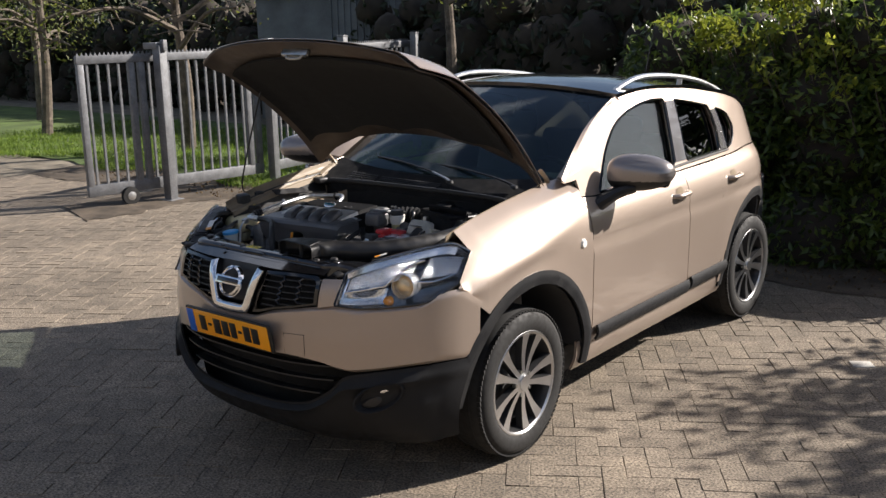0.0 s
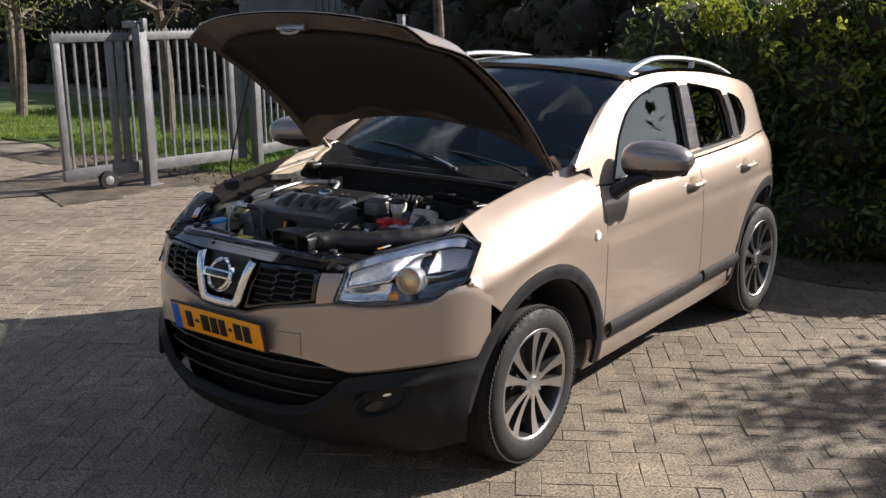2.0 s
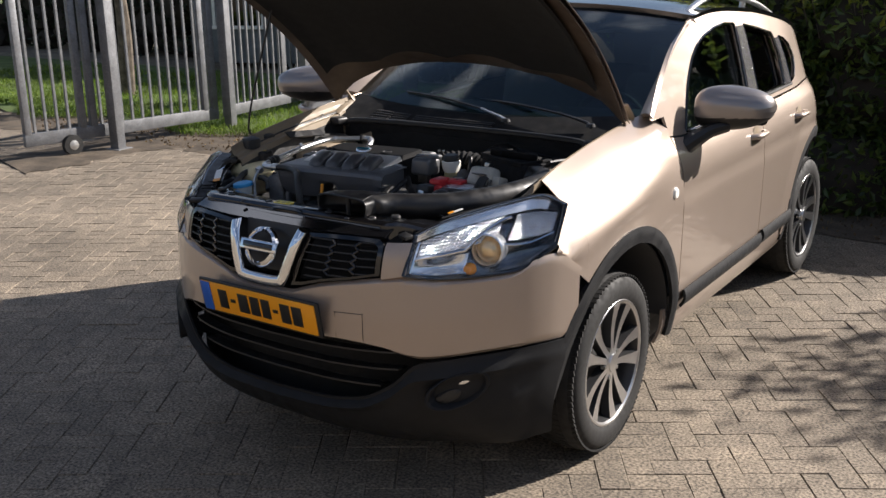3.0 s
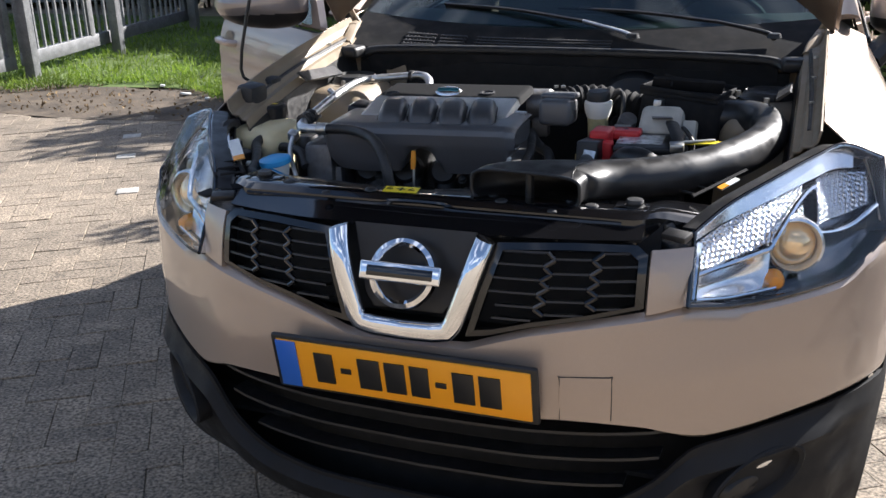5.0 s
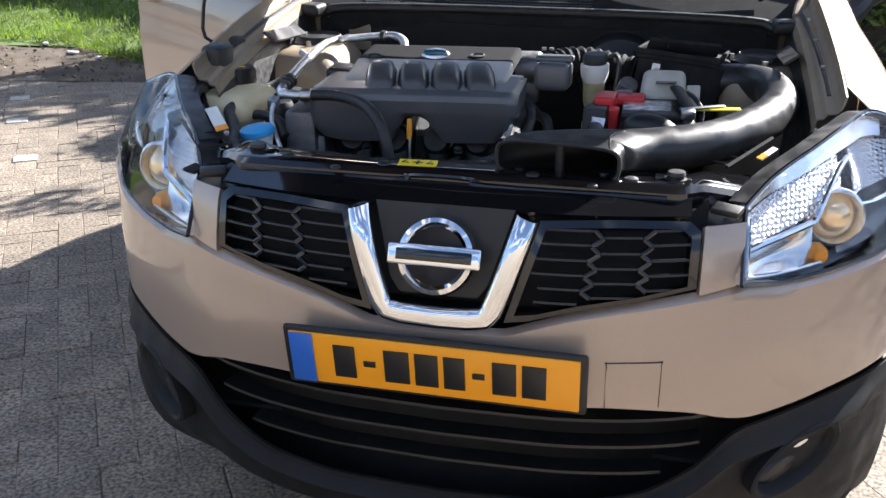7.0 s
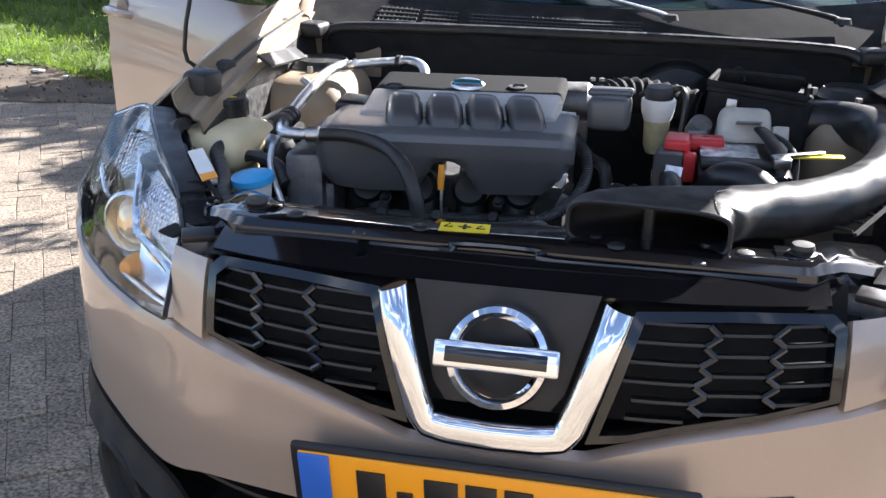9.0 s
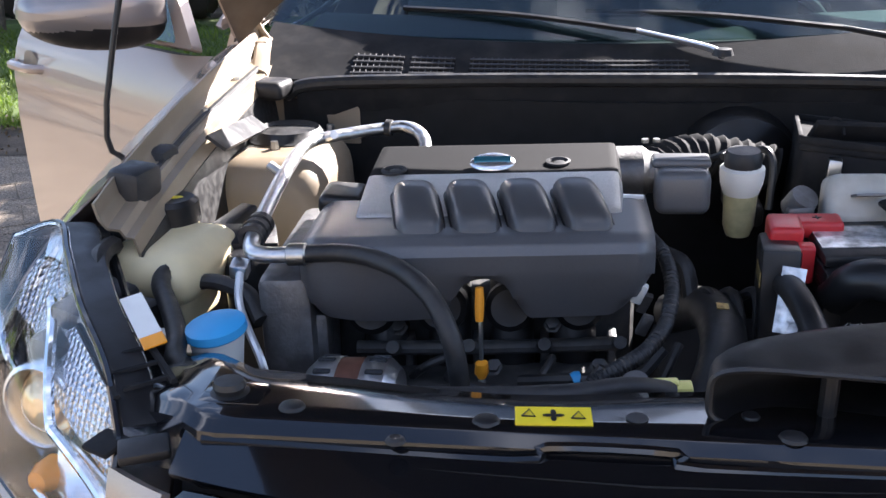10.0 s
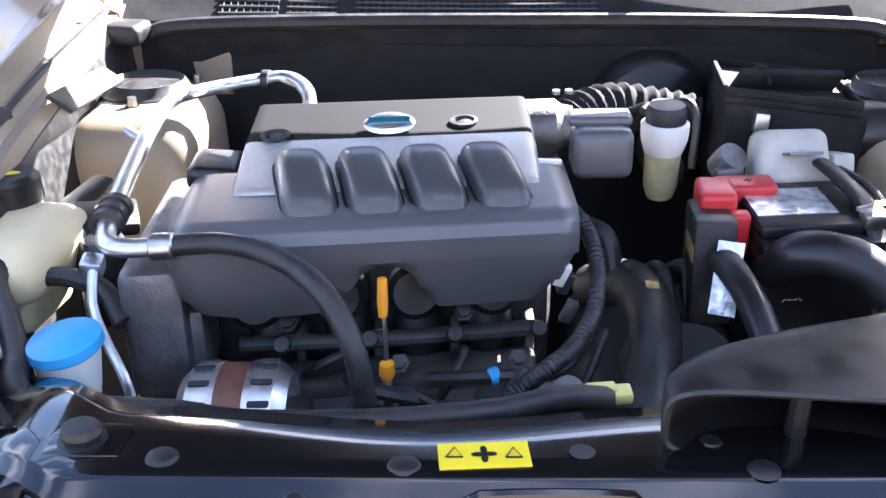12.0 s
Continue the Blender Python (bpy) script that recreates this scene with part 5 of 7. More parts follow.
for k in range(4):
    pd = part("cover_pod", pod(-0.2515 + 0.0712 * k), GLOSSCOV, cover, "smooth raised pod on the cover")
    rim = pod(-0.2515 + 0.0712 * k)
    ring = [v.co.copy() for v in rim.verts if v.is_boundary]
    mid = sum(ring, Vector()) / len(ring)
    ring.sort(key=lambda c: math.atan2(c.y - mid.y, c.x - mid.x))
    rim.free()
    part("pod_seam", tube([c + Vector((0, 0, 0.008)) for c in ring] + [ring[0] + Vector((0, 0, 0.008))], 0.0013, 5, 1), BLACK, pd)
bd = part("cover_badge", lathe([(0.0, 0.006), (0.02, 0.0055), (0.026, 0.003), (0.029, 0.0)], 32, pose(-0.147, 0.722, 1.079, 24) @ Matrix.Diagonal((1.1, 0.66, 1, 1))), SILVER, cover, "small oval chrome badge")
part("badge_bar", box((0.052, 0.010, 0.003), pose(-0.147, 0.7195, 1.0845, 24), 0.001), BLUEBAR, bd)
for x, y in ((-0.284, 0.708), (-0.054, 0.733)):
    c = part("cover_socket", lathe([(0.017, 0.0), (0.018, 0.004), (0.014, 0.005), (0.012, -0.002), (0.0, -0.004)], 24, pose(x, y, 1.0715)), INTERIOR, cover)
    part("socket_plug", lathe([(0.0, 0.004), (0.008, 0.003), (0.009, -0.003)], 16, pose(x + 0.002, y - 0.003, 1.0715)), BLACK, c)
part("cover_lug", box((0.06, 0.07, 0.03), pose(-0.355, 0.70, 1.035, 0, 6, 0), 0.01, 3), BLACK, cover)
part("timing_case", join(box((0.07, 0.26, 0.42), pose(-0.40, 0.66, 0.78), 0.014), box((0.05, 0.10, 0.05), pose(-0.385, 0.63, 0.99), 0.01), box((0.07, 0.07, 0.10), pose(-0.385, 0.58, 0.88), 0.01)), CAST, car, "cast timing case")
part("drive_belt", tube([(-0.435, 0.70, 0.95), (-0.44, 0.62, 0.92), (-0.43, 0.55, 0.80), (-0.42, 0.53, 0.68)], 0.012, 8, 5, flat=0.4), HOSE, car)
part("belt_stripe", tube([(-0.432, 0.655, 0.965), (-0.436, 0.58, 0.93), (-0.426, 0.53, 0.82), (-0.42, 0.515, 0.74)], 0.002, 5, 5), YELLOW, car)

# castings and pipes under the cover
for k in range(4):
    x = -0.30 + 0.092 * k
    part("port_flange", lathe([(0.0, 0.012), (0.026, 0.012), (0.034, 0.004), (0.036, -0.02)], 20, pose(x, 0.59, 0.912, 70, 0, 0)), BLACK, block)
    part("casting_rib", box((0.012, 0.03, 0.13), pose(x + 0.046, 0.60, 0.80), 0.004), CAST, block)
part("fuel_rail", tube([(-0.32, 0.575, 0.862), (-0.15, 0.568, 0.862), (0.03, 0.572, 0.862)], 0.010, 10, 3), DARKCAST, block)
for k in range(4):
    part("rail_boss", lathe([(0.0, 0.01), (0.009, 0.01), (0.011, 0.0)], 10, pose(-0.27 + 0.1 * k, 0.56, 0.868, 50)), DARKCAST, block)
part("sump_casting", join(box((0.38, 0.05, 0.07), pose(-0.12, 0.53, 0.775), 0.014), box((0.10, 0.06, 0.05), pose(0.0, 0.50, 0.80), 0.014), box((0.08, 0.05, 0.06), pose(-0.12, 0.50, 0.79, 0, 0, 14), 0.012)), CAST, block, "grey casting low on the engine")
for p in ([(-0.10, 0.50, 0.85), (-0.03, 0.47, 0.87), (0.04, 0.47, 0.87), (0.08, 0.49, 0.90)], [(-0.13, 0.48, 0.83), (-0.06, 0.43, 0.86), (0.02, 0.42, 0.86), (0.07, 0.40, 0.89)], [(-0.19, 0.50, 0.86), (-0.16, 0.46, 0.87), (-0.10, 0.46, 0.85)]):
    part("engine_hose", tube(p, 0.0085, 8, 6), HOSE, car)
part("hose_band", lathe([(0.0095, -0.006), (0.011, 0.0), (0.0095, 0.006)], 12, pose(-0.03, 0.47, 0.87, 0, 80, 20)), BLUE, car)

# alternator
alt_m = pose(-0.305, 0.465, 0.85, 18, 0, -4) @ Matrix.Diagonal((0.74, 0.80, 0.80, 1))
alt = part("alternator", join(lathe([(0.0, -0.075), (0.052, -0.075), (0.066, -0.06), (0.069, -0.022), (0.069, -0.02)], 28, alt_m @ pose(0, 0, 0, 0, 90, 0)), lathe([(0.069, 0.02), (0.069, 0.022), (0.066, 0.06), (0.05, 0.078), (0.0, 0.078)], 28, alt_m @ pose(0, 0, 0, 0, 90, 0))), ALU, car, "silver alternator with slotted ends")
part("alternator_core", lathe([(0.067, -0.022), (0.067, 0.022)], 28, alt_m @ pose(0, 0, 0, 0, 90, 0)), COPPER, alt)
for s in (-1, 1):
    for k in range(14):
        a = 360 / 14 * k
        part("alternator_slot", box((0.03, 0.009, 0.006), alt_m @ pose(0, 0, 0, a, 0, 0) @ pose(s * 0.043, 0, 0.0675), 0.0025), INTERIOR, alt)
part("alternator_plug", box((0.035, 0.03, 0.03), alt_m @ pose(0.095, -0.02, 0.03), 0.005), BLACK, alt)
for p in ([(-0.245, 0.55, 0.83), (-0.22, 0.53, 0.86), (-0.19, 0.55, 0.86), (-0.18, 0.6, 0.82)], [(-0.20, 0.44, 0.80), (-0.18, 0.47, 0.85), (-0.13, 0.47, 0.86), (-0.06, 0.42, 0.85), (-0.02, 0.40, 0.83)],
          [(-0.24, 0.50, 0.78), (-0.2, 0.46, 0.84), (-0.10, 0.44, 0.85), (0.0, 0.40, 0.86)], [(0.10, 0.50, 0.90), (0.06, 0.44, 0.86), (0.0, 0.40, 0.84)], [(-0.07, 0.56, 0.84), (-0.06, 0.52, 0.87), (-0.08, 0.49, 0.85), (-0.10, 0.5, 0.8)]):
    part("cable", tube(p, 0.006, 8, 6), HOSE, car)

# air-conditioning pipe and hose
pipe = part("coolant_pipe", tube([(-0.262, 0.86, 1.02), (-0.272, 0.93, 1.05), (-0.307, 0.975, 1.058), (-0.35, 0.966, 1.058), (-0.424, 0.925, 1.058), (-0.45, 0.895, 1.057), (-0.456, 0.83, 1.055), (-0.452, 0.725, 1.05), (-0.444, 0.61, 1.042),
                                   (-0.438, 0.548, 1.038), (-0.428, 0.518, 1.036), (-0.405, 0.508, 1.035), (-0.366, 0.508, 1.035)], 0.0105, 12, 6), ALU, car, "bent aluminium air-conditioning pipe")
part("pipe_clamp", lathe([(0.012, -0.012), (0.0145, -0.01), (0.0145, 0.01), (0.012, 0.012)], 20, pose(-0.372, 0.508, 1.035, 0, 90, 0)), STEEL, pipe)
for y, z in ((0.592, 1.041), (0.575, 1.040), (0.558, 1.039)):
    part("pipe_grommet", lathe([(0.010, -0.006), (0.0175, -0.005), (0.0175, 0.005), (0.010, 0.006)], 20, pose(-0.441, y, z, 90, 0, -6)), HOSE, pipe)
part("pipe_clip", lathe([(0.010, -0.006), (0.0145, -0.005), (0.0145, 0.005), (0.010, 0.006)], 18, pose(-0.335, 0.971, 1.058, 90, 0, 80)), HOSE, pipe)
for a, b in (((-0.452, 0.76, 1.05), (-0.478, 0.775, 1.062)), ((-0.43, 0.92, 1.058), (-0.41, 0.898, 1.07))):
    part("pipe_valve", tube([a, b], 0.007, 10, 1), ALU, pipe)
part("coolant_hose", tube([(-0.378, 0.508, 1.035), (-0.31, 0.506, 1.036), (-0.25, 0.473, 1.033), (-0.205, 0.428, 1.02), (-0.178, 0.398, 0.985), (-0.167, 0.388, 0.94), (-0.162, 0.39, 0.86), (-0.162, 0.41, 0.78)], 0.0118, 12, 8), HOSE, car, "thick black rubber hose")
part("thin_pipe", tube([(-0.44, 0.50, 1.02), (-0.435, 0.47, 0.99), (-0.42, 0.45, 0.96), (-0.40, 0.43, 0.92), (-0.39, 0.42, 0.85)], 0.005, 8, 6), ALU, car)
part("pipe_union", box((0.022, 0.02, 0.024), pose(-0.442, 0.505, 1.018, 20, 10, 0), 0.004), ALU, car)

# expansion tank, washer filler and front hose
tank = part("expansion_tank", join(box((0.15, 0.16, 0.08), pose(-0.585, 0.645, 0.965, 0, 0, -12), 0.038, 6), box((0.08, 0.10, 0.06), pose(-0.58, 0.645, 0.905, 0, 0, -12), 0.02, 3), lathe([(0.03, 0), (0.028, 0.02), (0.0, 0.02)], 24, pose(-0.594, 0.703, 0.99))), TANKM, car, "yellowed translucent expansion tank")
part("tank_cap", lathe([(0.0, 0.04), (0.026, 0.04), (0.032, 0.033), (0.033, 0.004), (0.030, 0.0)], 20, pose(-0.594, 0.703, 1.0)), BLACK, tank, "black ribbed tank cap")
part("cap_mark", lathe([(0.0, 0.001), (0.01, 0.0)], 12, pose(-0.594, 0.703, 1.0405) @ Matrix.Diagonal((1.3, 0.6, 1, 1))), YELLOW, tank)
part("front_hose", tube([(-0.548, 0.63, 0.99), (-0.552, 0.60, 0.99), (-0.562, 0.555, 0.98), (-0.525, 0.485, 0.975), (-0.492, 0.42, 0.972), (-0.475, 0.37, 0.97), (-0.445, 0.345, 0.965), (-0.40, 0.345, 0.96), (-0.33, 0.335, 0.957), (-0.27, 0.315, 0.957),
                         (-0.16, 0.302, 0.957), (-0.05, 0.303, 0.957), (0.02, 0.318, 0.955), (0.07, 0.33, 0.94)], 0.0118, 12, 7), HOSE, car, "long black coolant hose")
part("heater_hose", tube([(-0.56, 0.60, 0.93), (-0.52, 0.59, 0.96), (-0.46, 0.565, 0.955), (-0.43, 0.53, 0.93)], 0.011, 10, 6), HOSE, car)
wash = part("washer_filler", lathe([(0.0, -0.16), (0.018, -0.16), (0.019, -0.09), (0.026, -0.05), (0.031, -0.004), (0.031, 0.0)], 28, pose(-0.448, 0.424, 0.978)), WHITEP, car, "white washer filler neck with a blue cap")
part("washer_cap", lathe([(0.0, 0.010), (0.012, 0.0095), (0.026, 0.007), (0.0335, 0.004), (0.0345, -0.006), (0.033, -0.008)], 32, pose(-0.448, 0.424, 0.981, 4, -3)), BLUE, wash, "light blue hinged cap")
part("washer_tab", box((0.05, 0.02, 0.008), pose(-0.50, 0.44, 0.965, 0, 8, 20), 0.003), WHITEP, wash)
part("filter_can", join(lathe([(0.0, 0.03), (0.022, 0.028), (0.03, 0.01), (0.03, -0.08), (0.0, -0.08)], 20, pose(-0.485, 0.655, 0.945)), box((0.08, 0.06, 0.02), pose(-0.495, 0.70, 0.975, 10, 8, 20), 0.006), box((0.03, 0.10, 0.015), pose(-0.535, 0.73, 0.985, 12, 0, -30), 0.004)), BLACK, car, "black engine mount with a bolt")
part("mount_bolt", lathe([(0.0, 0.012), (0.01, 0.012), (0.011, 0.0), (0.017, 0.0)], 6, pose(-0.49, 0.69, 0.985)), STEEL, car)
part("corner_box", join(box((0.08, 0.14, 0.10), pose(-0.60, 0.46, 0.93, 0, 0, -26), 0.014), box((0.05, 0.09, 0.03), pose(-0.60, 0.46, 0.995, 0, 8, -26), 0.008), tube([(-0.63, 0.58, 1.02), (-0.62, 0.52, 1.03), (-0.60, 0.47, 1.02)], 0.014, 8, 4)), BLACK, car, "black junction box beside the headlamp")
part("corner_pillar", join(box((0.055, 0.06, 0.14), pose(-0.64, 0.68, 1.03, 0, 6, -14), 0.014), box((0.07, 0.05, 0.05), pose(-0.65, 0.78, 1.07, 0, 0, -10), 0.014)), HOSE, car)
for s in (-1, 1):
    rack = [tube([(s * (0.445 + 0.02 * k), 0.29 + 0.024 * k, 0.998 + 0.004 * k), (s * (0.485 + 0.02 * k), 0.265 + 0.024 * k, 0.998 + 0.004 * k)], 0.003, 5, 1) for k in range(5)]
    rack += [tube([(s * 0.44, 0.28, 0.998), (s * 0.535, 0.40, 1.016)], 0.004, 5, 1), tube([(s * 0.485, 0.25, 0.998), (s * 0.575, 0.37, 1.016)], 0.004, 5, 1)]
    part("lamp_bracket", join(*rack), MATT, car)
    part("lamp_foot", box((0.036, 0.03, 0.008), pose(s * 0.478, 0.205, 0.977, 6, 0, s * 30), 0.004), MATT, car)

# dipstick
dip = part("dipstick", tube([(-0.148, 0.482, 0.955), (-0.147, 0.475, 0.92), (-0.146, 0.47, 0.80)], 0.0028, 6, 3), STEEL, car, "dipstick with an orange grip")
part("dipstick_grip", tube([(-0.149, 0.478, 0.952), (-0.149, 0.482, 0.97), (-0.149, 0.486, 0.995)], lambda t: 0.0048 + 0.0012 * math.sin(t * 3), 8, 4), ORANGE, dip)
part("dipstick_stop", lathe([(0.0, 0.012), (0.008, 0.008), (0.009, -0.006), (0.005, -0.014)], 14, pose(-0.1465, 0.472, 0.888)), ORANGE, dip)
part("dipstick_tube", tube([(-0.1465, 0.471, 0.87), (-0.146, 0.47, 0.74)], 0.0055, 8, 2), STEEL, dip)
for x, y, z in ((-0.135, 0.52, 0.86), (0.0, 0.50, 0.87), (-0.35, 0.47, 0.83), (-0.26, 0.55, 0.905), (-0.06, 0.55, 0.905)):
    part("block_bolt", lathe([(0.0, 0.008), (0.008, 0.008), (0.008, 0.0), (0.012, 0.0)], 6, pose(x, y, z, 40)), DARKCAST, block)

# throttle, ribbed intake hose, resonator
part("throttle_body", join(lathe([(0.0, -0.03), (0.042, -0.03), (0.042, 0.02), (0.034, 0.03), (0.034, 0.045)], 24, pose(0.055, 0.83, 1.02, 0, 90, 0)), box((0.04, 0.03, 0.05), pose(0.06, 0.80, 0.97), 0.006)), CAST, car, "cast throttle body")
part("intake_bellows", tube([(0.095, 0.84, 1.02), (0.13, 0.87, 1.025), (0.18, 0.895, 1.022), (0.24, 0.90, 1.01), (0.30, 0.89, 1.0)], lambda t: 0.036 + 0.0030 * math.sin(t * 75), 16, 14), MATT, car, "ribbed black intake hose")
res = part("resonator", box((0.078, 0.075, 0.066), pose(0.122, 0.715, 1.036, -6, 0, -4), 0.014, 4), COVERM, car, "black intake resonator box")
part("resonator_lid", box((0.084, 0.05, 0.014), pose(0.122, 0.738, 1.070, -6, 0, -4), 0.006, 3), COVERM, res)
part("breather_hose", tube([(0.06, 0.69, 0.99), (0.09, 0.66, 0.96), (0.12, 0.63, 0.95), (0.13, 0.60, 0.90)], 0.012, 10, 5), HOSE, car)
for z in (0.0, 0.018):
    part("throttle_bolt", lathe([(0.0, 0.006), (0.006, 0.006), (0.006, 0)], 6, pose(0.082 + z, 0.865, 1.058)), STEEL, car)
part("hose_nipple", tube([(0.034, 0.655, 1.045), (0.062, 0.655, 1.043)], 0.006, 8, 1), ALU, car)

# brake fluid reservoir
rs = part("brake_reservoir", lathe([(0.0, -0.10), (0.018, -0.10), (0.023, -0.085), (0.025, -0.03), (0.028, -0.02)], 26, pose(0.212, 0.74, 1.05)), FLUID, car, "brake fluid reservoir with a white collar")
part("reservoir_collar", lathe([(0.026, -0.028), (0.031, -0.012), (0.0325, 0.0), (0.0325, 0.012), (0.026, 0.016)], 26, pose(0.212, 0.74, 1.045)), WHITEP, rs)
part("reservoir_cap", lathe([(0.027, 0.0), (0.028, 0.018), (0.024, 0.026), (0.0, 0.026)], 20, pose(0.212, 0.74, 1.058)), BLACK, rs)
part("brake_unit", join(lathe([(0.0, 0.03), (0.035, 0.03), (0.05, 0.02), (0.10, 0.0), (0.11, -0.05), (0.0, -0.06)], 28, pose(0.26, 0.98, 0.96, 90)), box((0.05, 0.12, 0.04), pose(0.24, 0.86, 0.95), 0.01)), BLACK, car)
for p in ([(0.22, 0.82, 1.03), (0.25, 0.80, 1.065), (0.265, 0.78, 1.05), (0.26, 0.76, 0.98)], [(0.18, 0.83, 1.04), (0.20, 0.80, 1.06), (0.19, 0.78, 1.06)]):
    part("brake_line", tube(p, 0.006, 8, 5), BLACK, car)

# battery and fuse cover
placing[0] = Matrix.Translation((0.022, 0, 0)) @ ENGINE_SEAT
bat = part("battery", join(box((0.15, 0.15, 0.165), pose(0.335, 0.595, 0.905), 0.006), box((0.154, 0.154, 0.012), pose(0.335, 0.595, 0.965), 0.004)), BLACK, car, "black car battery")
part("battery_lid", box((0.146, 0.12, 0.016), pose(0.335, 0.598, 0.996), 0.005), BLACK, bat)
part("battery_foil", box((0.10, 0.07, 0.0012), pose(0.315, 0.60, 1.005), 0.0), FOIL, bat, "crinkled clear film on the lid")
red1 = part("terminal_cover", join(box((0.045, 0.06, 0.035), pose(0.226, 0.612, 1.008, 0, 0, -6), 0.007, 3), box((0.075, 0.04, 0.024), pose(0.272, 0.638, 1.006, 0, 0, -3), 0.006, 3), box((0.03, 0.022, 0.055), pose(0.243, 0.573, 0.98, 0, 0, -6), 0.005, 3)), RED, bat, "red plastic terminal cover")
part("plus_mark", join(box((0.012, 0.002, 0.001), pose(0.275, 0.638, 1.0185), 0), box((0.002, 0.012, 0.001), pose(0.275, 0.638, 1.0187), 0)), INK, red1)
part("fuse_block", box((0.05, 0.09, 0.13), pose(0.212, 0.572, 0.945, -8, 0, -8), 0.006), BLACK, bat)
part("fuse_print", box((0.001, 0.06, 0.02), pose(0.1855, 0.565, 0.97, -8, 0, -8), 0.0), BRASS, bat)
part("battery_label", box((0.030, 0.085, 0.002), pose(0.212, 0.50, 0.962, 68, 0, -24), 0.0), FOIL, bat)
lb = part("recycling_label", box((0.085, 0.001, 0.034), pose(0.325, 0.5165, 0.936), 0.0), INK, bat)
part("bin_symbol", join(tube([(0.293, 0.5175, 0.936), (0.297, 0.5175, 0.916), (0.307, 0.5175, 0.916), (0.311, 0.5175, 0.936), (0.293, 0.5175, 0.936)], 0.0008, 4, 1, sharp=True), tube([(0.29, 0.5175, 0.914), (0.314, 0.5175, 0.937)], 0.0007, 4, 1), tube([(0.314, 0.5175, 0.914), (0.29, 0.5175, 0.937)], 0.0007, 4, 1)), PAPER, lb)
part("loop_symbol", tube([(0.335, 0.5175, 0.92), (0.352, 0.5175, 0.92), (0.3435, 0.5175, 0.936)], 0.001, 4, 1, sharp=True), PAPER, lb)
sleeve = part("cable_sleeve", tube([(0.375, 0.655, 1.03), (0.385, 0.62, 1.025), (0.40, 0.57, 1.01), (0.405, 0.53, 0.98)], 0.016, 10, 6, flat=0.45), HOSE, car, "flat black cable sleeve")
part("earth_strap", tube([(0.40, 0.655, 1.02), (0.415, 0.61, 1.02), (0.43, 0.58, 1.0), (0.425, 0.54, 0.96)], 0.005, 8, 6), HOSE, car)
part("post_clamp", join(box((0.03, 0.025, 0.02), pose(0.40, 0.545, 1.005), 0.004), box((0.10, 0.012, 0.006), pose(0.43, 0.57, 1.012, 0, 0, 20), 0.002)), STEEL, car)
part("battery_strip", box((0.11, 0.018, 0.004), pose(0.455, 0.575, 1.008, 0, 0, 4), 0.001), YELLOW, car, "yellow strip on the battery edge")

# bracket cover, air box and intake duct
mc = part("bracket_cover", join(box((0.105, 0.07, 0.075), pose(0.348, 0.70, 1.018, -24, 0, -2), 0.014, 3, 0.86), box((0.03, 0.06, 0.05), pose(0.412, 0.69, 1.0, -20), 0.004)), GREYCAST, car, "pale grey bracket cover")
part("cover_window", box((0.045, 0.03, 0.004), pose(0.352, 0.662, 1.036, -24) @ pose(0, 0.0, 0.004), 0.001), CAST, mc)
for x in (0.318, 0.378):
    part("cover_rivet", lathe([(0.0, 0.004), (0.008, 0.003), (0.01, 0.0)], 14, pose(x, 0.70, 1.052, -24)), GREYCAST, mc)
part("solenoid", join(lathe([(0.0, 0.012), (0.02, 0.012), (0.022, 0.0), (0.022, -0.02)], 18, pose(0.268, 0.695, 1.02, 30, 20)), box((0.04, 0.012, 0.03), pose(0.262, 0.675, 1.005, 0, 0, 12), 0.004)), CAST, car)
ab = part("air_box", join(box((0.20, 0.22, 0.16), pose(0.395, 0.865, 0.975, -6, 5, -12), 0.014, 3), box((0.19, 0.20, 0.012), pose(0.393, 0.862, 1.055, -6, 5, -12), 0.004)), MATT, car, "black air filter box")
AB = pose(0.393, 0.862, 1.062, -6, 5, -12)
for a, b, w, d in ((0.0, 0.098, 0.19, 0.008), (0.0, -0.098, 0.19, 0.008), (-0.093, 0.0, 0.008, 0.19), (0.093, 0.0, 0.008, 0.19)):
    part("box_rim", box((w, d, 0.012), AB @ pose(a, b, 0.004), 0.003), MATT, ab)
part("box_louvre", box((0.17, 0.012, 0.045), AB @ pose(0.0, -0.03, 0.012, 35, 0, 24), 0.003), MATT, ab)
part("box_slot", box((0.11, 0.035, 0.004), AB @ pose(0.02, 0.01, 0.008, 0, 0, 24), 0.001), CARPET, ab)
part("box_spring", tube([AB @ Vector((-0.06, -0.05, 0.012)), AB @ Vector((-0.05, -0.06, 0.035)), AB @ Vector((-0.035, -0.055, 0.03)), AB @ Vector((-0.03, -0.065, 0.012))], 0.003, 6, 4), MATT, ab)
part("box_clip", box((0.02, 0.03, 0.03), pose(0.33, 0.765, 1.045, -6, 5, -12), 0.003), STEEL, ab)


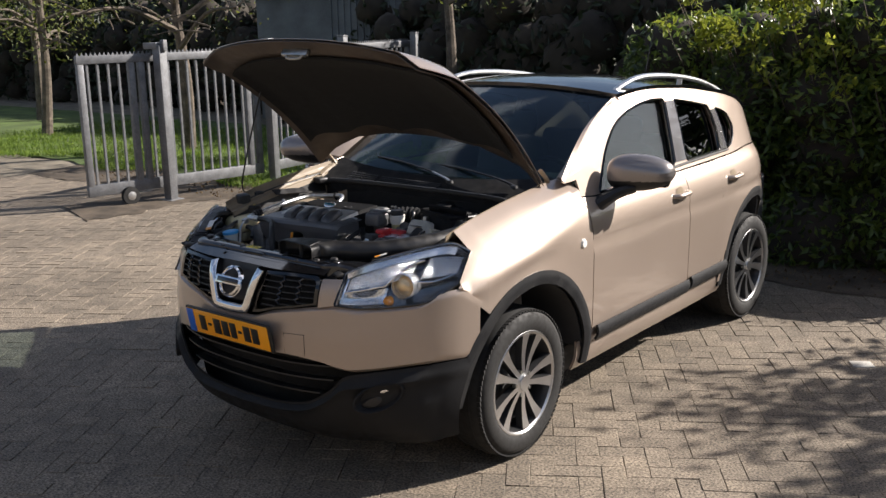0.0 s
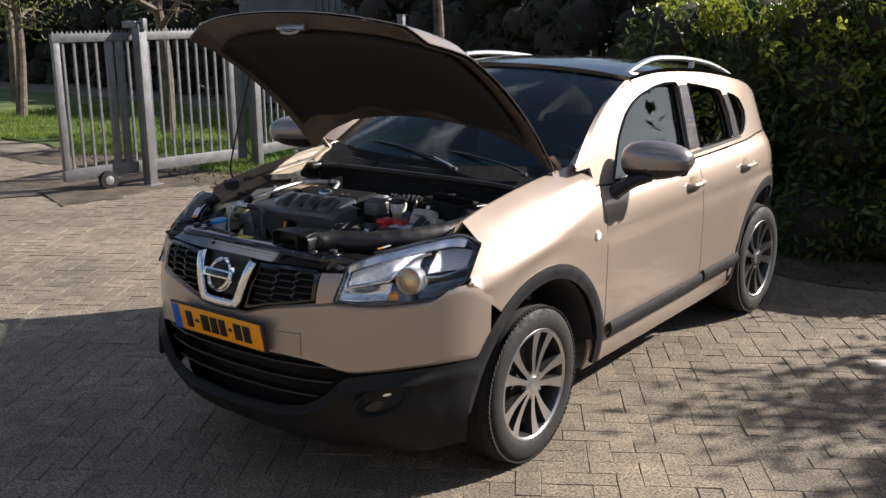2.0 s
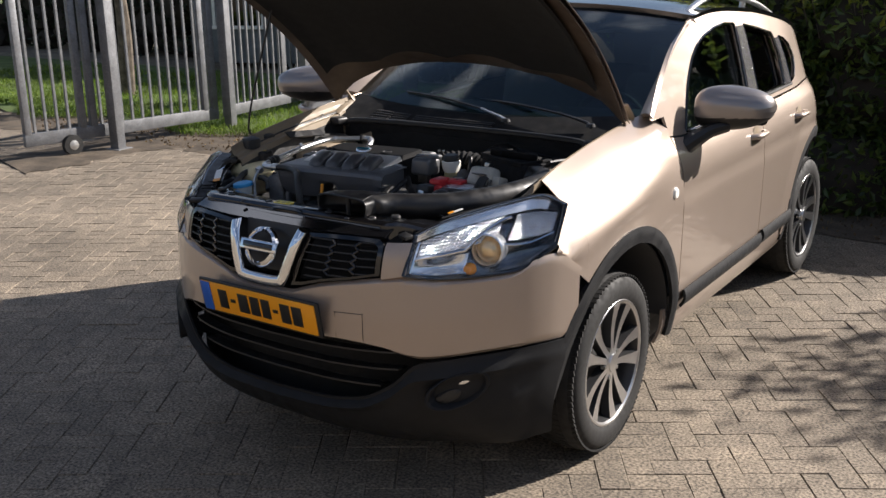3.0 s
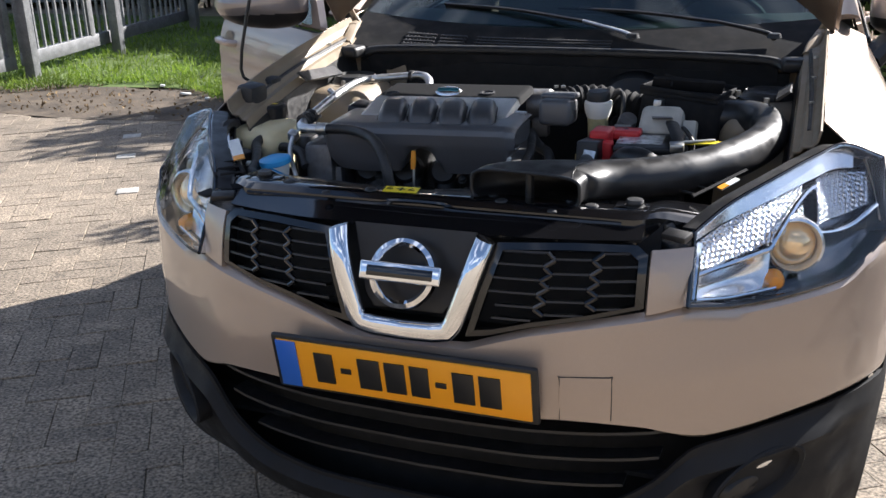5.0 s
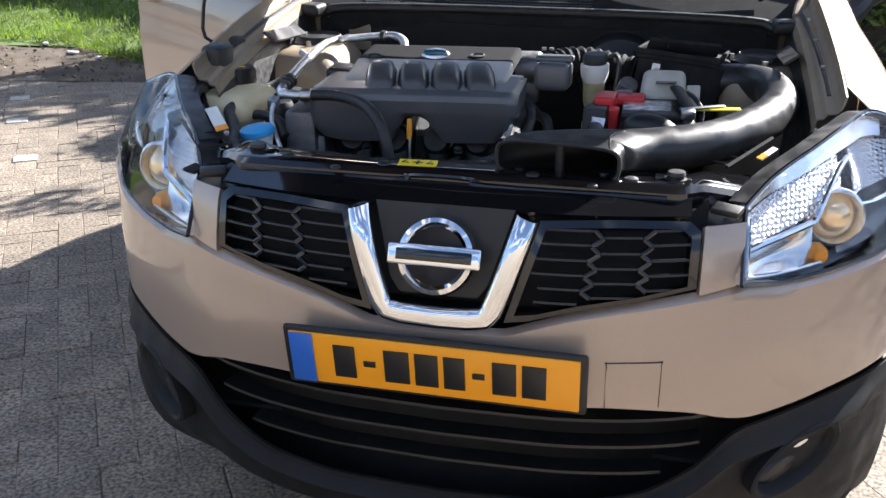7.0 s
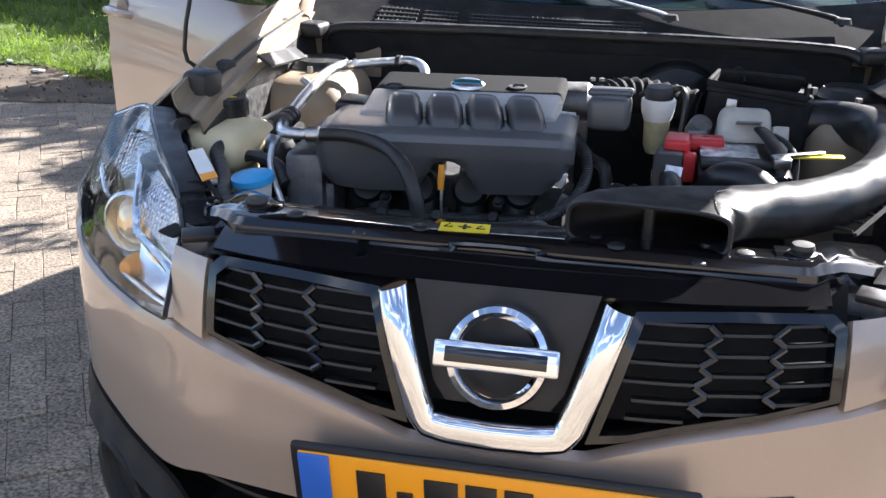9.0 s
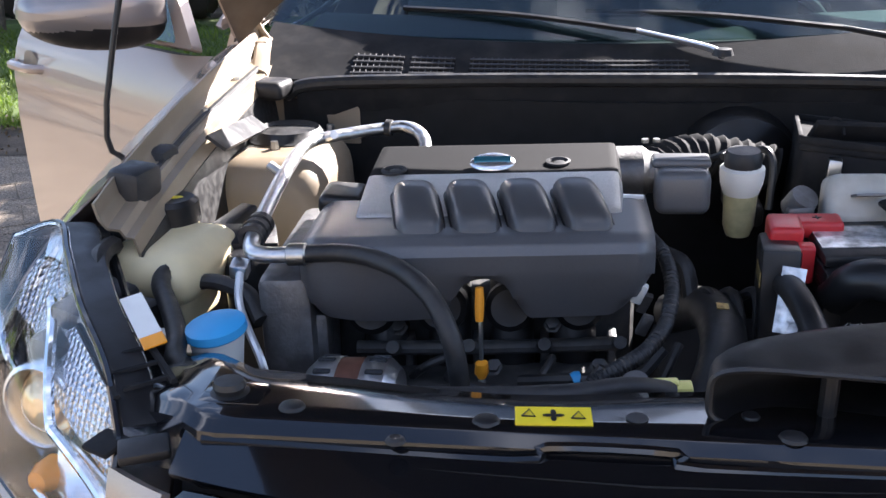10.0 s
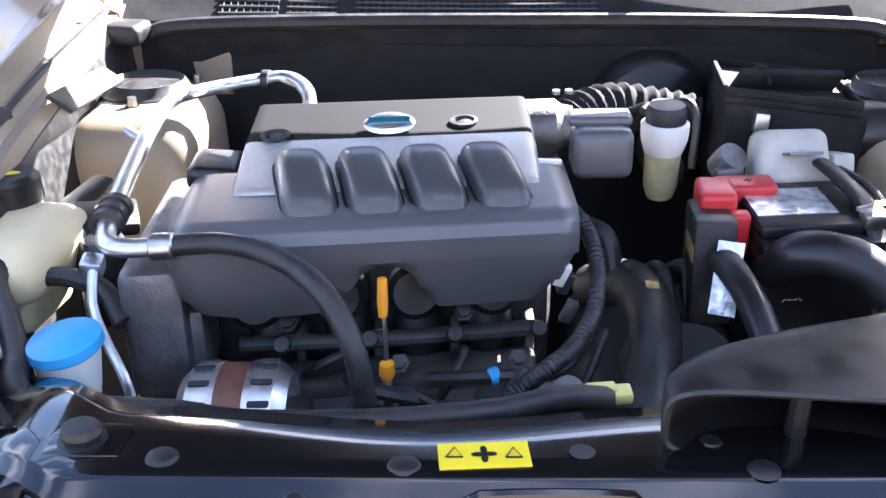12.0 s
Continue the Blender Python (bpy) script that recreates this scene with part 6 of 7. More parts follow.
def duct(u, v):
    a = 2 * math.pi * u
    path = [((0.176, 0.212, 1.022), 0.114, 0.033), ((0.186, 0.255, 1.024), 0.112, 0.034), ((0.235, 0.288, 1.023), 0.086, 0.036), ((0.30, 0.330, 1.016), 0.054, 0.040), ((0.375, 0.372, 1.012), 0.046, 0.043), ((0.460, 0.437, 1.013), 0.043, 0.043),
            ((0.545, 0.55, 1.02), 0.043, 0.043), ((0.602, 0.71, 1.026), 0.043, 0.043), ((0.59, 0.863, 1.028), 0.043, 0.043), ((0.528, 0.938, 1.023), 0.043, 0.043), ((0.444, 0.954, 1.012), 0.043, 0.043), ((0.381, 0.956, 1.008), 0.043, 0.043)]
    m = len(path) - 1
    q = v * m
    i = min(m - 1, int(q))
    t = q - i

    def cat(k):
        g = [path[max(0, min(m, i + d))] for d in (-1, 0, 1, 2)]
        if k == 0:
            A, B, C, D = [Vector(h[0]) for h in g]
        else:
            A, B, C, D = [h[k] for h in g]
        return 0.5 * (2 * B + (C - A) * t + (2 * A - 5 * B + 4 * C - D) * t * t + (3 * B - A - 3 * C + D) * t ** 3)
    c, w, h = cat(0), cat(1), cat(2)
    A, B = Vector(path[i][0]), Vector(path[i + 1][0])
    C = Vector(path[min(m, i + 2)][0])
    d = ((B - A).lerp(C - B if i + 2 <= m else B - A, t)).normalized()
    if v < 0.36:
        d = Vector((0.1, 1, 0)).lerp(d, max(0.0, (v - 0.09) / 0.27)).normalized()
    sd = d.cross(Vector((0, 0, 1))).normalized()
    ex = 0.45 + 0.55 * max(0.0, min(1.0, (v - 0.12) / 0.18))
    ca, sa = math.cos(a), math.sin(a)
    return c + sd * w * math.copysign(abs(ca) ** ex, ca) + Vector((0, 0, 1)) * h * math.copysign(abs(sa) ** ex, sa)


placing[0] = Matrix.Identity(4)
sc = part("intake_duct", solid(grid(duct, 40, 88, True), 0.004), DUCT, car, "black plastic intake scoop and duct")
part("scoop_lip", tube([duct(i / 40, 0) for i in range(41)], 0.0032, 6, 1), DUCT, sc)
part("scoop_post", tube([(0.178, 0.245, 0.995), (0.178, 0.245, 1.055)], 0.009, 10, 1), DUCT, sc)
for x, y in ((0.105, 0.232), (0.262, 0.238)):
    part("scoop_clip", lathe([(0.0, 0.004), (0.008, 0.004), (0.010, 0.0)], 14, pose(x, y, 0.995)), DUCT, sc)
part("duct_seam", tube([duct(0.25 - 0.12 * (1 - i / 20) + 0.0, 0.01 + 0.25 * i / 20) for i in range(21)], 0.0016, 5, 1), DUCT, sc)
placing[0] = ENGINE_SEAT
part("elbow_duct", tube([(0.30, 0.53, 0.95), (0.312, 0.50, 0.985), (0.335, 0.48, 0.998), (0.37, 0.455, 0.995), (0.40, 0.43, 0.97)], 0.026, 14, 6), DUCT, car)
part("drain_tube", tube([(0.232, 0.52, 0.975), (0.236, 0.48, 0.978), (0.243, 0.42, 0.965), (0.25, 0.36, 0.93)], 0.017, 12, 5), DUCT, car)
part("lower_duct", tube([(0.11, 0.66, 0.86), (0.145, 0.60, 0.90), (0.158, 0.53, 0.905), (0.145, 0.45, 0.90), (0.12, 0.38, 0.88), (0.11, 0.33, 0.84)], 0.03, 14, 6), HOSE, car, "wide black rubber duct")
part("duct_mark", box((0.016, 0.012, 0.002), pose(0.158, 0.535, 0.936, 10, 10), 0.0), BRASS, car)
part("loom", tube([(0.072, 0.66, 0.985), (0.088, 0.60, 0.98), (0.092, 0.54, 0.965), (0.078, 0.47, 0.95), (0.05, 0.42, 0.94), (0.012, 0.385, 0.935), (-0.02, 0.37, 0.92), (-0.035, 0.345, 0.89), (-0.03, 0.34, 0.84)], lambda t: 0.0095 + 0.0012 * math.sin(t * 420), 10, 24), HOSE, car, "corrugated black cable loom")
part("loom", tube([(0.0, 0.40, 0.93), (-0.02, 0.39, 0.90), (-0.015, 0.36, 0.86)], 0.008, 8, 8), HOSE, car)
part("silver_coupling", tube([(0.115, 0.43, 0.90), (0.12, 0.405, 0.88), (0.125, 0.39, 0.85)], 0.008, 10, 3), ALU, car)
part("sensor_connector", join(box((0.03, 0.016, 0.014), pose(0.062, 0.335, 0.945), 0.003), box((0.02, 0.02, 0.012), pose(0.082, 0.332, 0.943), 0.003)), PALEYEL, car, "pale yellow sensor connector")
part("sensor_body", lathe([(0.0, 0.01), (0.016, 0.008), (0.018, -0.01)], 16, pose(0.03, 0.335, 0.945, 30)), CAST, car)
for x, y, z in ((0.05, 0.53, 0.96), (0.055, 0.50, 0.93), (0.06, 0.56, 0.93)):
    part("loom_clip", box((0.014, 0.01, 0.03), pose(x, y, z, 10, 20), 0.002), WHITEP if z > 0.95 else CAST, car)
for k in range(3):
    part("rear_cable", tube([(0.13 + 0.03 * k, 0.62, 0.90), (0.15 + 0.03 * k, 0.58, 0.93), (0.17 + 0.02 * k, 0.54, 0.88)], 0.008, 8, 5), HOSE, car)
part("gearbox", join(box((0.28, 0.3, 0.25), pose(0.22, 0.62, 0.68), 0.04), lathe([(0.0, 0.05), (0.06, 0.04), (0.07, -0.05), (0, -0.06)], 18, pose(0.2, 0.52, 0.82, 60))), INTERIOR, car)

placing[0] = Matrix.Identity(4)

# ---- cabin ----
part("dashboard", solid(grid(lambda u, v: Vector(((2 * u - 1) * 0.68, 1.38 + 0.12 * (2 * u - 1) ** 2 + 0.40 * v, 1.13 + 0.05 * math.sin(v * 2.2) - 0.25 * max(0, v - 0.75))), 20, 10), 0.02), INTERIOR, car)
part("cabin_floor", box((1.5, 2.6, 0.05), pose(0, 2.75, 0.33), 0.0), INTERIOR, car)
part("bulkhead", box((1.4, 0.05, 0.7), pose(0, 1.5, 0.72), 0.0), INTERIOR, car)
part("load_floor", box((1.4, 0.9, 0.5), pose(0, 3.75, 0.62), 0.02), INTERIOR, car)
for x in (-0.37, 0.37):
    st = part("front_seat", join(box((0.5, 0.5, 0.18), pose(x, 2.28, 0.62, -8), 0.06, 4), box((0.48, 0.16, 0.62), pose(x, 2.58, 0.93, -14), 0.06, 4)), SEATM, car, "grey cloth front seat")
    part("headrest", box((0.27, 0.10, 0.17), pose(x, 2.68, 1.30, -14), 0.04, 4), SEATM, st)
part("rear_bench", join(box((1.25, 0.5, 0.18), pose(0, 3.05, 0.62, -6), 0.05, 3), box((1.25, 0.16, 0.6), pose(0, 3.35, 0.9, -16), 0.05, 3)), SEATM, car)
part("steering_wheel", join(tube([(0.37 + 0.185 * math.cos(a), 1.88 + 0.06 * math.sin(a) * 0.5, 1.05 + 0.185 * math.sin(a) * 0.93) for a in [2 * math.pi * k / 24 for k in range(25)]], 0.014, 8, 1, False), box((0.14, 0.05, 0.09), pose(0.37, 1.87, 1.05, -20), 0.02)), INTERIOR, car)
part("rear_view_mirror", box((0.24, 0.03, 0.07), pose(0, 1.93, 1.46, -15), 0.012, 3), INTERIOR, car)
part("underbody", box((1.5, 3.4, 0.12), pose(0, 2.4, 0.27), 0.03), INTERIOR, car)

# ---- planting ----
def leaf_material(name, dark, light, through_amount=0.35, rough=0.45):
    m = bpy.data.materials.new(name)
    m.use_nodes = True
    n, l = m.node_tree.nodes, m.node_tree.links
    b = n["Principled BSDF"]
    b.inputs["Roughness"].default_value = rough
    ge = n.new("ShaderNodeNewGeometry")
    ramp = n.new("ShaderNodeValToRGB")
    e = ramp.color_ramp.elements
    e[0].color, e[1].color = (*dark, 1), (*light, 1)
    k = e.new(0.75)
    k.color = tuple(dark[i] * 0.5 + light[i] * 0.5 for i in range(3)) + (1,)
    l.new(ge.outputs["Random Per Island"], ramp.inputs[0])
    t = n.new("ShaderNodeTexNoise")
    t.inputs["Scale"].default_value = 1.3
    l.new(ge.outputs["Position"], t.inputs["Vector"])
    mr = n.new("ShaderNodeMapRange")
    for i, v in enumerate((0.35, 0.65, 0.6, 1.25)):
        mr.inputs[i + 1].default_value = v
    l.new(t.outputs[0], mr.inputs[0])
    mx = n.new("ShaderNodeMix")
    mx.data_type, mx.blend_type = "RGBA", "MULTIPLY"
    mx.inputs[0].default_value = 1.0
    l.new(ramp.outputs[0], mx.inputs[6])
    l.new(mr.outputs[0], mx.inputs[7])
    l.new(mx.outputs[2], b.inputs["Base Color"])
    tr, ms = n.new("ShaderNodeBsdfTranslucent"), n.new("ShaderNodeMixShader")
    l.new(mx.outputs[2], tr.inputs[0])
    ms.inputs[0].default_value = through_amount
    l.new(b.outputs[0], ms.inputs[1])
    l.new(tr.outputs[0], ms.inputs[2])
    l.new(ms.outputs[0], n["Material Output"].inputs[0])
    return m


LAUREL = leaf_material("laurel_leaf", (0.045, 0.08, 0.02), (0.20, 0.27, 0.045), 0.4, 0.35)
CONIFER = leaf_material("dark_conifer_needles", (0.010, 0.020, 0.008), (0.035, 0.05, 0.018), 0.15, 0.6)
YOUNG = leaf_material("young_yellow_green_leaf", (0.16, 0.20, 0.02), (0.34, 0.36, 0.05), 0.5, 0.35)
SPRING = leaf_material("spring_tree_leaf", (0.06, 0.09, 0.015), (0.20, 0.21, 0.04), 0.45, 0.5)
GRASS = leaf_material("grass_blade", (0.09, 0.16, 0.018), (0.24, 0.33, 0.04), 0.45, 0.6)
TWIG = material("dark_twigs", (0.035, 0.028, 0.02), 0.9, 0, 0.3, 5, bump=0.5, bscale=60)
BARK = material("grey_brown_bark", (0.13, 0.105, 0.08), 0.9, 0, 0.35, 8, grain=0.3, gscale=60, bump=0.8, bscale=60)
DEADLEAF = leaf_material("dead_leaf", (0.08, 0.05, 0.025), (0.22, 0.15, 0.07), 0.2, 0.8)


def leaves(points, size, seed, droop=0.3, slim=0.45, fold=0.18):
    """Small folded leaves, one island each, at the given places."""
    r = np.random.RandomState(seed)
    n = len(points)
    p = np.asarray(points)
    d = r.normal(size=(n, 3))
    d[:, 2] -= droop
    d /= np.linalg.norm(d, axis=1)[:, None]
    s = np.cross(d, r.normal(size=(n, 3)))
    s /= np.linalg.norm(s, axis=1)[:, None]
    u = np.cross(d, s)
    L = size * r.uniform(0.6, 1.3, (n, 1))
    W = L * slim
    v = np.stack([p - d * L * 0.5, p - u * W * fold * -1 + s * W * 0.5, p + d * L * 0.5, p + u * W * fold - s * W * 0.5], axis=1).reshape(-1, 3)
    me = bpy.data.meshes.new("leaves")
    i = np.arange(n) * 4
    f = np.stack([i, i + 1, i + 2, i, i + 2, i + 3], axis=1).reshape(-1, 3)
    me.from_pydata(v.tolist(), [], f.tolist())
    return me


def crown(name, pts, size, seed, mat, parent, **kw):
    me = leaves(pts, size, seed, **kw)
    me.materials.append(mat)
    ob = new(name, me)
    ob.parent = parent
    return ob


def lumps(centres, radii, count, seed, shell=0.55):
    """Places near the skins of many lumps."""
    r = np.random.RandomState(seed)
    k = r.choice(len(centres), count, p=np.asarray(radii) ** 2 / np.sum(np.asarray(radii) ** 2))
    d = r.normal(size=(count, 3))
    d /= np.linalg.norm(d, axis=1)[:, None]
    rad = np.asarray(radii)[k][:, None] * (shell + (1 - shell) * r.uniform(0, 1, (count, 1)) ** 0.6) * r.uniform(0.9, 1.12, (count, 1))
    q = np.asarray(centres)[k] + d * rad * np.array([1, 1, 0.85])
    q[:, 2] = np.maximum(q[:, 2], 0.03)
    return q


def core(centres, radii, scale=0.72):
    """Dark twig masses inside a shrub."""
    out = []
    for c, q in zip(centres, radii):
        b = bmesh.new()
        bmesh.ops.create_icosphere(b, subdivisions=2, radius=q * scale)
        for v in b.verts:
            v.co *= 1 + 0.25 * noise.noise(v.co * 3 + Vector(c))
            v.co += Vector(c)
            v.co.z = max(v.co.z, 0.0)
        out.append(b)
    return join(*out)


def hedge(label, line, height, depth, count, size, seed, mat=LAUREL, shoots=False):
    r = random.Random(seed)
    t = thing("hedge", label, "hedge", (line[0][0], line[0][1], 0))
    off = Matrix.Translation((-line[0][0], -line[0][1], 0))
    cs, rs = [], []
    for (x0, y0), (x1, y1) in zip(line, line[1:]):
        n = max(1, int(math.hypot(x1 - x0, y1 - y0) / 0.42))
        for k in range(n):
            for lv in range(int(height / 0.45)):
                a = (k + r.random()) / n
                q = r.uniform(0.34, 0.58)
                z = 0.30 + lv * 0.45 + r.uniform(-0.12, 0.12)
                top = max(0, z - height * 0.7)
                cs.append((x0 + (x1 - x0) * a + r.uniform(-.2, .2) - line[0][0], y0 + (y1 - y0) * a + r.uniform(-depth, depth) * 0.6 + 0.18 * top - line[0][1], min(z, height - 0.3 + r.uniform(0, 0.3))))
                rs.append(q)
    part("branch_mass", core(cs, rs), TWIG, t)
    pts = lumps(cs, rs, count, seed)
    crown("crown", pts, size, seed, mat, t)
    if shoots:
        sc, sr = [], []
        for k in range(46):
            a = r.random()
            sc.append((0.2 + 2.0 * a + 0.2 * (r.random() - 0.5), -0.95 + 0.45 * r.random(), 1.38 + 0.85 * r.random()))
            sr.append(r.uniform(0.05, 0.15))
        crown("young_foliage", lumps(sc, sr, 1300, seed + 1, 0.2), 0.075, seed + 1, YOUNG, t)
        part("shoot_growth", join(*[tube([(c[0], c[1] + 0.35, c[2] - 0.35), (c[0], c[1] + 0.1, c[2] - 0.12), c], 0.004, 5, 2) for c in sc]), BARK, t)["kind"] = "stuff"
    stems = [tube([(c[0] * 1.0, c[1], 0), (c[0] + r.uniform(-.1, .1), c[1] + r.uniform(-.1, .1), 0.5), (c[0] + r.uniform(-.3, .3), c[1] + r.uniform(-.2, .2), min(height, 1.6))], lambda u: 0.025 - 0.015 * u, 6, 3) for c in cs[::9]]
    part("stem_work", join(*stems), BARK, t)["kind"] = "stuff"
    return t


hedge("dense dark green laurel hedge with sunlit yellow-green tips beside the paving", [(-0.8, 5.72), (0.5, 5.6), (1.95, 5.68)], 2.1, 0.45, 26000, 0.085, 11, shoots=True)
hedge("laurel hedge continuing along the yard", [(2.1, 5.85), (3.6, 5.9), (5.2, 5.7), (7.0, 5.0), (8.6, 4.0)], 1.7, 0.4, 12000, 0.10, 12)
hedge("clipped dark green hedge along the yard edge", [(9.0, 3.2), (9.4, 0.5), (9.3, -2.5), (9.0, -5.5)], 2.0, 0.5, 9000, 0.12, 13)


def tree(name, label, x, y, height, trunk_r, lean_to, spread, count, size, seed, mat, low=0.25, bare=False):
    r = random.Random(seed)
    t = thing(name, label, "tree", (x, y, 0))
    top = Vector((lean_to[0], lean_to[1], height * 0.92))
    part("trunk", tube([(0, 0, -0.05), top * 0.3 + Vector((0.05, 0.03, 0)), top * 0.65 + Vector((-0.05, 0.02, 0)), top], lambda u: trunk_r * (1 - 0.85 * u) + 0.012, 10, 5), BARK, t)
    limbs, cs, rs = [], [], []
    for k in range(14 if not bare else 11):
        h = low + (0.95 - low) * (k + 0.5) / 14
        a = k * 2.4 + r.uniform(-0.4, 0.4)
        ln = spread * (1.05 - 0.6 * h) * r.uniform(0.75, 1.15)
        b0 = top * h
        tip = b0 + Vector((math.cos(a) * ln, math.sin(a) * ln, ln * r.uniform(0.1, 0.5)))
        mid = b0.lerp(tip, 0.5) + Vector((0, 0, 0.12 * ln))
        limbs.append(tube([b0, mid, tip], lambda u: trunk_r * 0.38 * (1 - 0.8 * u) + 0.006, 6, 4))
        for j in range(3 if not bare else 6):
            q = b0.lerp(tip, 0.35 + 0.15 * j if not bare else 0.3 + 0.13 * j)
            e = q + Vector((r.uniform(-1, 1), r.uniform(-1, 1), r.uniform(-0.3, 0.7))) * ln * 0.4
            limbs.append(tube([q, q.lerp(e, 0.5) + Vector((0, 0, 0.05)), e], lambda u: 0.014 * (1 - 0.75 * u) + 0.003, 5, 3))
            cs.append(tuple(e))
            rs.append(r.uniform(0.28, 0.6) * spread / 1.7)
        cs.append(tuple(tip))
        rs.append(r.uniform(0.35, 0.65) * spread / 1.7)
    part("limb_work", join(*limbs), BARK, t)["kind"] = "stuff"
    if count:
        crown("crown", lumps(cs, rs, count, seed, 0.3), size, seed, mat, t)
    return t


rt = random.Random(21)
for k in range(-6, 9):
    x = -15.5 + 2.1 * k
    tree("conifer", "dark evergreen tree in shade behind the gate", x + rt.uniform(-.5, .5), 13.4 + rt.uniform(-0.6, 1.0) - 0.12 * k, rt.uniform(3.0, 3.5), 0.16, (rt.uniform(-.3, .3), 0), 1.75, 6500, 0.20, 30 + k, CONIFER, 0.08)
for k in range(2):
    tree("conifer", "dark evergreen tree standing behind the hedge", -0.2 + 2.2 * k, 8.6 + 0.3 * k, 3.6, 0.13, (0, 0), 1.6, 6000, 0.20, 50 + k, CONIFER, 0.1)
# out-of-view trees, added only for the dapples they throw on the paving
for k, (x, y, h) in enumerate(((4.75, 6.2, 3.2), (5.9, 6.2, 3.8), (7.2, 6.0, 4.2))):
    tree("tree", "unseen leafy tree added to cast dappled shade on the yard edge", x, y, h, 0.09, (0.1, 0), 1.4, 2600, 0.13, 60 + k, LAUREL, 0.45)
for k, (x, y, h) in enumerate(((2.9, 10.2, 2.5), (4.3, 10.6, 2.3), (5.8, 10.9, 2.4))):
    tree("tree", "leafy green tree standing beyond the hedge", x, y, h, 0.10, (0.1, 0), 1.7, 4200, 0.15, 80 + k, LAUREL, 0.2)
tree("tree", "thin tree with young yellow-green leaves at the lawn edge", -13.6, 6.9, 4.4, 0.09, (0.2, 0.1), 1.5, 1500, 0.09, 71, SPRING, 0.35)
tree("tree", "thin tree with young yellow-green leaves at the lawn edge", -16.4, 8.4, 4.8, 0.10, (-0.2, 0.1), 1.7, 1700, 0.10, 72, SPRING, 0.35)
tree("bare_tree", "bare branching tree reaching over the gate", -9.6, 7.0, 3.9, 0.11, (0.6, -0.5), 2.4, 500, 0.07, 73, SPRING, 0.42, True)
tree("tree", "slim sunlit trunk among dark trees", -6.2, 9.3, 4.6, 0.10, (0.1, 0), 1.2, 800, 0.08, 74, SPRING, 0.5)
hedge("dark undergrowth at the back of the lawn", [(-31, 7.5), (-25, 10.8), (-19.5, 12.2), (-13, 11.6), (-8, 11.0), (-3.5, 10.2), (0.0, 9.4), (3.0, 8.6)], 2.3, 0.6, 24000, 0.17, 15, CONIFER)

# lawn and earth strip
def verge(x):
    """Where the paving ends and the bare earth begins."""
    return 4.62 + 0.03 * max(-9.0, min(0.0, x))


rl = np.random.RandomState(5)
lawn = part("lawn", grid(lambda u, v: Vector((-22 + 21.6 * u, verge(-22 + 21.6 * u) + 0.75 + 4.9 * v + 0.5 * noise.noise(Vector((u * 18, v * 3, 0))) * (1 - v) + 0.25 * u, 0.012 + 0.02 * noise.noise(Vector((u * 40, v * 14, 1))))), 120, 40), LAWN_EARTH)
tagged(lawn, "rough green lawn behind the gate, partly sunlit", "lawn", kind="structure")
gx_ = rl.uniform(-14.5, -2.2, 26000)
gy_ = 5.5 + 0.03 * np.clip(gx_, -9.0, 0.0) + 4.2 * rl.uniform(0, 1, 26000) ** 1.6 + 0.3 * np.sin(gx_ * 2.3)
me = leaves(np.stack([gx_, gy_, np.full(26000, 0.05)], 1), 0.11, 8, -1.6, 0.10)
me.materials.append(GRASS)
gr = new("grass", me)
tagged(gr, "long green grass blades on the lawn", "grass", kind="stuff")
strip_e = part("earth_strip", grid(lambda u, v: Vector((-9.6 + 17 * u, verge(-9.6 + 17 * u) - 0.05 + 1.1 * v + 0.25 * noise.noise(Vector((u * 12, v, 4))), 0.004 + 0.012 * v + 0.014 * noise.noise(Vector((u * 60, v * 6, 2))))), 160, 14), SOIL)
tagged(strip_e, "bare brown earth with leaf litter along the hedge", "earth", kind="structure")
# dark brown sheet with an uneven edge along the foot of the gate
gate_g = part("gate_ground_strip", grid(lambda u, v: Vector((-6.75 + 0.95 * u + 0.22 * u * noise.noise(Vector((v * 9, 0, 7))), 3.15 + 1.75 * v - 0.3 * u * (1 - v), 0.004 + 0.012 * (1 - u) + 0.008 * noise.noise(Vector((u * 6, v * 12, 3))))), 16, 40), SOIL)
tagged(gate_g, "dark brown strip of ground along the foot of the gate", "earth", kind="structure")
lx = rl.uniform(-8.5, 6.0, 2600)
me = leaves(np.stack([lx, rl.uniform(4.45, 5.5, 2600), np.full(2600, 0.03)], 1), 0.032, 9, 0.0, 0.6)
me.materials.append(DEADLEAF)
tagged(new("leaf_litter", me), "scattered dead brown leaves on the earth", "leaves", kind="stuff")
for x, y, s in ((-4.20, 5.33, 0.10), (-4.62, 5.60, 0.07), (-4.75, 5.9, 0.06), (-3.9, 5.2, 0.05)):
    lit = part("litter", box((s, s * 0.6, 0.02), pose(x, y, 0.022, 8, 6, x * 50), 0.007, 2), PAPER)
    tagged(lit, "small piece of white litter lying on the earth", "litter", "litter on the ground")

# ---- sliding gate ----
GA, GP, GB, GC = Vector((-6.40, 3.25, 0)), Vector((-6.14, 4.13, 0)), Vector((-6.12, 5.50, 0)), Vector((-6.58, 8.90, 0))
bars = bpy.data.meshes.new("bar")
bb = box((0.026, 0.026, 1.31), None, 0.003, 1)
bb.to_mesh(bars)
bb.free()
bars.materials.append(GALV)


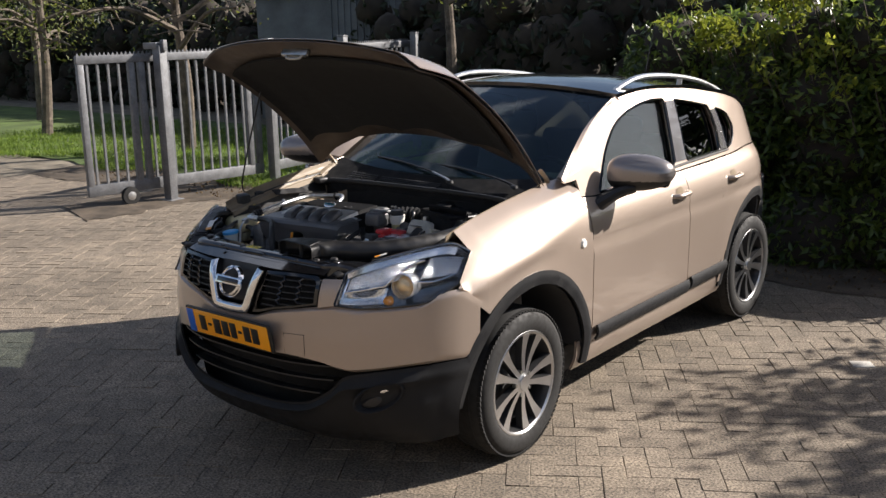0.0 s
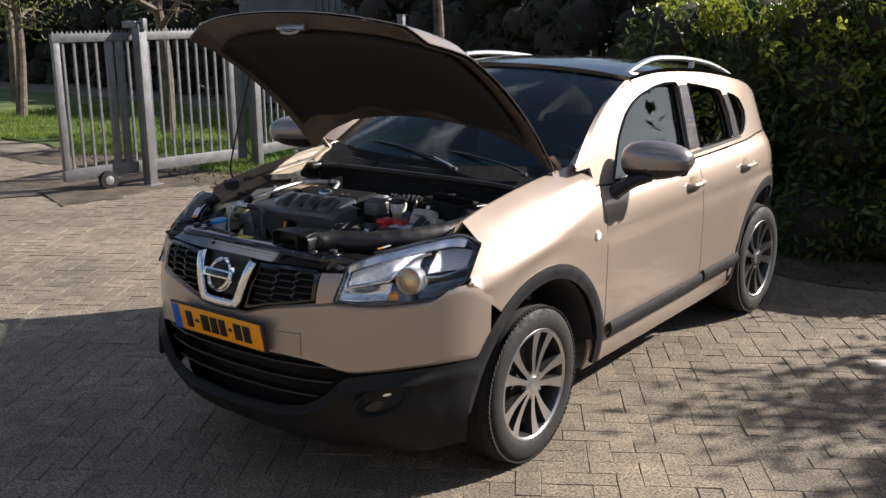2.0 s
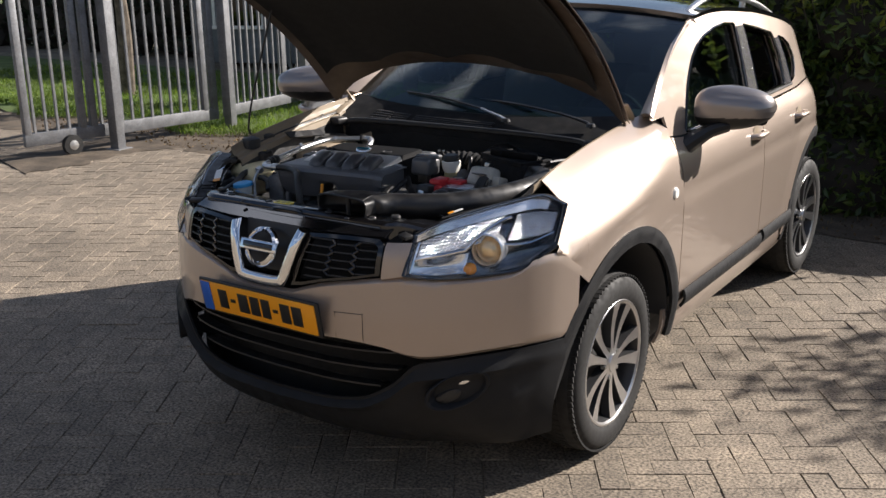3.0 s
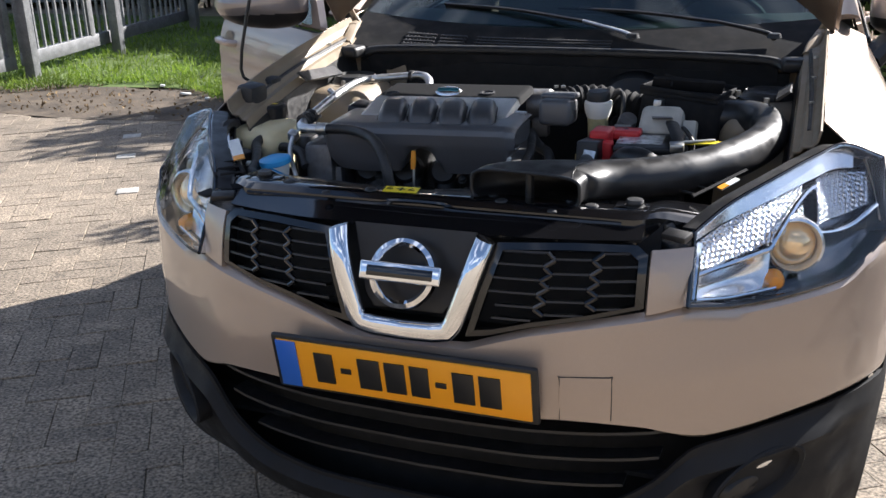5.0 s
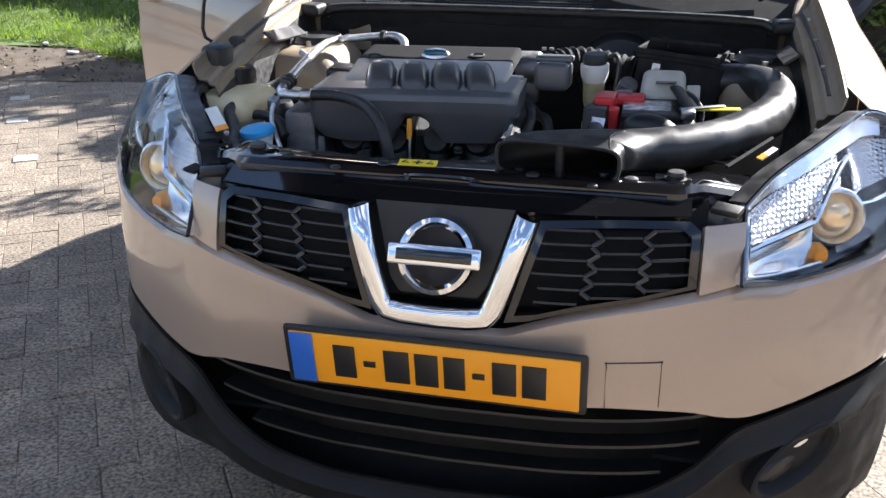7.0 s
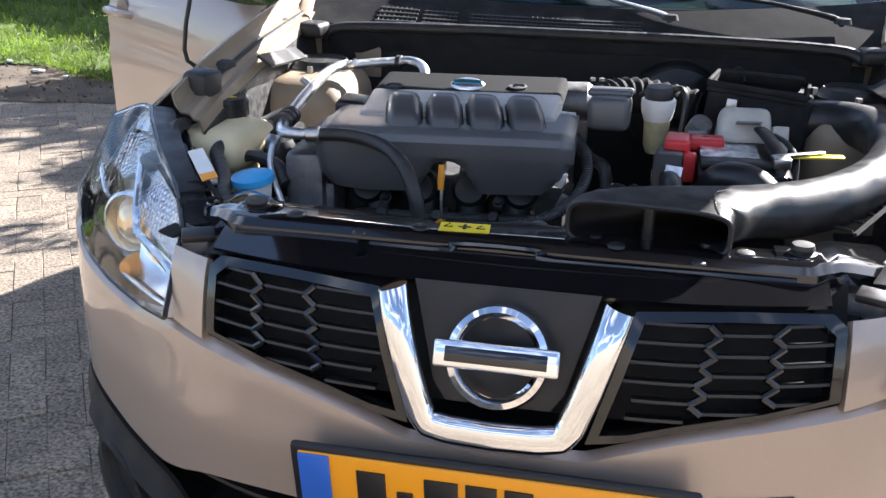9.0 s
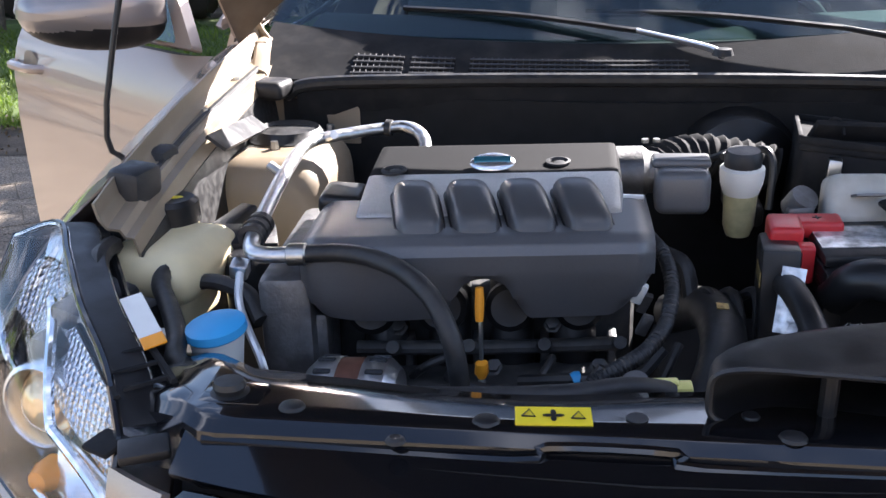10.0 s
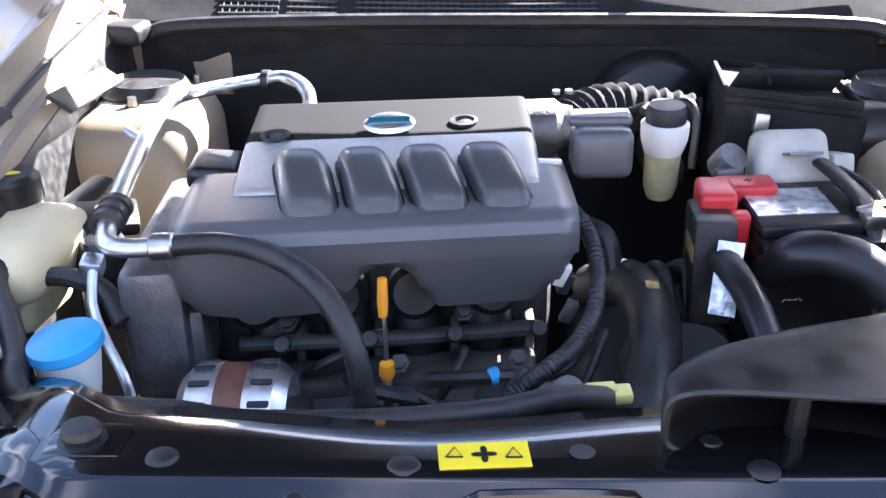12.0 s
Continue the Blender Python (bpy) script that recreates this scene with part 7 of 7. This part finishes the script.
def barred_panel(owner, a, b, stiles, step):
    """A panel of upright bars between two rails under a toothed strip, from a to b; gives a function along it."""
    run = (b - a).normalized()
    side = Vector((-run.y, run.x, 0))
    turn = pose(0, 0, 0, 0, 0, math.degrees(math.atan2(run.y, run.x)))
    length = (b - a).length
    base = owner.matrix_basis.translation

    def along(d, z, off=0.0):
        q = a + run * d + side * off - base
        return Matrix.Translation((q.x, q.y, z)) @ turn
    for z, h, nm in ((1.60, 0.085, "top_rail"), (0.195, 0.125, "bottom_rail")):
        part(nm, box((length, 0.06, h), along(length / 2, z), 0.006), GALV, owner)
    for d in stiles:
        part("stile", box((0.07, 0.064, 1.31), along(d % length, 0.90), 0.006), GALV, owner)
    n = int(length / step)
    for k in range(1, n):
        o = new("bar", bars)
        o.matrix_basis = along(k * length / n, 0.90)
        o.parent = owner
    teeth = []
    for k in range(int(length / 0.05)):
        b3 = bmesh.new()
        vs = [b3.verts.new(v) for v in ((-0.02, -0.003, 0), (0.02, -0.003, 0), (0, -0.003, 0.035), (-0.02, 0.003, 0), (0.02, 0.003, 0), (0, 0.003, 0.035))]
        for f in ((0, 1, 2), (5, 4, 3), (0, 3, 4, 1), (1, 4, 5, 2), (2, 5, 3, 0)):
            b3.faces.new([vs[i] for i in f])
        b3.transform(along(0.03 + 0.05 * k, 1.642))
        teeth.append(b3)
    part("tooth_strip", join(*teeth), GALV, owner, smooth=False)
    return along


gate = thing("sliding_gate", "galvanised steel sliding gate with upright bars and a toothed top rail", "gate", GP)
on_gate = barred_panel(gate, GA, GB, (0.04, 0.62, 0.74, -0.16, -0.04), 0.118)
wheel_at = on_gate(0.46, 0.10, -0.06) @ pose(0, 0, 0, 90)
whl = part("gate_wheel", lathe([(0.0, -0.03), (0.055, -0.03), (0.10, -0.028), (0.10, 0.028), (0.055, 0.03), (0.0, 0.035)], 24, wheel_at), RUBBER, gate)
part("wheel_hub", lathe([(0.0, 0.04), (0.02, 0.038), (0.05, 0.033), (0.05, 0.03)], 10, wheel_at), ALU, whl)
fence = thing("barred_fence", "galvanised steel fence of upright bars beyond the gate, in shade", "fence", GB)
barred_panel(fence, GB + Vector((-0.03, 0.14, 0)), GC, (0.04, 1.15, 2.30, -0.04), 0.118)
post = thing("gate_post", "galvanised square gate post with a guide bracket on top", "post", GP)
part("shaft", box((0.11, 0.11, 1.74), pose(0, 0, 0.86, 0, 0, 8), 0.006), GALV, post)
part("guide_bracket", join(box((0.20, 0.16, 0.07), pose(-0.08, 0.0, 1.725, 0, 0, 8), 0.006), box((0.05, 0.06, 0.12), pose(0.06, 0.02, 1.73, 0, 0, 8), 0.006)), GALV, post)
part("foot_plate", box((0.2, 0.2, 0.012), pose(0, 0, 0.006, 0, 0, 8), 0.003), GALV, post)
for y, dx in ((5.60, 0.10), (7.1, -0.10), (8.85, -0.32)):
    p2 = thing("fence_post", "grey steel fence post beside the barred panels", "post", (-6.12 + dx, y, 0), "posts along the fence")
    part("shaft", box((0.10, 0.10, 1.75), pose(0, 0, 0.873, 0, 0, 8), 0.005), GALV, p2)
    part("post_cap", box((0.11, 0.11, 0.02), pose(0, 0, 1.757, 0, 0, 8), 0.004), GALV, p2)

# ---- low grey outbuilding behind the trees ----
WALLP = material("weathered_grey_render", (0.13, 0.145, 0.155), 0.85, 0, 0.2, 2, grain=0.2, gscale=80, bump=0.3, bscale=60)
hut = thing("outbuilding", "low grey outbuilding with a white-framed window behind the gate", "building", (-11.6, 10.4, 0))
part("wall", box((3.4, 2.4, 2.4), pose(1.2, 1.6, 1.3, 0, 0, 18), 0.02), WALLP, hut)
part("roof", box((3.6, 2.6, 0.14), pose(1.2, 1.6, 2.46, 0, 0, 18), 0.03), CLAD, hut)
wm = pose(1.2, 1.6, 0, 0, 0, 18) @ pose(-0.9, -1.215, 1.15)
wd = part("window", box((1.0, 0.03, 0.8), wm, 0.004), DARKGLASS, hut)
for dx in (-0.48, -0.16, 0.16, 0.48):
    part("window_bar", box((0.06, 0.05, 0.86), wm @ pose(dx, -0.01, 0), 0.006), PAPER, wd)
for dz in (-0.42, 0.42):
    part("window_bar", box((1.06, 0.05, 0.06), wm @ pose(0, -0.012, dz), 0.006), PAPER, wd)
for k in range(14):
    part("cladding_strip", box((0.03, 0.03, 2.3), pose(1.2, 1.6, 0, 0, 0, 18) @ pose(-0.1 + 0.13 * k, -1.21, 1.2), 0.006), WALLP, hut)

# pale square pavers set among the bricks
PALE = material("pale_concrete_paver", (0.42, 0.40, 0.36), 0.85, 0, 0.12, 20, grain=0.25, gscale=200, bump=0.3, bscale=200)
for x, y in ((-3.43, 3.51), (-2.92, 2.85), (-3.75, 4.0), (1.75, 3.05)):
    pp = part("pale_paver", box((0.12, 0.10, 0.03), Matrix.Translation((x, y, -0.009)) @ Matrix.Rotation(PAVE_TURN, 4, "Z"), 0.003), PALE)
    tagged(pp, "small pale concrete marker paver set in the brick paving", "paver", "pale marker pavers")

# ---- unseen wall added behind the viewer, dimming what the car's front reflects ----
YARDW = material("unseen_brown_wall", (0.16, 0.14, 0.115), 0.8, 0, 0.06, 0.8, grain=0.08, gscale=60, bump=0.2, bscale=80)
yw = part("wall_south", box((26.0, 0.25, 4.2), pose(-1.0, -9.5, 2.1), 0.02), YARDW)
tagged(yw, "unseen brown wall added behind the viewer to dim the car's front", "wall", kind="structure")
